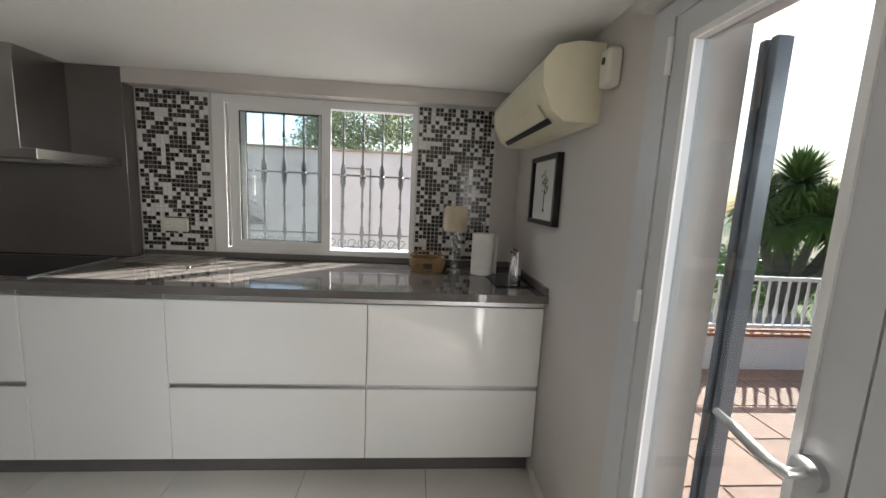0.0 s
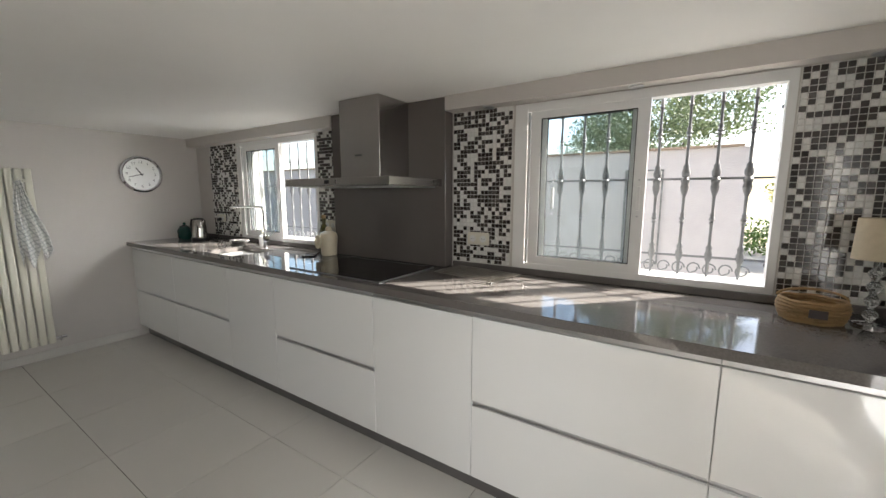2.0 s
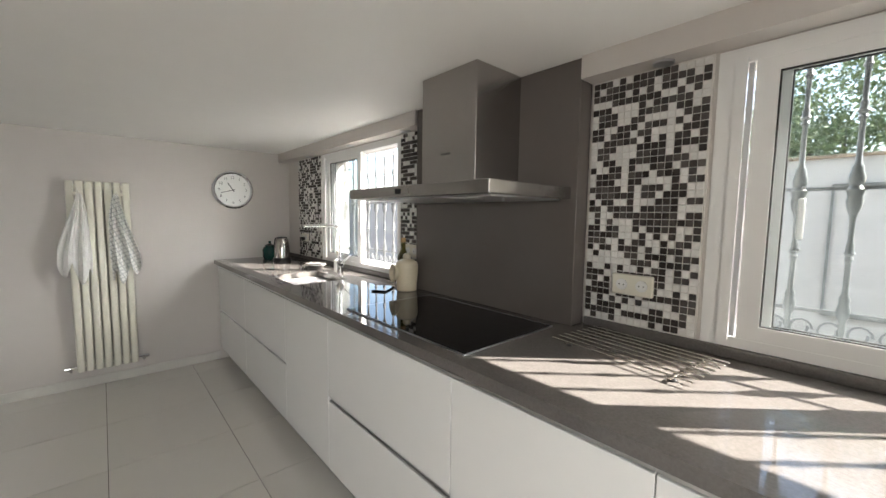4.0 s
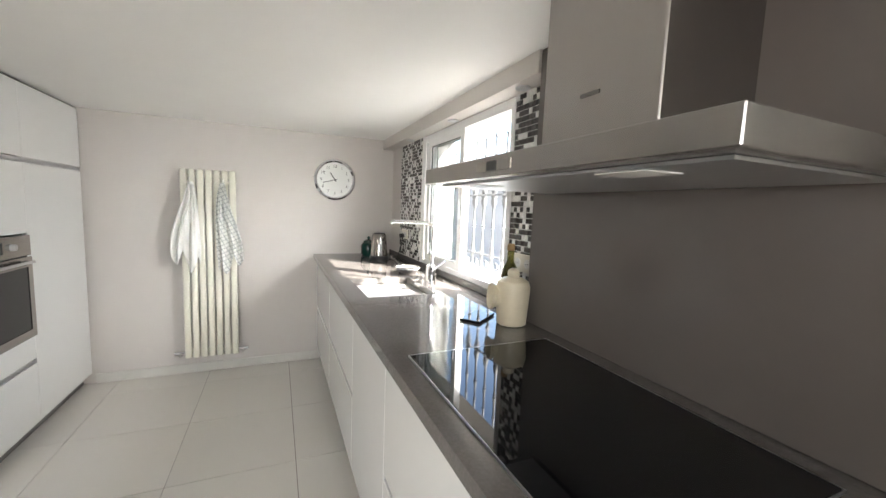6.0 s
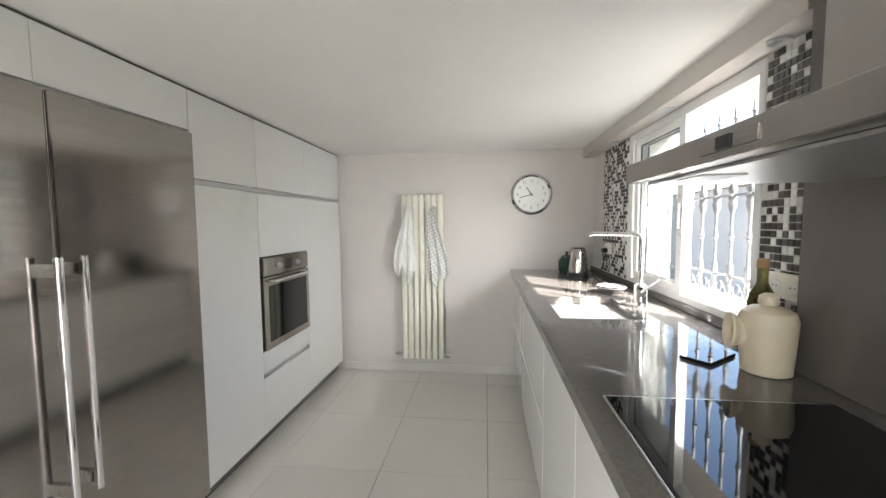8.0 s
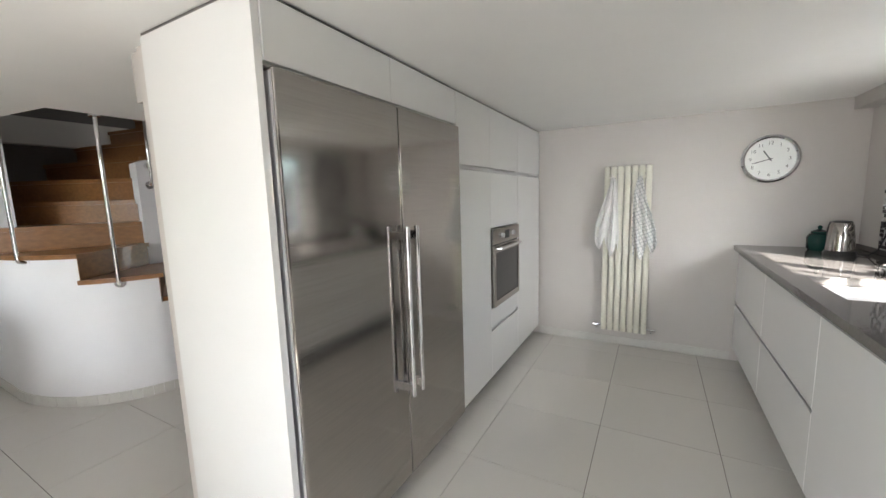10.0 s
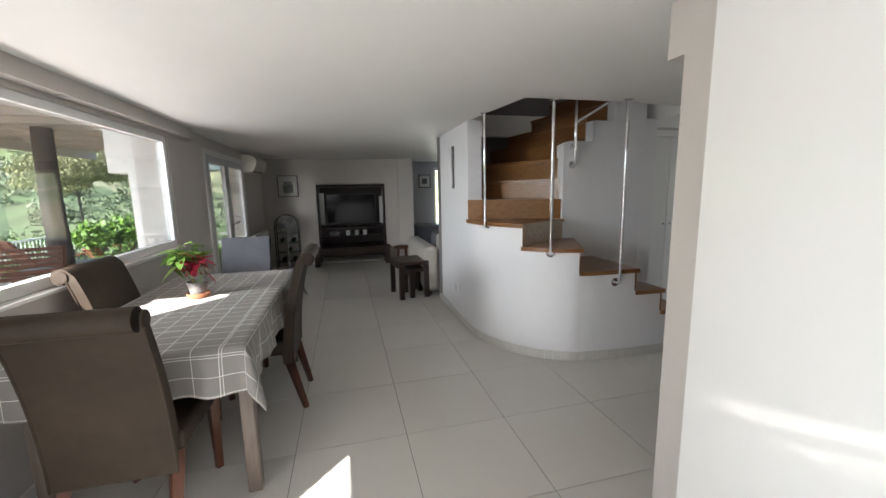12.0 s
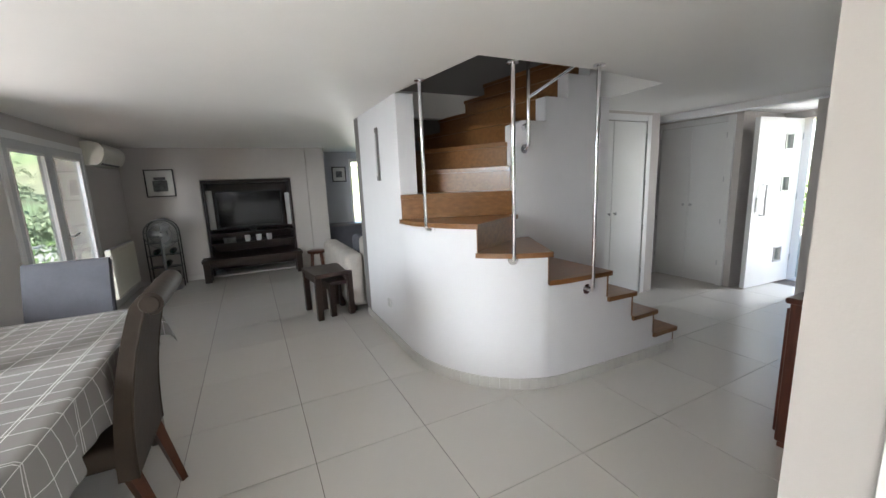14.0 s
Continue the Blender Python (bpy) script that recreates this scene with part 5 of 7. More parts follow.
picture((0.527, 2.97, 1.465), -90, 0.37, 0.31 + 0.02, 0.022, M["black"], "small botanical print in a deep black frame on the wall", [])
botanical = bpy.context.scene.collection.objects["picture_frame"]
M["printgreen"] = mat("printed_green", (0.12, 0.17, 0.07), 0.8, noise_scale=30, vary=0.5)
pb = BM()
rng = random.Random(4)
box(pb, -0.003, 0.003, -0.0138, -0.0125, -0.10, 0.0)
box(pb, -0.012, 0.012, -0.0138, -0.0125, -0.105, -0.09)
for k in range(46):
    a, q = rng.uniform(0, 6.283), 0.052 * math.sqrt(rng.random())
    cx_, cz_, sz = q * math.cos(a), 0.035 + 1.15 * q * math.sin(a), rng.uniform(0.005, 0.011)
    ta = rng.uniform(0, 3.14)
    vs_ = [pb.verts.new((cx_ + sz * c_ * math.cos(ta + o_), -0.0139 - 0.00002 * k, cz_ + sz * c_ * math.sin(ta + o_))) for c_, o_ in ((1.3, 0), (0.5, 1.57), (1.3, 3.14), (0.5, 4.71))]
    pb.faces.new(vs_)
part("print", pb, M["printgreen"], botanical, "printed green tree")
picture((0.075, -6.197, 1.52), 180, 0.36, 0.40, 0.014, M["black"], "pale print in a thin black frame on the end wall", [(-0.25, 0.25, -0.3, 0.1), (-0.2, 0.2, 0.12, 0.22)])
picture((-2.71, -6.947, 1.6), 180, 0.27, 0.29, 0.018, M["black"], "small print in a black frame on the blue-grey wall", [(-0.22, 0.22, -0.2, 0.2)])
t = thing("wall_plaque", (-2.098, -2.41, 1.63), 0, "narrow dark carved plaque on the white stair wall", "plaque")
part("panel", box(BM(), 0, 0.016, -0.03, 0.03, -0.22, 0.22, 0.003), M["plinth"], t)
part("ornament", box(BM(), 0.017, 0.021, -0.012, 0.012, -0.18, 0.18, 0.001), M["alu"], t)
t = thing("wall_socket", (-2.098, -2.35, 0.33), 0, "white wall socket low on the stair wall", "socket")
part("plate", box(BM(), 0, 0.01, -0.04, 0.04, -0.04, 0.04, 0.003), M["white"], t)

# low radiator
t = thing("panel_radiator", (0.47, -5.25, 0.17), -90, "white panel radiator under the air conditioner", "radiator")
part("panel", box(BM(), -0.5, 0.5, -0.06, 0.0, 0, 0.58, 0.006), M["radiator"], t)
for k in range(24):
    part("rib", box(BM(), -0.485 + k * 0.0415, -0.47 + k * 0.0415, -0.066, -0.0605, 0.03, 0.55), M["radiator"], t)
part("top_grille", box(BM(), -0.49, 0.49, -0.055, -0.005, 0.581, 0.586), M["alu"], t)
for s_ in (-0.4, 0.4):
    part("bracket", box(BM(), s_ - 0.015, s_ + 0.015, 0.0005, 0.058, 0.4, 0.45), M["radiator"], t)


# ---- dining set ----
t = thing("dining_table", (-0.07, -0.93, 0), 0, "rectangular dining table with square grey-brown wooden legs", "table")
part("tabletop", box(BM(), -0.43, 0.43, -0.84, 0.84, 0.725, 0.758, 0.003), M["darkwood"], t)
part("apron", plate(BM(), rect(-0.39, 0.39, -0.77, 0.77), [rect(-0.37, 0.37, -0.75, 0.75)], lambda a, b, s: (a, b, s), 0.65, 0.7245), M["darkwood"], t)
legw = mat("table_leg_wood", (0.16, 0.125, 0.105), 0.4, noise_scale=6, vary=0.4, stretch=(8, 8, 1))
for sx in (-1, 1):
    for sy in (-1, 1):
        b = box(BM(), sx * 0.395 - 0.03, sx * 0.395 + 0.03, sy * 0.715 - 0.03, sy * 0.715 + 0.03, 0, 0.7245, 0.004)
        part("leg", b, legw, t)

cloth = mat("checked_tablecloth", (0.3, 0.285, 0.27), 0.9, bump=0.25, bump_scale=500)
nt = cloth.node_tree
uvn = nt.nodes.new("ShaderNodeUVMap")
sp = nt.nodes.new("ShaderNodeSeparateXYZ")
nt.links.new(uvn.outputs[0], sp.inputs[0])


def line_mask(ax, period, width, shift):
    a = nt.nodes.new("ShaderNodeMath")
    a.inputs[1].default_value = 10 + shift
    nt.links.new(sp.outputs[ax], a.inputs[0])
    m1 = nt.nodes.new("ShaderNodeMath")
    m1.operation = "PINGPONG"
    m1.inputs[1].default_value = period / 2
    nt.links.new(a.outputs[0], m1.inputs[0])
    m2 = nt.nodes.new("ShaderNodeMath")
    m2.operation = "LESS_THAN"
    m2.inputs[1].default_value = width
    nt.links.new(m1.outputs[0], m2.inputs[0])
    return m2.outputs[0]


out = None
for ax, per, w_, sh_ in (("X", 0.105, 0.0016, 0.0), ("Y", 0.08, 0.0016, 0.0), ("X", 0.42, 0.0014, 0.011), ("Y", 0.32, 0.0014, 0.011)):
    mk = line_mask(ax, per, w_, sh_)
    if out is None:
        out = mk
    else:
        mm = nt.nodes.new("ShaderNodeMath")
        mm.operation = "MAXIMUM"
        nt.links.new(out, mm.inputs[0])
        nt.links.new(mk, mm.inputs[1])
        out = mm.outputs[0]
nz = nt.nodes.new("ShaderNodeTexNoise")
nz.inputs["Scale"].default_value = 3.0
nt.links.new(uvn.outputs[0], nz.inputs["Vector"])
m0 = nt.nodes.new("ShaderNodeMix")
m0.data_type = "RGBA"
m0.inputs[6].default_value, m0.inputs[7].default_value = (0.27, 0.255, 0.245, 1), (0.21, 0.2, 0.19, 1)
nt.links.new(nz.outputs["Fac"], m0.inputs[0])
mx = nt.nodes.new("ShaderNodeMix")
mx.data_type = "RGBA"
mx.inputs[7].default_value = (0.72, 0.71, 0.69, 1)
nt.links.new(m0.outputs[2], mx.inputs[6])
nt.links.new(out, mx.inputs[0])
nt.links.new(mx.outputs[2], nt.nodes["Principled BSDF"].inputs["Base Color"])


def tablecloth():
    hx, hy, drop = 0.437, 0.847, 0.2
    nx, ny = 60, 100
    verts, uv, faces = [], [], []
    for j in range(ny + 1):
        v = -(hy + drop) + 2 * (hy + drop) * j / ny
        for i in range(nx + 1):
            u = -(hx + drop) + 2 * (hx + drop) * i / nx
            dx, dy = max(0, abs(u) - hx), max(0, abs(v) - hy)
            x, y = max(-hx, min(hx, u)), max(-hy, min(hy, v))
            d = math.hypot(dx, dy) if (dx and dy) else dx + dy
            wave = (0.012 + 0.014 * math.sin(v * 17 + 1.0) + 0.006 * math.sin(v * 41)) if dx > dy else (0.012 + 0.014 * math.sin(u * 21 + 2.0) + 0.006 * math.sin(u * 37))
            k = min(1, d / 0.05)
            sx, sy = math.copysign(1, u), math.copysign(1, v)
            if dx and dy:
                a = math.atan2(dy, dx)
                fl = 0.05 * math.sin(2 * a)
                x += sx * (0.012 + fl) * k * math.cos(a) * (0.4 + d / drop)
                y += sy * (0.012 + fl) * k * math.sin(a) * (0.4 + d / drop)
                z = -d * 0.93
            elif dx:
                x += sx * wave * k * (0.3 + d / drop)
                z = -d * 0.985
            elif dy:
                y += sy * wave * k * (0.3 + d / drop)
                z = -d * 0.985
            else:
                z = 0.0008 * math.sin(u * 31) * math.sin(v * 23)
            verts.append((x, y, 0.7625 + z))
            uv.append((u, v))
    for j in range(ny):
        for i in range(nx):
            a = j * (nx + 1) + i
            faces.append((a, a + 1, a + nx + 2, a + nx + 1))
    me = bpy.data.meshes.new("tablecloth")
    me.from_pydata(verts, [], faces)
    ul = me.uv_layers.new(name="UVMap")
    for lp in me.loops:
        ul.data[lp.index].uv = uv[lp.vertex_index]
    me.materials.append(cloth)
    for p_ in me.polygons:
        p_.use_smooth = True
    ob = new("tablecloth", me)
    ob.matrix_basis = pose(-0.07, -0.93, 0)
    ob.modifiers.new("solid", "SOLIDIFY").thickness = 0.003
    tagged(ob, "grey tablecloth with thin white checks hanging over the table edges", "tablecloth")


tablecloth()


def dining_chair(loc, rz, fabric, label, roll=True, half=0.222):
    t = thing("dining_chair", loc, rz, label, "chair", "chairs round the table")
    part("seat", box(BM(), -0.22, 0.22, -0.20, 0.27, 0.385, 0.48, 0.022, 3), fabric, t, smooth=True)
    line = []
    n = 26
    for k in range(n + 1):
        s_ = k / n
        z = 0.33 + 0.66 * s_
        y = -0.205 - 0.02 * s_ - 0.10 * s_ ** 2.2
        line.append((y, z, 0.032 - 0.008 * s_))
    frontp = [(y + w, z) for y, z, w in line]
    backp = [(y - w, z) for y, z, w in line]
    ye, ze, we = line[-1]
    top = []
    if roll:
        cy, cz, r = ye - 0.035, ze + 0.0, 0.044
        for k in range(14):
            a = radians(35 + k * 20)
            top.append((cy + r * math.cos(a), cz + r * math.sin(a)))
        top = [p_ for p_ in top if not (p_[0] > ye - we + 0.004 and p_[1] < ze)]
    else:
        top = [(ye + we * 0.6, ze + 0.015), (ye, ze + 0.02), (ye - we * 0.6, ze + 0.015)]
    b = plate(BM(), frontp + top + backp[::-1], [], lambda a, c, s: (s, a, c), -half, half)
    part("backrest", b, fabric, t, smooth=True)
    if roll:
        for s_ in (-1, 1):
            part("roll_button", cyl(BM(), (s_ * 0.2225, ye - 0.035, ze), (s_ * 0.229, ye - 0.035, ze), 0.034, 0.03, 20), fabric, t, smooth=True)
    for s_ in (-1, 1):
        part("piping", tube(BM(), [(s_ * (half + 0.0015), y - w, z) for y, z, w in line], 0.005, 6), fabric, t, smooth=True)
        b = BM()
        cyl(b, (s_ * 0.185, 0.235, 0), (s_ * 0.185, 0.235, 0.388), 0.021, 0.03, 4)
        part("front_leg", b, M["chairleg"], t)
        b = BM()
        cyl(b, (s_ * 0.18, -0.285, 0), (s_ * 0.19, -0.19, 0.40), 0.02, 0.032, 4)
        part("rear_leg", b, M["chairleg"], t)
    return t


BROWN = "dark brown suede dining chair with a rolled back beside the table"
dining_chair((-0.345, -1.065, 0), -90, M["leather"], BROWN)
dining_chair((-0.06, -0.19, 0), 180, M["leather"], "brown suede dining chair with a rolled back at the table end", half=0.203)
dining_chair((0.11, -0.94, 0), 90, M["leather"], "brown suede dining chair with a rolled back under the window")
dining_chair((-0.07, -1.83, 0), 0, M["greyfab"], "grey fabric dining chair with a straight back at the table", roll=False, half=0.195)


# potted plant
t = thing("potted_plant", (-0.035, -1.02, 0.7645), 0, "red and green poinsettia in a grey pot on a terracotta saucer", "plant")
part("saucer", lathe(BM(), [(0.05, 0), (0.062, 0.004), (0.066, 0.03), (0.061, 0.03), (0.056, 0.008)], seg=28), M["terracotta"], t, "terracotta saucer", smooth=True)
part("pot", lathe(BM(), [(0.042, 0.009), (0.056, 0.085), (0.06, 0.086), (0.06, 0.1), (0.055, 0.1), (0.05, 0.088)], seg=28), M["plinth"], t, "dark grey plastic pot", smooth=True)
part("soil", cyl(BM(), (0, 0, 0.07), (0, 0, 0.087), 0.049, seg=20), M["bark"], t)
rng = random.Random(11)
stems = []
for k in range(6):
    a = k * 1.05 + 0.3
    L_ = rng.uniform(0.12, 0.2)
    tip = (0.05 + 0.085 * math.cos(a), 0.085 * math.sin(a), 0.12 + L_)
    part("stem", tube(BM(), [(0.01 * math.cos(a), 0.01 * math.sin(a), 0.085), (0.05 * math.cos(a), 0.05 * math.sin(a), 0.13), tip], 0.003, 6), M["foliage"], t, smooth=True)
    stems.append(tip)


def leaf_mesh(length, width):
    b = BM()
    n = 6
    L_, R_, C_ = [], [], []
    for k in range(n + 1):
        s_ = k / n
        w = width * math.sin(math.pi * min(1, s_ * 0.92 + 0.08)) ** 0.8 * (1 - 0.15 * s_)
        z = -0.35 * length * s_ * s_
        C_.append(b.verts.new((s_ * length, 0, z)))
        L_.append(b.verts.new((s_ * length, w, z + 0.15 * width)))
        R_.append(b.verts.new((s_ * length, -w, z + 0.15 * width)))
    for k in range(n):
        b.faces.new((C_[k], C_[k + 1], L_[k + 1], L_[k]))
        b.faces.new((R_[k], R_[k + 1], C_[k + 1], C_[k]))
    return b


base_leaves = {}
for k in range(96):
    tip = stems[k % 6]
    red = (math.cos(math.atan2(tip[1], tip[0]) - radians(165)) > 0.2 and k % 5 != 0)
    key = "leafred" if red else "leaf"
    pm = pose(tip[0] * rng.uniform(0.3, 1.05), tip[1] * rng.uniform(0.3, 1.05), tip[2] * (rng.uniform(0.5, 0.88) if red else rng.uniform(0.72, 1.1)), rng.uniform(-25, 25), rng.uniform(-35, 30), rng.uniform(0, 360))
    if key not in base_leaves:
        base_leaves[key] = part("leaf", leaf_mesh(0.088, 0.026), M[key], t, "red bract" if red else "", smooth=True)
        ob = base_leaves[key]
    else:
        ob = new("leaf", base_leaves[key].data)
        ob.parent = t
        if red:
            ob["label"] = "red bract"
    sc = rng.uniform(0.75, 1.25)
    ob.matrix_basis = pm @ Matrix.Diagonal((sc, sc, sc, 1))


# ---- living area ----
t = thing("tv_cabinet", (-1.08, -6.5, 0), 0, "dark wooden television cabinet with open shelves in the wall niche", "tv cabinet")
part("back_panel", box(BM(), -0.655, 0.655, -0.29, -0.27, 0.02, 1.54), M["darkwood"], t)
for s_ in (-1, 1):
    part("side_panel", box(BM(), s_ * 0.64 - 0.015, s_ * 0.64 + 0.015, -0.269, 0.28, 0.02, 1.49), M["darkwood"], t)
part("top_board", box(BM(), -0.655, 0.655, -0.269, 0.30, 1.492, 1.54), M["darkwood"], t)
for z in (0.30, 0.50, 0.66):
    part("shelf", box(BM(), -0.624, 0.624, -0.269, 0.27, z, z + 0.03), M["darkwood"], t)
part("side_door", box(BM(), 0.53, 0.62, 0.1, 0.12, 0.75, 1.38, 0.003), M["white"], t, "narrow white panel")
part("side_door", box(BM(), -0.62, -0.55, 0.1, 0.12, 0.75, 1.30, 0.003), M["alu"], t, "narrow grey panel")
t = thing("television", (-1.08, -6.3, 0.6905), 0, "black flat television, switched off, standing on the cabinet shelf", "television")
part("frame", plate(BM(), rect(-0.5, 0.5, 0.07, 0.68), [rect(-0.475, 0.475, 0.1, 0.655)], lambda a, b, s: (a, s, b), -0.03, 0.012), M["black"], t)
part("screen", box(BM(), -0.476, 0.476, -0.02, 0.006, 0.099, 0.656), M["screen"], t, "glossy dark screen")
part("stand", box(BM(), -0.2, 0.2, -0.1, 0.1, 0, 0.014, 0.004), M["black"], t)
part("neck", box(BM(), -0.05, 0.05, -0.03, -0.01, 0.0145, 0.08), M["black"], t)
for x, c, w in ((-0.72, "ink", 0.09), (-0.98, "white", 0.05), (-1.15, "white", 0.05), (-1.31, "white", 0.05)):
    t = thing("candle_holder" if c == "white" else "small_box", (x, -6.28, 0.5305), 0, "small white ceramic cup on the cabinet shelf" if c == "white" else "small grey-green box on the cabinet shelf", "ornament", "shelf cups" if c == "white" else "")
    if c == "white":
        part("cup", lathe(BM(), [(0.032, 0), (0.042, 0.02), (0.045, 0.1), (0.04, 0.1), (0.035, 0.03)], seg=20), M["white"], t, smooth=True)
    else:
        part("body", box(BM(), -w, w, -0.04, 0.04, 0, 0.09, 0.003), M["ink"], t)
t = thing("bench", (-1.05, -5.95, 0), 0, "low dark wooden bench in front of the television cabinet", "bench")
part("seat", box(BM(), -0.72, 0.72, -0.16, 0.16, 0.30, 0.345, 0.004), M["darkwood"], t)
part("apron", box(BM(), -0.62, 0.62, 0.1, 0.125, 0.22, 0.2995), M["darkwood"], t)
for sx in (-1, 1):
    for sy in (-1, 1):
        part("leg", box(BM(), sx * 0.66 - 0.045, sx * 0.66 + 0.045, sy * 0.11 - 0.045, sy * 0.11 + 0.045, 0, 0.2995, 0.003), M["darkwood"], t)
t = thing("stool", (-1.98, -5.75, 0), 0, "small round brown wooden stool by the bench", "stool")
part("seat", lathe(BM(), [(0.14, 0.29), (0.15, 0.3), (0.15, 0.33), (0.13, 0.34)], seg=28), M["chairleg"], t, smooth=True)
for k in range(4):
    a = k * math.pi / 2 + 0.5
    part("leg", cyl(BM(), (0.13 * math.cos(a), 0.13 * math.sin(a), 0), (0.1 * math.cos(a), 0.1 * math.sin(a), 0.289), 0.014, 0.018, 10), M["chairleg"], t, smooth=True)


def nest_table(loc, rz, w, d, h):
    t = thing("nesting_table", loc, rz, "dark brown wooden side table with thick square legs", "side table", "nest of side tables")
    part("tabletop", box(BM(), -w / 2, w / 2, -d / 2, d / 2, h - 0.04, h, 0.004), M["darkwood"], t)
    for sx in (-1, 1):
        for sy in (-1, 1):
            part("leg", box(BM(), sx * (w / 2 - 0.03) - 0.03, sx * (w / 2 - 0.03) + 0.03, sy * (d / 2 - 0.03) - 0.03, sy * (d / 2 - 0.03) + 0.03, 0, h - 0.0405, 0.003), M["darkwood"], t)
        part("apron", box(BM(), sx * (w / 2 - 0.025) - 0.012, sx * (w / 2 - 0.025) + 0.012, -d / 2 + 0.061, d / 2 - 0.061, h - 0.1, h - 0.0405), M["darkwood"], t)
    return t


nest_table((-1.74, -3.42, 0), 8, 0.40, 0.50, 0.49)
nest_table((-1.83, -3.40, 0), 8, 0.27, 0.36, 0.38)

t = thing("sofa", (-2.55, -3.75, 0), 0, "beige fabric sofa with rounded arms beyond the stairs", "sofa")
part("base", box(BM(), -0.62, 0.62, -0.8, 0.5, 0.06, 0.40, 0.03, 3), M["sofafab"], t, smooth=True)
part("arm", box(BM(), 0.44, 0.64, -0.8, 0.55, 0.08, 0.66, 0.06, 4), M["sofafab"], t, smooth=True)
part("backrest", box(BM(), -0.62, 0.43, 0.3, 0.55, 0.08, 0.82, 0.06, 4), M["sofafab"], t, smooth=True)
part("seat_cushion", box(BM(), -0.6, 0.435, -0.78, 0.29, 0.401, 0.5, 0.03, 3), M["sofafab"], t, smooth=True)
for sx in (-0.55, 0.55):
    for sy in (-0.7, 0.45):
        part("foot", cyl(BM(), (sx, sy, 0), (sx, sy, 0.062), 0.02, 0.025, 12), M["darkwood"], t)
t = thing("cushion", (-2.3, -3.68, 0.62), 20, "grey patterned cushion leaning on the sofa", "cushion")
part("cover", box(BM(), -0.2, 0.2, -0.07, 0.07, -0.11, 0.2, 0.06, 4), M["greyfab"], t, smooth=True)
t = thing("dark_cabinet", (-2.85, -6.7, 0), 0, "low dark blue-grey chest against the alcove wall", "cabinet")
part("body", box(BM(), -0.45, 0.5, -0.22, 0.2, 0.05, 0.62, 0.004), M["greyfab"], t)
part("top", box(BM(), -0.47, 0.52, -0.235, 0.22, 0.621, 0.65, 0.004), M["plinth"], t)
for k in range(2):
    part("door", box(BM(), -0.44 + k * 0.47, 0.02 + k * 0.47, 0.201, 0.215, 0.08, 0.6, 0.003), M["greyfab"], t)
for sx in (-0.42, 0.47):
    part("foot", box(BM(), sx - 0.03, sx + 0.03, -0.2, 0.18, 0, 0.0495), M["plinth"], t)

# fan
t = thing("pedestal_fan", (0.1, -5.75, 0), 0, "grey pedestal fan with a round wire cage", "fan")
part("base", lathe(BM(), [(0.17, 0), (0.17, 0.015), (0.06, 0.035), (0.03, 0.06)], seg=32), M["fanwhite"], t, smooth=True)
part("pole", cyl(BM(), (0, 0, 0.05), (0, 0, 0.72), 0.022, 0.018, 16), M["fanwhite"], t, smooth=True)
part("motor", lathe(BM(), [(0.05, -0.02), (0.06, 0.02), (0.055, 0.09), (0.03, 0.12)], seg=24), M["fanwhite"], t, smooth=True).matrix_basis = pose(-0.03, 0.02, 0.80, 90, 0, 0)
cg = BM()
for k in range(48):
    a = 2 * math.pi * k / 48
    tube(cg, [(0.02 * math.cos(a), 0.17, 0.02 * math.sin(a)), (0.13 * math.cos(a), 0.165, 0.13 * math.sin(a)), (0.2 * math.cos(a), 0.11, 0.2 * math.sin(a)), (0.13 * math.cos(a), 0.06, 0.13 * math.sin(a))], 0.0026, 4)
for r, y in ((0.2, 0.11), (0.13, 0.165), (0.05, 0.17)):
    tube(cg, [(r * math.cos(2 * math.pi * k / 32), y, r * math.sin(2 * math.pi * k / 32)) for k in range(33)], 0.006, 6)
part("cage", cg, M["fanwhite"], t, smooth=True).matrix_basis = pose(-0.03, 0, 0.82, 0, 0, 0)
for k in range(3):
    bl = plate(BM(), [(0.02, -0.02), (0.1, -0.06), (0.165, -0.03), (0.16, 0.05), (0.08, 0.05), (0.02, 0.02)], [], lambda a, b, s: (a, 0.11 + b * 0.35 + s, b), 0, 0.003)
    part("blade", bl, M["fanwhite"], t, smooth=True).matrix_basis = pose(-0.03, 0, 0.82, 0, 120 * k, 0)
part("hub", cyl(BM(), (-0.03, 0.08, 0.82), (-0.03, 0.172, 0.82), 0.028, seg=16), M["fanwhite"], t, smooth=True)
t = thing("wine_rack", (0.12, -5.98, 0), 0, "black arched metal rack with bottles behind the fan", "rack")
for y in (-0.1, 0.1):
    part("arch", tube(BM(), [(-0.2, y, 0), (-0.2, y, 0.8)] + [(-0.2 * math.cos(a), y, 0.8 + 0.2 * math.sin(a)) for a in [math.pi * j / 12 for j in range(1, 12)]] + [(0.2, y, 0.8), (0.2, y, 0)], 0.009, 8), M["black"], t, smooth=True)
for z in (0.12, 0.3, 0.48, 0.66):
    part("shelf", box(BM(), -0.19, 0.19, -0.09, 0.09, z, z + 0.008), M["black"], t)
for k, (x, z) in enumerate(((-0.1, 0.17), (0.08, 0.17), (-0.02, 0.35), (0.1, 0.53), (-0.1, 0.53))):
    part("bottle", lathe(BM(), [(0.037, -0.1), (0.038, 0.06), (0.014, 0.1), (0.014, 0.14)], seg=16), M["greenpot"], t, smooth=True).matrix_basis = pose(x, -0.02, z, -90, 0, 0)

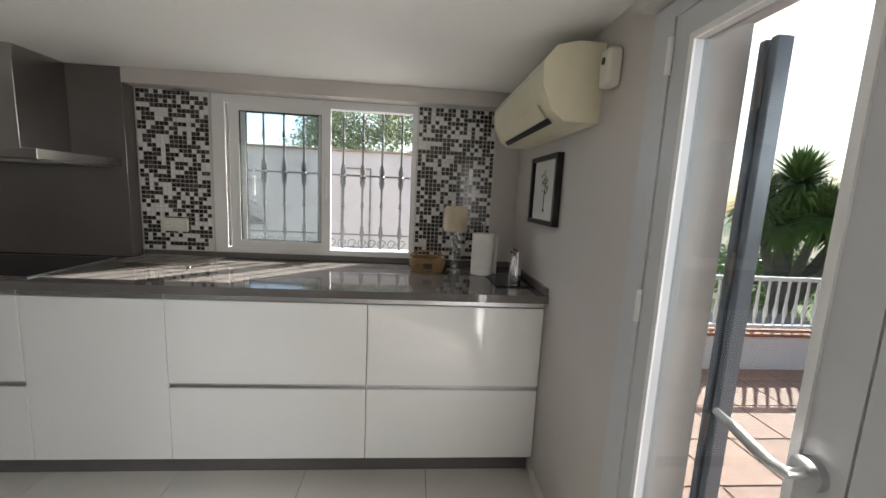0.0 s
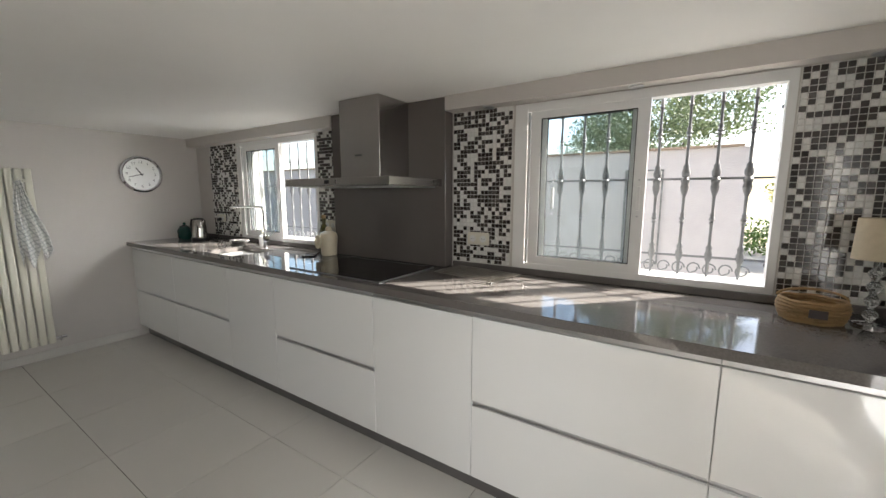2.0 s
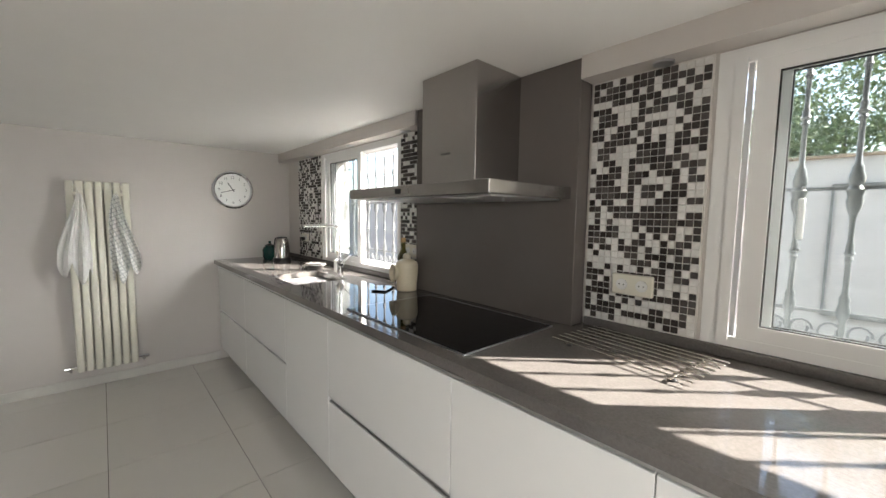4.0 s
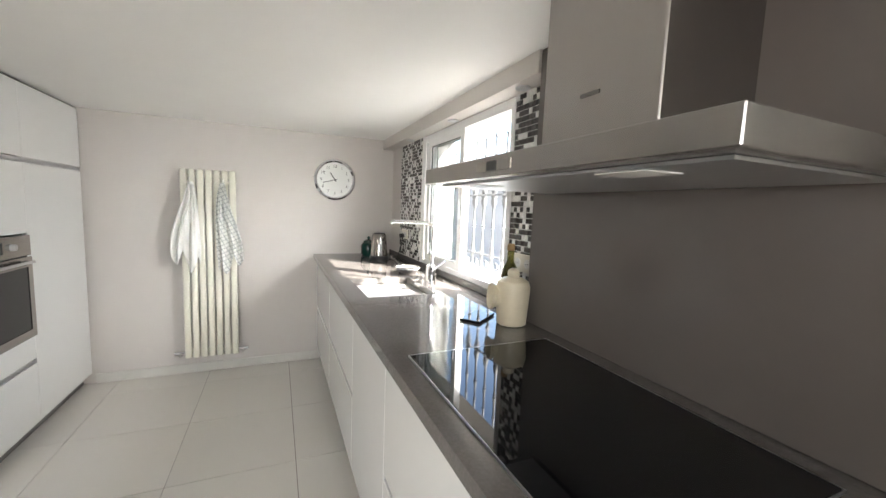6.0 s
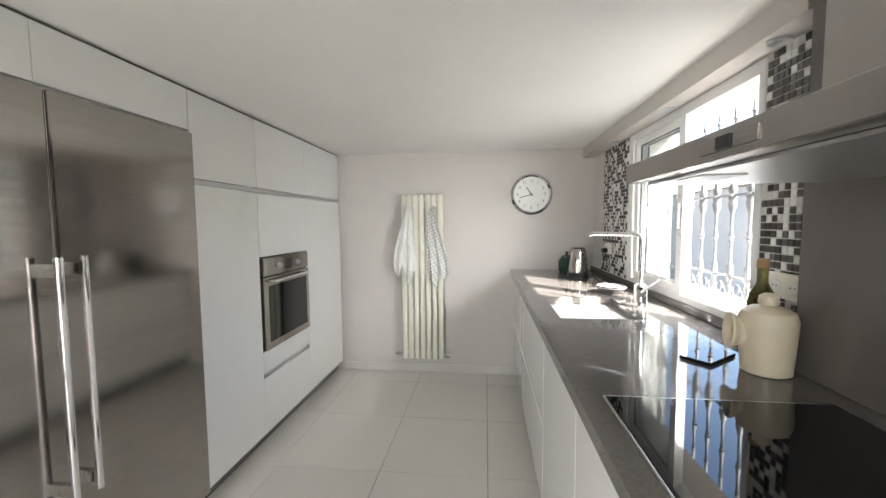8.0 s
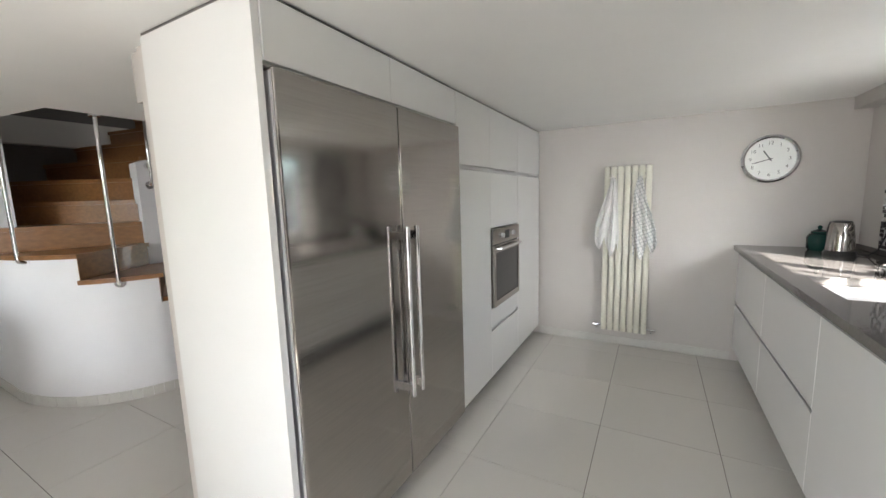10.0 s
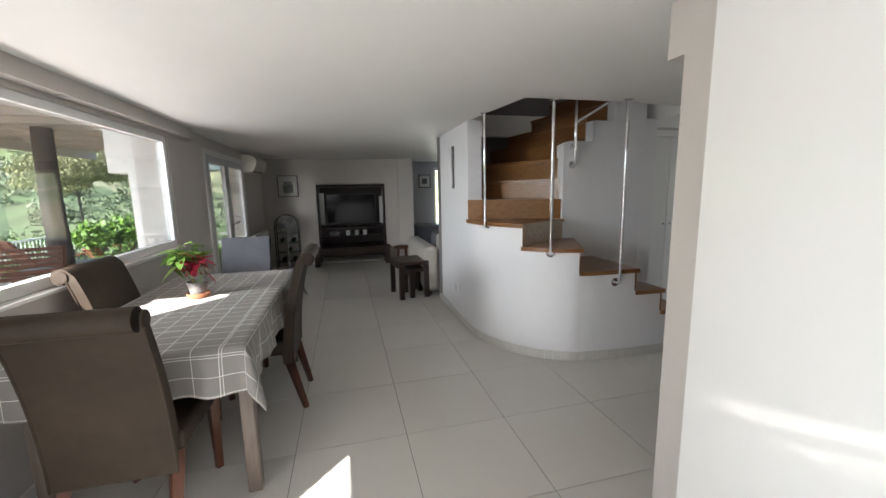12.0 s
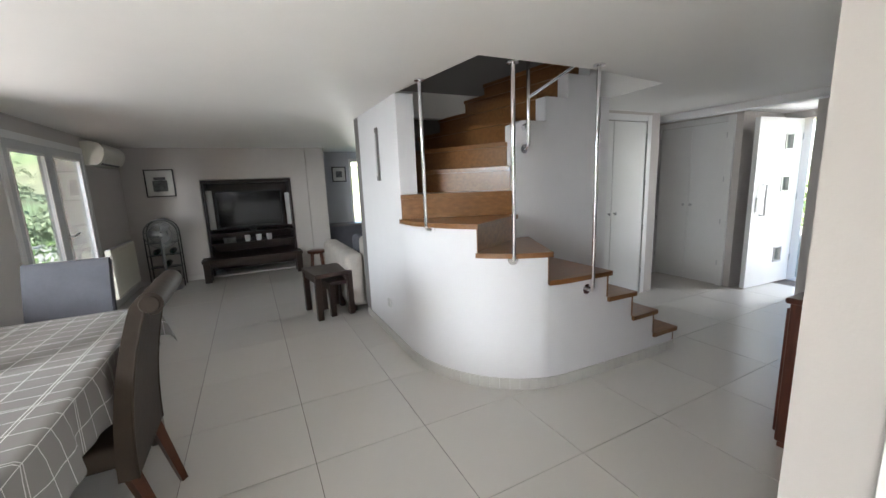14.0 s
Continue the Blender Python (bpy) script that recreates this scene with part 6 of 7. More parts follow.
# chest in the hall
t = thing("sideboard", (-3.78, 0.21, 0), 0, "dark reddish mahogany sideboard against the partition", "sideboard")
part("body", box(BM(), -0.48, 0.48, -0.2, 0.2, 0.03, 0.75, 0.004), M["redwood"], t)
part("top", box(BM(), -0.5, 0.5, -0.215, 0.215, 0.751, 0.78, 0.006), M["redwood"], t)
part("top_cloth", box(BM(), -0.44, 0.485, -0.16, 0.16, 0.781, 0.787, 0.002), M["ink"], t, "grey runner")
for k in range(3):
    part("door", box(BM(), -0.47 + k * 0.315, -0.165 + k * 0.315, -0.217, -0.2005, 0.07, 0.72, 0.004), M["redwood"], t)
for sx in (-0.44, 0.44):
    for sy in (-0.16, 0.16):
        part("foot", box(BM(), sx - 0.03, sx + 0.03, sy - 0.03, sy + 0.03, 0, 0.0295), M["redwood"], t)


# ---- exterior ----
def foliage(name, blobs, leaf, n, material, seed, squash=0.8):
    """Many small tilted leaves spread through uneven clumps."""
    rng = np.random.default_rng(seed)
    P_, F_ = [], []
    tot = sum(b[3] ** 2 for b in blobs)
    k = 0
    for cx, cy, cz, r in blobs:
        m = max(30, int(n * r * r / tot))
        d = rng.normal(size=(m, 3))
        d /= np.linalg.norm(d, axis=1)[:, None]
        rad = r * (0.62 + 0.45 * rng.random(m) ** 0.7) * (1 + 0.18 * np.sin(d[:, 0] * 7 + seed) * np.sin(d[:, 1] * 6 + 1) + 0.15 * np.sin(d[:, 2] * 9))
        c = np.array((cx, cy, cz)) + d * rad[:, None] * np.array((1, 1, squash))
        u = rng.normal(size=(m, 3))
        u /= np.linalg.norm(u, axis=1)[:, None]
        v = np.cross(u, rng.normal(size=(m, 3)))
        v /= np.linalg.norm(v, axis=1)[:, None]
        s = leaf * (0.6 + 0.8 * rng.random(m))[:, None]
        quad = np.stack([c - u * s, c - v * s * 0.45, c + u * s, c + v * s * 0.45], 1).reshape(-1, 3)
        P_.append(quad)
        F_ += [(k + 4 * i, k + 4 * i + 1, k + 4 * i + 2, k + 4 * i + 3) for i in range(m)]
        k += 4 * m
    me = bpy.data.meshes.new(name)
    me.from_pydata(np.concatenate(P_).tolist(), [], F_)
    me.materials.append(material)
    return new(name, me)


def tree(name, loc, h, r, seed, label, material, leaf=0.05, n=6000, trunk=0.09):
    rng = random.Random(seed)
    t = thing(name, loc, 0, label, "tree")
    tips = []
    tb_ = tube(BM(), [(0, 0, 0), (0.04 * h * 0.3, 0.02, h * 0.25), (0.02, 0.06, h * 0.5)], [trunk, trunk * 0.75, trunk * 0.5], 10)
    for k in range(7):
        a = k * 0.9 + rng.random()
        e = (r * 0.6 * math.cos(a), r * 0.6 * math.sin(a), h * rng.uniform(0.6, 0.85))
        tube(tb_, [(0.02, 0.05, h * rng.uniform(0.35, 0.5)), (e[0] * 0.5, e[1] * 0.5, h * 0.6), e], [trunk * 0.4, trunk * 0.25, trunk * 0.1], 6)
        tips.append(e)
    part("trunk", tb_, M["bark"], t, smooth=True)
    blobs = [(e[0], e[1], e[2], r * rng.uniform(0.35, 0.55)) for e in tips] + [(0, 0, h * 0.82, r * 0.6), (0.3 * r, -0.2 * r, h * 0.95, r * 0.35)]
    c = foliage("crown", blobs, leaf, n, material, seed)
    c.parent = t
    return t


def terrain():
    """One sheet of ground from the terrace down to the valley and up the hills."""
    xs = [1.2 ** k for k in range(36)]
    ax = sorted({round(s * v, 2) for v in xs for s in (-1, 1)} | {0})
    verts, faces = [], []
    n = len(ax)
    for y in ax:
        for x in ax:
            d = math.hypot(x, y)
            low = -0.6 - 5.5 * min(1, max(0, (d - 11) / 45)) if x > -6 else -0.6
            ang = math.atan2(y, x)
            hill = max(0, math.cos(ang + 1.05)) ** 1.5
            up = hill * max(0, min(1, (d - 70) / 330)) ** 1.3 * 62
            rough_ = noise.noise(Vector((x * 0.012, y * 0.012, 0))) * min(12, d * 0.05) * (d > 20)
            verts.append((x, y, low + up + rough_ * (0.4 + hill)))
    for j in range(n - 1):
        for i in range(n - 1):
            a = j * n + i
            faces.append((a, a + 1, a + n + 1, a + n))
    me = bpy.data.meshes.new("ground")
    me.from_pydata(verts, [], faces)
    for p_ in me.polygons:
        p_.use_smooth = True
    m = mat("valley_ground", (0.16, 0.18, 0.07), 0.95, noise_scale=0.05, color2=(0.26, 0.21, 0.12))
    nt_ = m.node_tree
    co = nt_.nodes.new("ShaderNodeTexCoord")
    warp = nt_.nodes.new("ShaderNodeTexNoise")
    warp.inputs["Scale"].default_value = 0.02
    add = nt_.nodes.new("ShaderNodeVectorMath")
    add.operation = "MULTIPLY_ADD"
    add.inputs[1].default_value = (30, 30, 0)
    nt_.links.new(co.outputs["Object"], warp.inputs["Vector"])
    nt_.links.new(warp.outputs["Color"], add.inputs[0])
    nt_.links.new(co.outputs["Object"], add.inputs[2])
    vor = nt_.nodes.new("ShaderNodeTexVoronoi")
    vor.inputs["Scale"].default_value = 0.024
    nt_.links.new(add.outputs[0], vor.inputs["Vector"])
    sep = nt_.nodes.new("ShaderNodeSeparateColor")
    nt_.links.new(vor.outputs["Color"], sep.inputs[0])
    ramp = nt_.nodes.new("ShaderNodeValToRGB")
    ramp.color_ramp.interpolation = "CONSTANT"
    cols = ((0.0, (0.16, 0.2, 0.09)), (0.25, (0.38, 0.32, 0.2)), (0.42, (0.22, 0.26, 0.11)), (0.6, (0.3, 0.29, 0.16)), (0.76, (0.13, 0.17, 0.08)), (0.9, (0.46, 0.4, 0.28)))
    for k, (p_, c) in enumerate(cols):
        e = ramp.color_ramp.elements[k] if k < 2 else ramp.color_ramp.elements.new(p_)
        e.position, e.color = p_, (*c, 1)
    nt_.links.new(sep.outputs[0], ramp.inputs[0])
    rows_ = nt_.nodes.new("ShaderNodeTexWave")
    rows_.inputs["Scale"].default_value, rows_.inputs["Distortion"].default_value = 0.05, 3.0
    nt_.links.new(co.outputs["Object"], rows_.inputs["Vector"])
    both = nt_.nodes.new("ShaderNodeMix")
    both.data_type, both.blend_type = "RGBA", "MULTIPLY"
    both.inputs[0].default_value = 0.3
    nt_.links.new(ramp.outputs[0], both.inputs[6])
    nt_.links.new(rows_.outputs["Color"], both.inputs[7])
    nt_.links.new(both.outputs[2], nt_.nodes["Principled BSDF"].inputs["Base Color"])
    me.materials.append(m)
    tagged(new("ground", me), "green and sandy valley slopes reaching the hills", "ground", "", "structure")


terrain()
structure("yard", box(BM(), -14, 1.6, 3.81, 16, -0.5, -0.12), M["road"], "pale paved yard behind the kitchen", "pavement")
structure("forecourt", box(BM(), -22, -7.21, -12, 12, -0.5, -0.03), M["road"], "pale paved forecourt", "pavement")
terr = structure("terrace", box(BM(), 0.81, 5.6, -16, 6.4, -0.5, -0.148), M["grout"], "terracotta paved terrace with pale joints", "terrace")
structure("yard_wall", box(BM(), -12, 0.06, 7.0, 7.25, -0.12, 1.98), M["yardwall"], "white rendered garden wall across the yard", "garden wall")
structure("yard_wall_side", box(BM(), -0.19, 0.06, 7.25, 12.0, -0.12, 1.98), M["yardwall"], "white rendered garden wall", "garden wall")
t = thing("wall_coping", (0, 0, 0), 0, "thin brown clay coping tiles on the garden wall", "coping", "", "structure")
for k in range(40):
    part("coping_tile", box(BM(), -12 + k * 0.3 + 0.003, -11.7 + k * 0.3 - 0.003, 6.96, 7.29, 1.981, 2.01, 0.004), M["coping"], t)
for xg in (-2.62, -1.0):
    t = thing("wall_grate", (xg, 6.99, 1.15), 0, "flat dark metal frame fixed on the white garden wall", "grate", "wall grates")
    part("frame", plate(BM(), rect(-0.22, 0.22, -0.6, 0.6) if xg > -2 else rect(-0.3, 0.3, -0.3, 0.35), [rect(-0.2, 0.2, -0.58, 0.58) if xg > -2 else rect(-0.28, 0.28, -0.28, 0.33)], lambda a, b, s: (a, s, b), -0.02, 0.006), M["ink"], t)
    if xg < -2:
        for k in range(6):
            part("slat", cyl(BM(), (-0.27, -0.006, 0.25 - k * 0.1), (0.25, -0.006, max(-0.26, -0.05 - k * 0.1)), 0.006, seg=6), M["ink"], t)
for k, (x, y, r) in enumerate(((-1.75, 6.7, 0.14), (-1.35, 6.75, 0.11), (-2.3, 6.7, 0.13))):
    t = thing("potted_plant", (x, y, -0.12), 0, "small green plant in a terracotta pot by the white wall", "plant", "yard pots")
    part("pot", lathe(BM(), [(r * 0.6, 0), (r, r * 1.5), (r * 1.08, r * 1.5), (r * 1.08, r * 1.75), (r * 0.95, r * 1.75)], seg=24), M["terracotta"], t, smooth=True)
    f = foliage("leaves", [(0, 0, r * 2.4, r * 1.2)], 0.05, 260, M["foliage"], 40 + k)
    f.parent = t
tree("garden_tree", (-1.3, 10.6, -0.2), 4.3, 1.8, 21, "leafy olive-green tree behind the white garden wall", M["foliage3"], 0.035, 26000)
tree("garden_tree", (2.3, 13.6, -0.4), 2.3, 1.1, 22, "low yellow-green tree at the edge of the yard", M["foliage4"], 0.04, 10000)
tagged(foliage("hedge", [(0.6 + 0.8 * k, 14.5 + 0.3 * math.sin(k * 2), 0.15, 0.7) for k in range(12)], 0.06, 9000, M["foliage"], 62), "dark green hedge at the edge of the yard", "hedge", "", "stuff")
for k in range(4):
    tree("forecourt_tree", (-15 - 2.5 * (k % 2), -6 + 3.3 * k, -0.1), 4.6 + 0.5 * (k % 3), 2.0, 30 + k, "bright green tree beyond the front door", M["foliage4"], 0.06, 12000)
hedge = foliage("hedge", [(-13.0 + 0.3 * math.sin(k), -6 + k * 0.9, 0.4, 0.75) for k in range(10)], 0.06, 9000, M["foliage"], 61)
tagged(hedge, "dense green hedge along the forecourt", "hedge", "", "stuff")

# house wing beside the window
structure("house_wing", box(box(BM(), 0.81, 0.93, -3.05, -2.5, -0.14, 1.6), 0.81, 1.08, -3.05, -2.5, 1.6, 2.9), M["render"], "white wall fin between the window and the patio door", "wall")

# planter wall with balusters
def balustrade(name, p0, p1, zb, label, low_wall=0.35):
    d = Vector((p1[0] - p0[0], p1[1] - p0[1]))
    L_ = d.length
    t = thing(name, (p0[0], p0[1], zb), math.degrees(math.atan2(d.y, d.x)), label, "railing", "", "structure")
    if low_wall:
        part("low_wall", box(BM(), 0, L_, -0.1, 0.1, 0, low_wall), M["render"], t)
        for k in range(int(L_ / 0.15)):
            part("cap_tile", box(BM(), k * 0.15 + 0.003, k * 0.15 + 0.147, -0.13, 0.13, low_wall + 0.001, low_wall + 0.03, 0.003), M["terracotta"], t)
    z0 = low_wall + 0.035
    part("bottom_rail", box(BM(), 0, L_, -0.022, 0.022, z0 + 0.02, z0 + 0.05), M["pvc"], t)
    part("top_rail", box(BM(), 0, L_, -0.028, 0.028, z0 + 0.50, z0 + 0.54, 0.006), M["pvc"], t)
    first = None
    for k in range(int(L_ / 0.105)):
        if first is None:
            prof = [(0.011, z0 + 0.051), (0.011, z0 + 0.12), (0.017, z0 + 0.14), (0.02, z0 + 0.2), (0.011, z0 + 0.28), (0.014, z0 + 0.32), (0.011, z0 + 0.4), (0.011, z0 + 0.499)]
            first = part("baluster", lathe(BM(), prof, seg=8), M["pvc"], t, smooth=True)
            ob = first
        else:
            ob = new("baluster", first.data)
            ob.parent = t
        ob.location = (0.05 + k * 0.105, 0, 0)
    return t


balustrade("terrace_railing", (2.2, 4.55), (5.5, 4.55), -0.148, "white turned metal railing on a low white wall with terracotta caps")
balustrade("terrace_railing", (5.5, -15.5), (5.5, 4.4), -0.148, "white turned metal railing along the terrace edge", 0.12)
t = thing("pergola", (0.81, -7.0, 0), 0, "white boarded pergola with beams and a grey trunk post", "pergola")
for k in range(14):
    part("ceiling_board", box(BM(), 1.32, 3.58, 0.02 + k * 0.5, 0.517 + k * 0.5, 2.345, 2.365, 0.003), M["render"], t)
# White beam paint greyed in its colour because the beams rendered overbright.
M["beamwhite"] = mat("toned_white_beam", (0.52, 0.5, 0.46), 0.6, noise_scale=4, vary=0.2, bump=0.1)
for k in range(15):
    part("rafter", box(BM(), 0.0, 3.6, 0.15 + k * 0.5 - 0.04, 0.15 + k * 0.5 + 0.04, 2.22, 2.34), M["beamwhite"], t)
part("front_beam", box(BM(), 2.7, 2.8, -0.1, 7.3, 2.08, 2.2), M["beamwhite"], t)
part("roof_board", box(BM(), 0.0, 1.3, -0.2, 7.42, 2.345, 2.38), M["beamwhite"], t)
part("trunk_post", tube(BM(), [(1.67, 2.93, -0.148), (1.68, 2.90, 0.6), (1.70, 2.88, 1.4), (1.69, 2.86, 2.219)], [0.13, 0.115, 0.105, 0.1], 16), M["bark"], t, "smooth leaning grey trunk", smooth=True)


def deck_chair(loc, rz):
    t = thing("deck_chair", loc, rz, "folding brown slatted wooden garden chair on the terrace", "garden chair", "garden chairs")
    for s_ in (-1, 1):
        part("rear_frame", cyl(BM(), (s_ * 0.26, 0.25, 0), (s_ * 0.26, -0.42, 1.0), 0.018, seg=8), M["chairleg"], t)
        part("front_frame", cyl(BM(), (s_ * 0.23, -0.3, 0), (s_ * 0.23, 0.28, 0.44), 0.018, seg=8), M["chairleg"], t)
        part("armrest", box(BM(), s_ * 0.27 - 0.025, s_ * 0.27 + 0.025, -0.2, 0.3, 0.6, 0.62), M["chairleg"], t)
        part("arm_post", cyl(BM(), (s_ * 0.27, 0.26, 0.42), (s_ * 0.27, 0.26, 0.6), 0.013, seg=8), M["chairleg"], t)
    for k in range(7):
        part("seat_slat", box(BM(), -0.22, 0.22, -0.15 + k * 0.065, -0.105 + k * 0.065, 0.41, 0.425), M["chairleg"], t)
    for k in range(9):
        z = 0.5 + k * 0.057
        y = 0.25 - (z / 1.0) * 0.67
        part("back_slat", box(BM(), -0.245, 0.245, y - 0.008, y + 0.008, z, z + 0.042), M["chairleg"], t)
    return t


deck_chair((3.15, -4.9, -0.148), 140)
deck_chair((2.3, -3.2, -0.148), 20)
t = thing("garden_table", (2.35, -4.0, -0.148), 0, "brown slatted wooden garden table", "garden table")
for k in range(8):
    part("slat", box(BM(), -0.35 + k * 0.088, -0.27 + k * 0.088, -0.5, 0.5, 0.70, 0.72), M["chairleg"], t)
for sx in (-0.3, 0.3):
    part("cross_bar", box(BM(), sx - 0.02, sx + 0.02, -0.45, 0.45, 0.66, 0.699), M["chairleg"], t)
    for sy in (-0.4, 0.4):
        part("leg", box(BM(), sx - 0.025, sx + 0.025, sy - 0.025, sy + 0.025, 0, 0.6595), M["chairleg"], t)
for k, (x, y, r) in enumerate(((4.9, -9.2, 0.2), (4.6, -9.9, 0.22), (4.9, -10.6, 0.2), (1.3, -5.6, 0.13))):
    t = thing("potted_plant", (x, y, -0.148), 0, "leafy green plant in a terracotta pot on the terrace", "plant", "terrace pots")
    part("pot", lathe(BM(), [(r * 0.6, 0), (r, r * 1.5), (r * 1.08, r * 1.5), (r * 1.08, r * 1.75), (r * 0.95, r * 1.75)], seg=24), M["terracotta"], t, smooth=True)
    f = foliage("leaves", [(0, 0, r * 3.0, r * 1.9)], 0.07, 700, M["leaf"], 50 + k)
    f.parent = t


def yucca(loc, h, seed, heads):
    rng = random.Random(seed)
    t = thing("yucca_palm", loc, 0, "spiky green yucca palm with grey trunks beyond the railing", "tree")
    tb_ = BM()
    lv = BM()
    for (hx, hy, hz, r) in heads:
        tube(tb_, [(0, 0, 0), (hx * 0.5, hy * 0.5, hz * 0.5), (hx, hy, hz)], [0.11, 0.08, 0.05], 8)
        for k in range(650):
            a, e = rng.uniform(0, 6.28), rng.uniform(-0.9, 1.4)
            d = Vector((math.cos(a) * math.cos(e), math.sin(a) * math.cos(e), math.sin(e)))
            s_ = d.cross(Vector((0, 0, 1))).normalized() * 0.022
            o = Vector((hx, hy, hz))
            q1, q2 = o + d * r * 0.55, o + d * r * rng.uniform(0.85, 1.1) - Vector((0, 0, 0.12 * r))
            v0, v1, v2, v3, v4 = (lv.verts.new(c) for c in (o - s_ * 0.5, o + s_ * 0.5, q1 + s_, q2, q1 - s_))
            lv.faces.new((v0, v1, v2, v4))
            lv.faces.new((v4, v2, v3))
    part("trunk", tb_, M["bark"], t, smooth=True)
    part("crown", lv, M["spike"], t, "spiky green leaves")
    return t


yucca((6.5, 7.35, -0.45), 3, 7, [(0, 0, 2.35, 0.75), (0.35, 0.3, 2.1, 0.7), (-0.35, 0.35, 2.0, 0.7), (0.1, -0.4, 1.8, 0.7), (0.6, -0.4, 1.75, 0.7), (0.8, -0.8, 2.0, 0.6), (-0.1, 0.1, 1.6, 0.65)])
yucca((6.6, -5.5, -0.7), 2, 9, [(0, 0, 0.9, 0.6), (0.4, 0.9, 0.8, 0.6), (0.1, -1.0, 0.9, 0.55)])
for k, (x, y, s) in enumerate(((6.6, 4.4, 0.8), (7.2, 6.0, 0.9), (8.2, 3.2, 0.9), (7.4, 8.8, 1.0), (9.0, 6.2, 1.0))):
    f = foliage("shrub", [(x, y, -0.5 + s * 0.4, s * 0.75), (x + 0.6, y + 0.5, -0.5 + s * 0.3, s * 0.6)], 0.06, 1600, M["leaf"], 70 + k)
    tagged(f, "bright green shrub beyond the terrace railing", "shrub", "", "stuff")
blobs = []
rng = random.Random(8)
for k in range(420):
    a = radians(rng.uniform(-105, 60))
    d = rng.uniform(9, 60)
    s = 0.5 + d * 0.025
    low = -0.6 - 5.5 * min(1, max(0, (d - 11) / 45))
    blobs.append((d * math.cos(a), d * math.sin(a), low + s * 0.5, s * rng.uniform(0.7, 1.3)))
near_ = [b for b in blobs if math.hypot(b[0], b[1]) < 26]
tagged(foliage("valley_undergrowth", near_, 0.05, 150000, M["foliage"], 89), "fresh green bushes below the terrace", "bushes", "", "stuff")
blobs = [b for b in blobs if math.hypot(b[0], b[1]) >= 26]
tagged(foliage("valley_bushes", blobs, 0.13, 170000, M["foliage3"], 90), "green bushes and undergrowth filling the near valley", "bushes", "", "stuff")
blobs = []
for k in range(900):
    a = radians(rng.uniform(-105, 0))
    d = 55 + 365 * rng.random() ** 1.5
    hill = max(0, math.cos(a + 1.05)) ** 1.5
    up = hill * max(0, min(1, (d - 70) / 330)) ** 1.3 * 62
    x, y = d * math.cos(a), d * math.sin(a)
    rg = noise.noise(Vector((x * 0.012, y * 0.012, 0))) * min(12, d * 0.05) * (0.4 + hill)
    blobs.append((x, y, -6.1 + up + rg + 1.0, rng.uniform(1.0, 3.4)))
tagged(foliage("far_trees", blobs, 0.45, 110000, M["foliage2"], 91), "scattered dark trees on the far slopes", "trees", "", "stuff")
for k in range(7):
    a = radians(-28 - k * 9)
    d = 190 + 35 * (k % 4)
    hill = max(0, math.cos(a + 1.05)) ** 1.5
    up = hill * max(0, min(1, (d - 70) / 330)) ** 1.3 * 62
    x, y = d * math.cos(a), d * math.sin(a)
    rg = noise.noise(Vector((x * 0.012, y * 0.012, 0))) * min(12, d * 0.05) * (0.4 + hill)
    t = thing("farmhouse", (x, y, -6.3 + up + rg), k * 31, "distant white farmhouse with a flat clay roof on the slope", "house", "distant farmhouses")
    part("wall", box(BM(), -6, 6, -3.5, 3.5, 0, 4), M["render"], t)
    part("roof", box(BM(), -6.4, 6.4, -3.9, 3.9, 4.01, 4.6), M["terracotta"], t)
    for j in range(3):
        part("window", box(BM(), -4.2 + j * 3.4, -3.0 + j * 3.4, -3.56, -3.505, 1.4, 2.7), M["plinth"], t)
    part("door", box(BM(), -6.06, -6.005, -0.6, 0.6, 0, 2.2), M["darkwood"], t)

olive = tree("pale_tree", (10.78, -19.60, -0.02), 3.6, 1.9, 77, "pale yellow-grey bushy tree in the valley below the terrace", M["paletree"], 0.05, 42000, 0.07)
for k in range(7):
    a0 = -13.4 + 1.45 * k
    t = thing("agave", (5.95, a0, -0.55), k * 50, "spiky bright green agave behind the terrace railing", "plant", "agaves behind the railing")
    ab, arng = BM(), random.Random(200 + k)
    for q in range(44):
        a, e = arng.uniform(0, 6.283), arng.uniform(0.25, 1.4)
        dv = Vector((math.cos(a) * math.cos(e), math.sin(a) * math.cos(e), math.sin(e)))
        sv = dv.cross(Vector((0, 0, 1))).normalized() * 0.035
        ln = arng.uniform(0.65, 1.1)
        v0, v1, v2, v3, v4 = (ab.verts.new(c) for c in (-sv * 0.6, sv * 0.6, dv * ln * 0.5 + sv, dv * ln - Vector((0, 0, 0.1)), dv * ln * 0.5 - sv))
        ab.faces.new((v0, v1, v2, v4))
        ab.faces.new((v4, v2, v3))
    part("leaves", ab, M["spike"], t)

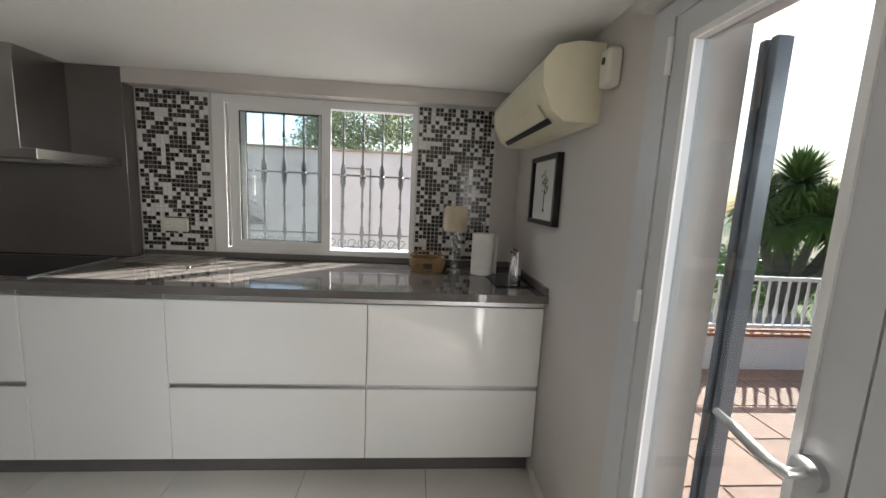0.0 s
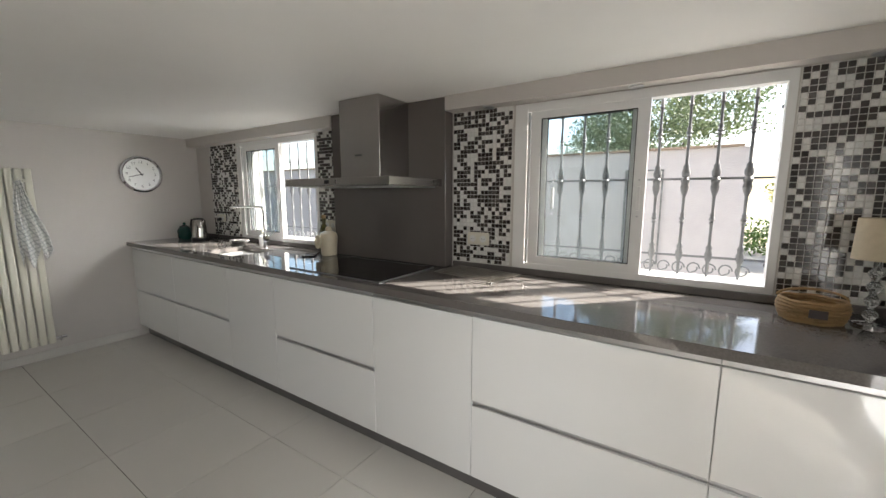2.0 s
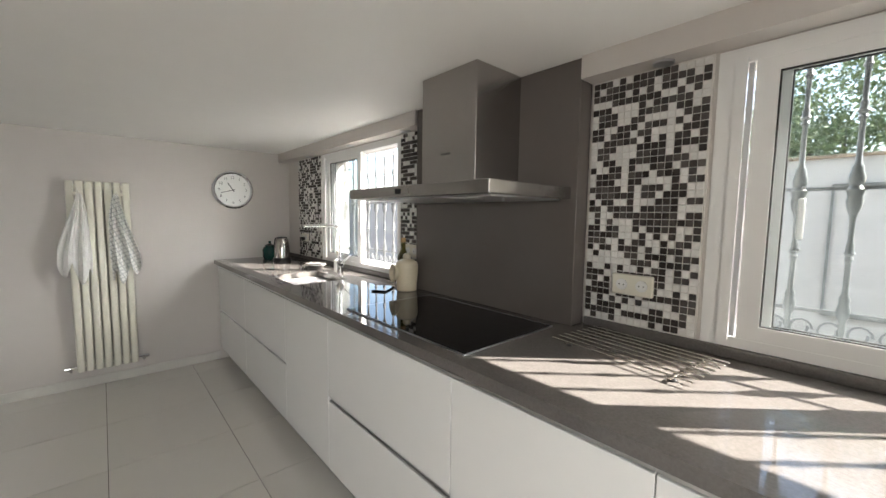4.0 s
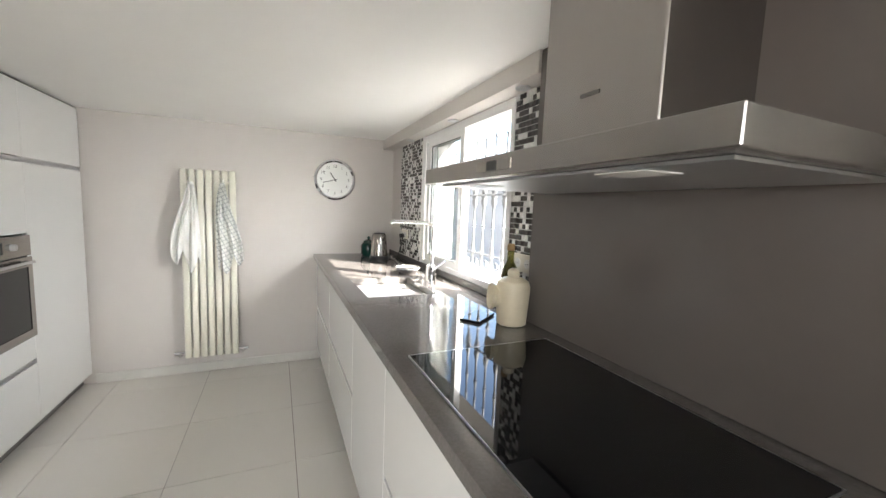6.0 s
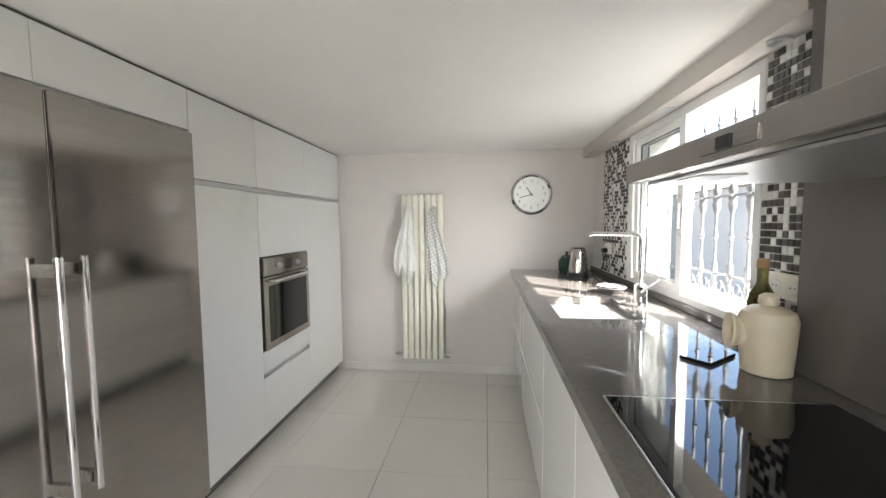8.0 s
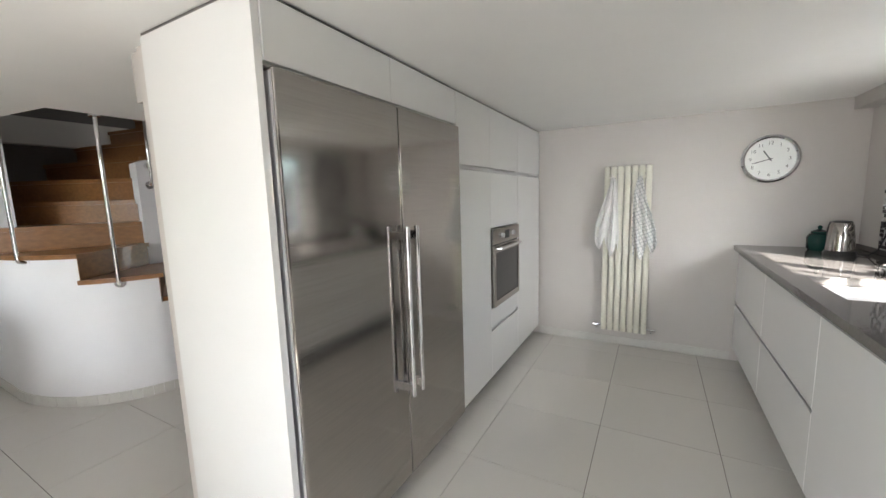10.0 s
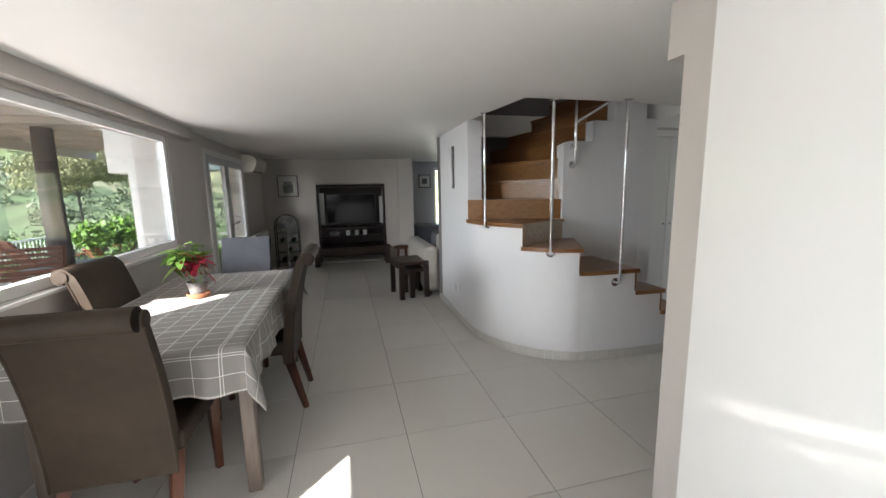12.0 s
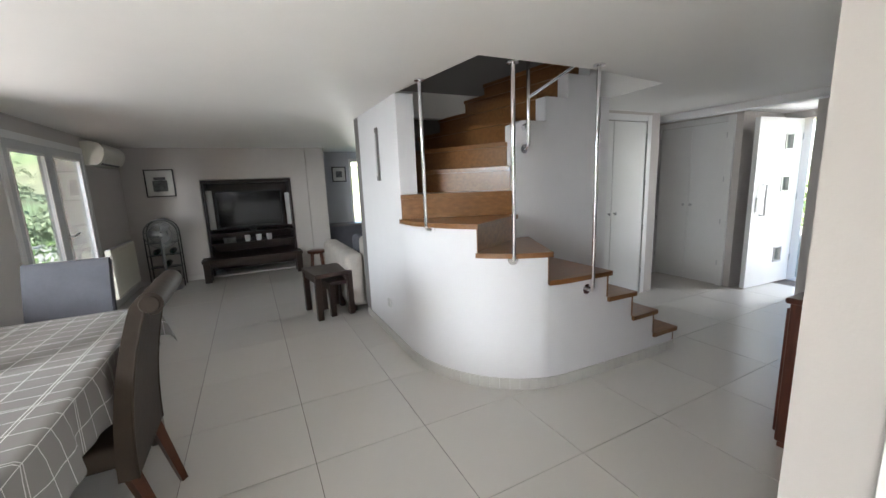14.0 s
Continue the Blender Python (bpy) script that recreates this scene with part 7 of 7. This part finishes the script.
# ---- pieces: mosaic, terrace tiles, floor tiles ----
meshes = {}
for ob, cells, px, pz, near in mosaic_jobs:
    done = 0
    rest = {"white": [], "dark": [], "mid": []}
    cells.sort(key=lambda c: -c[1]) if near else None
    for x, z, c in cells:
        if near and done < 300:
            key = (c, round(px, 4))
            if key not in meshes:
                b = box(BM(), -px / 2 + 0.0013, px / 2 - 0.0013, -0.003, 0.0, -pz / 2 + 0.0013, pz / 2 - 0.0013, 0.0007)
                first = part("mosaic_tile", b, MOS[c], ob)
                meshes[key] = first.data
                o = first
            else:
                o = new("mosaic_tile", meshes[key])
                o.parent = ob
            o.location = (x, 3.5328, z)
            done += 1
        else:
            rest[c].append((x, z))
    for c, lst in rest.items():
        if not lst:
            continue
        V, F = [], []
        hx, hz = px / 2 - 0.0013, pz / 2 - 0.0013
        for x, z in lst:
            k = len(V)
            for (ax_, az_, y) in ((-hx, -hz, 3.5328), (hx, -hz, 3.5328), (hx, hz, 3.5328), (-hx, hz, 3.5328), (-hx + 0.0008, -hz + 0.0008, 3.5298), (hx - 0.0008, -hz + 0.0008, 3.5298), (hx - 0.0008, hz - 0.0008, 3.5298), (-hx + 0.0008, hz - 0.0008, 3.5298)):
                V.append((x + ax_, y, z + az_))
            F += [(k + 4, k + 5, k + 6, k + 7), (k, k + 1, k + 5, k + 4), (k + 1, k + 2, k + 6, k + 5), (k + 2, k + 3, k + 7, k + 6), (k + 3, k, k + 4, k + 7)]
        me = bpy.data.meshes.new("mosaic_tiles")
        me.from_pydata(V, [], F)
        me.materials.append(MOSI[c])
        o = new("mosaic_tiles", me)
        o.parent = ob
        o["kind"] = "stuff"

tt = None
for i in range(11):
    for j in range(27):
        x, y = 1.05 + i * 0.42, -6.5 + j * 0.42
        if x > 5.2:
            continue
        if tt is None:
            tt = part("terrace_tile", box(BM(), -0.204, 0.204, -0.204, 0.204, 0, 0.007, 0.002), M["terrace"], terr)
            o = tt
        else:
            o = new("terrace_tile", tt.data)
            o.parent = terr
        o.location = (x, y, -0.147)

P = 0.606
tile = None
tb = box(BM(), -P / 2 + 0.0017, P / 2 - 0.0017, -P / 2 + 0.0017, P / 2 - 0.0017, -0.008, 0.0)
for i in range(12):
    for j in range(20):
        x, y = -1.222 + P * (2.5 - i), -0.418 + P * (6.5 - j)
        if x > 0.8 or y > 3.8:
            continue
        if tile is None:
            tile = part("tile", tb, M["tile"], floor_bed)
            o = tile
        else:
            o = new("tile", tile.data)
            o.parent = floor_bed
        o.location = (x, y, 0)
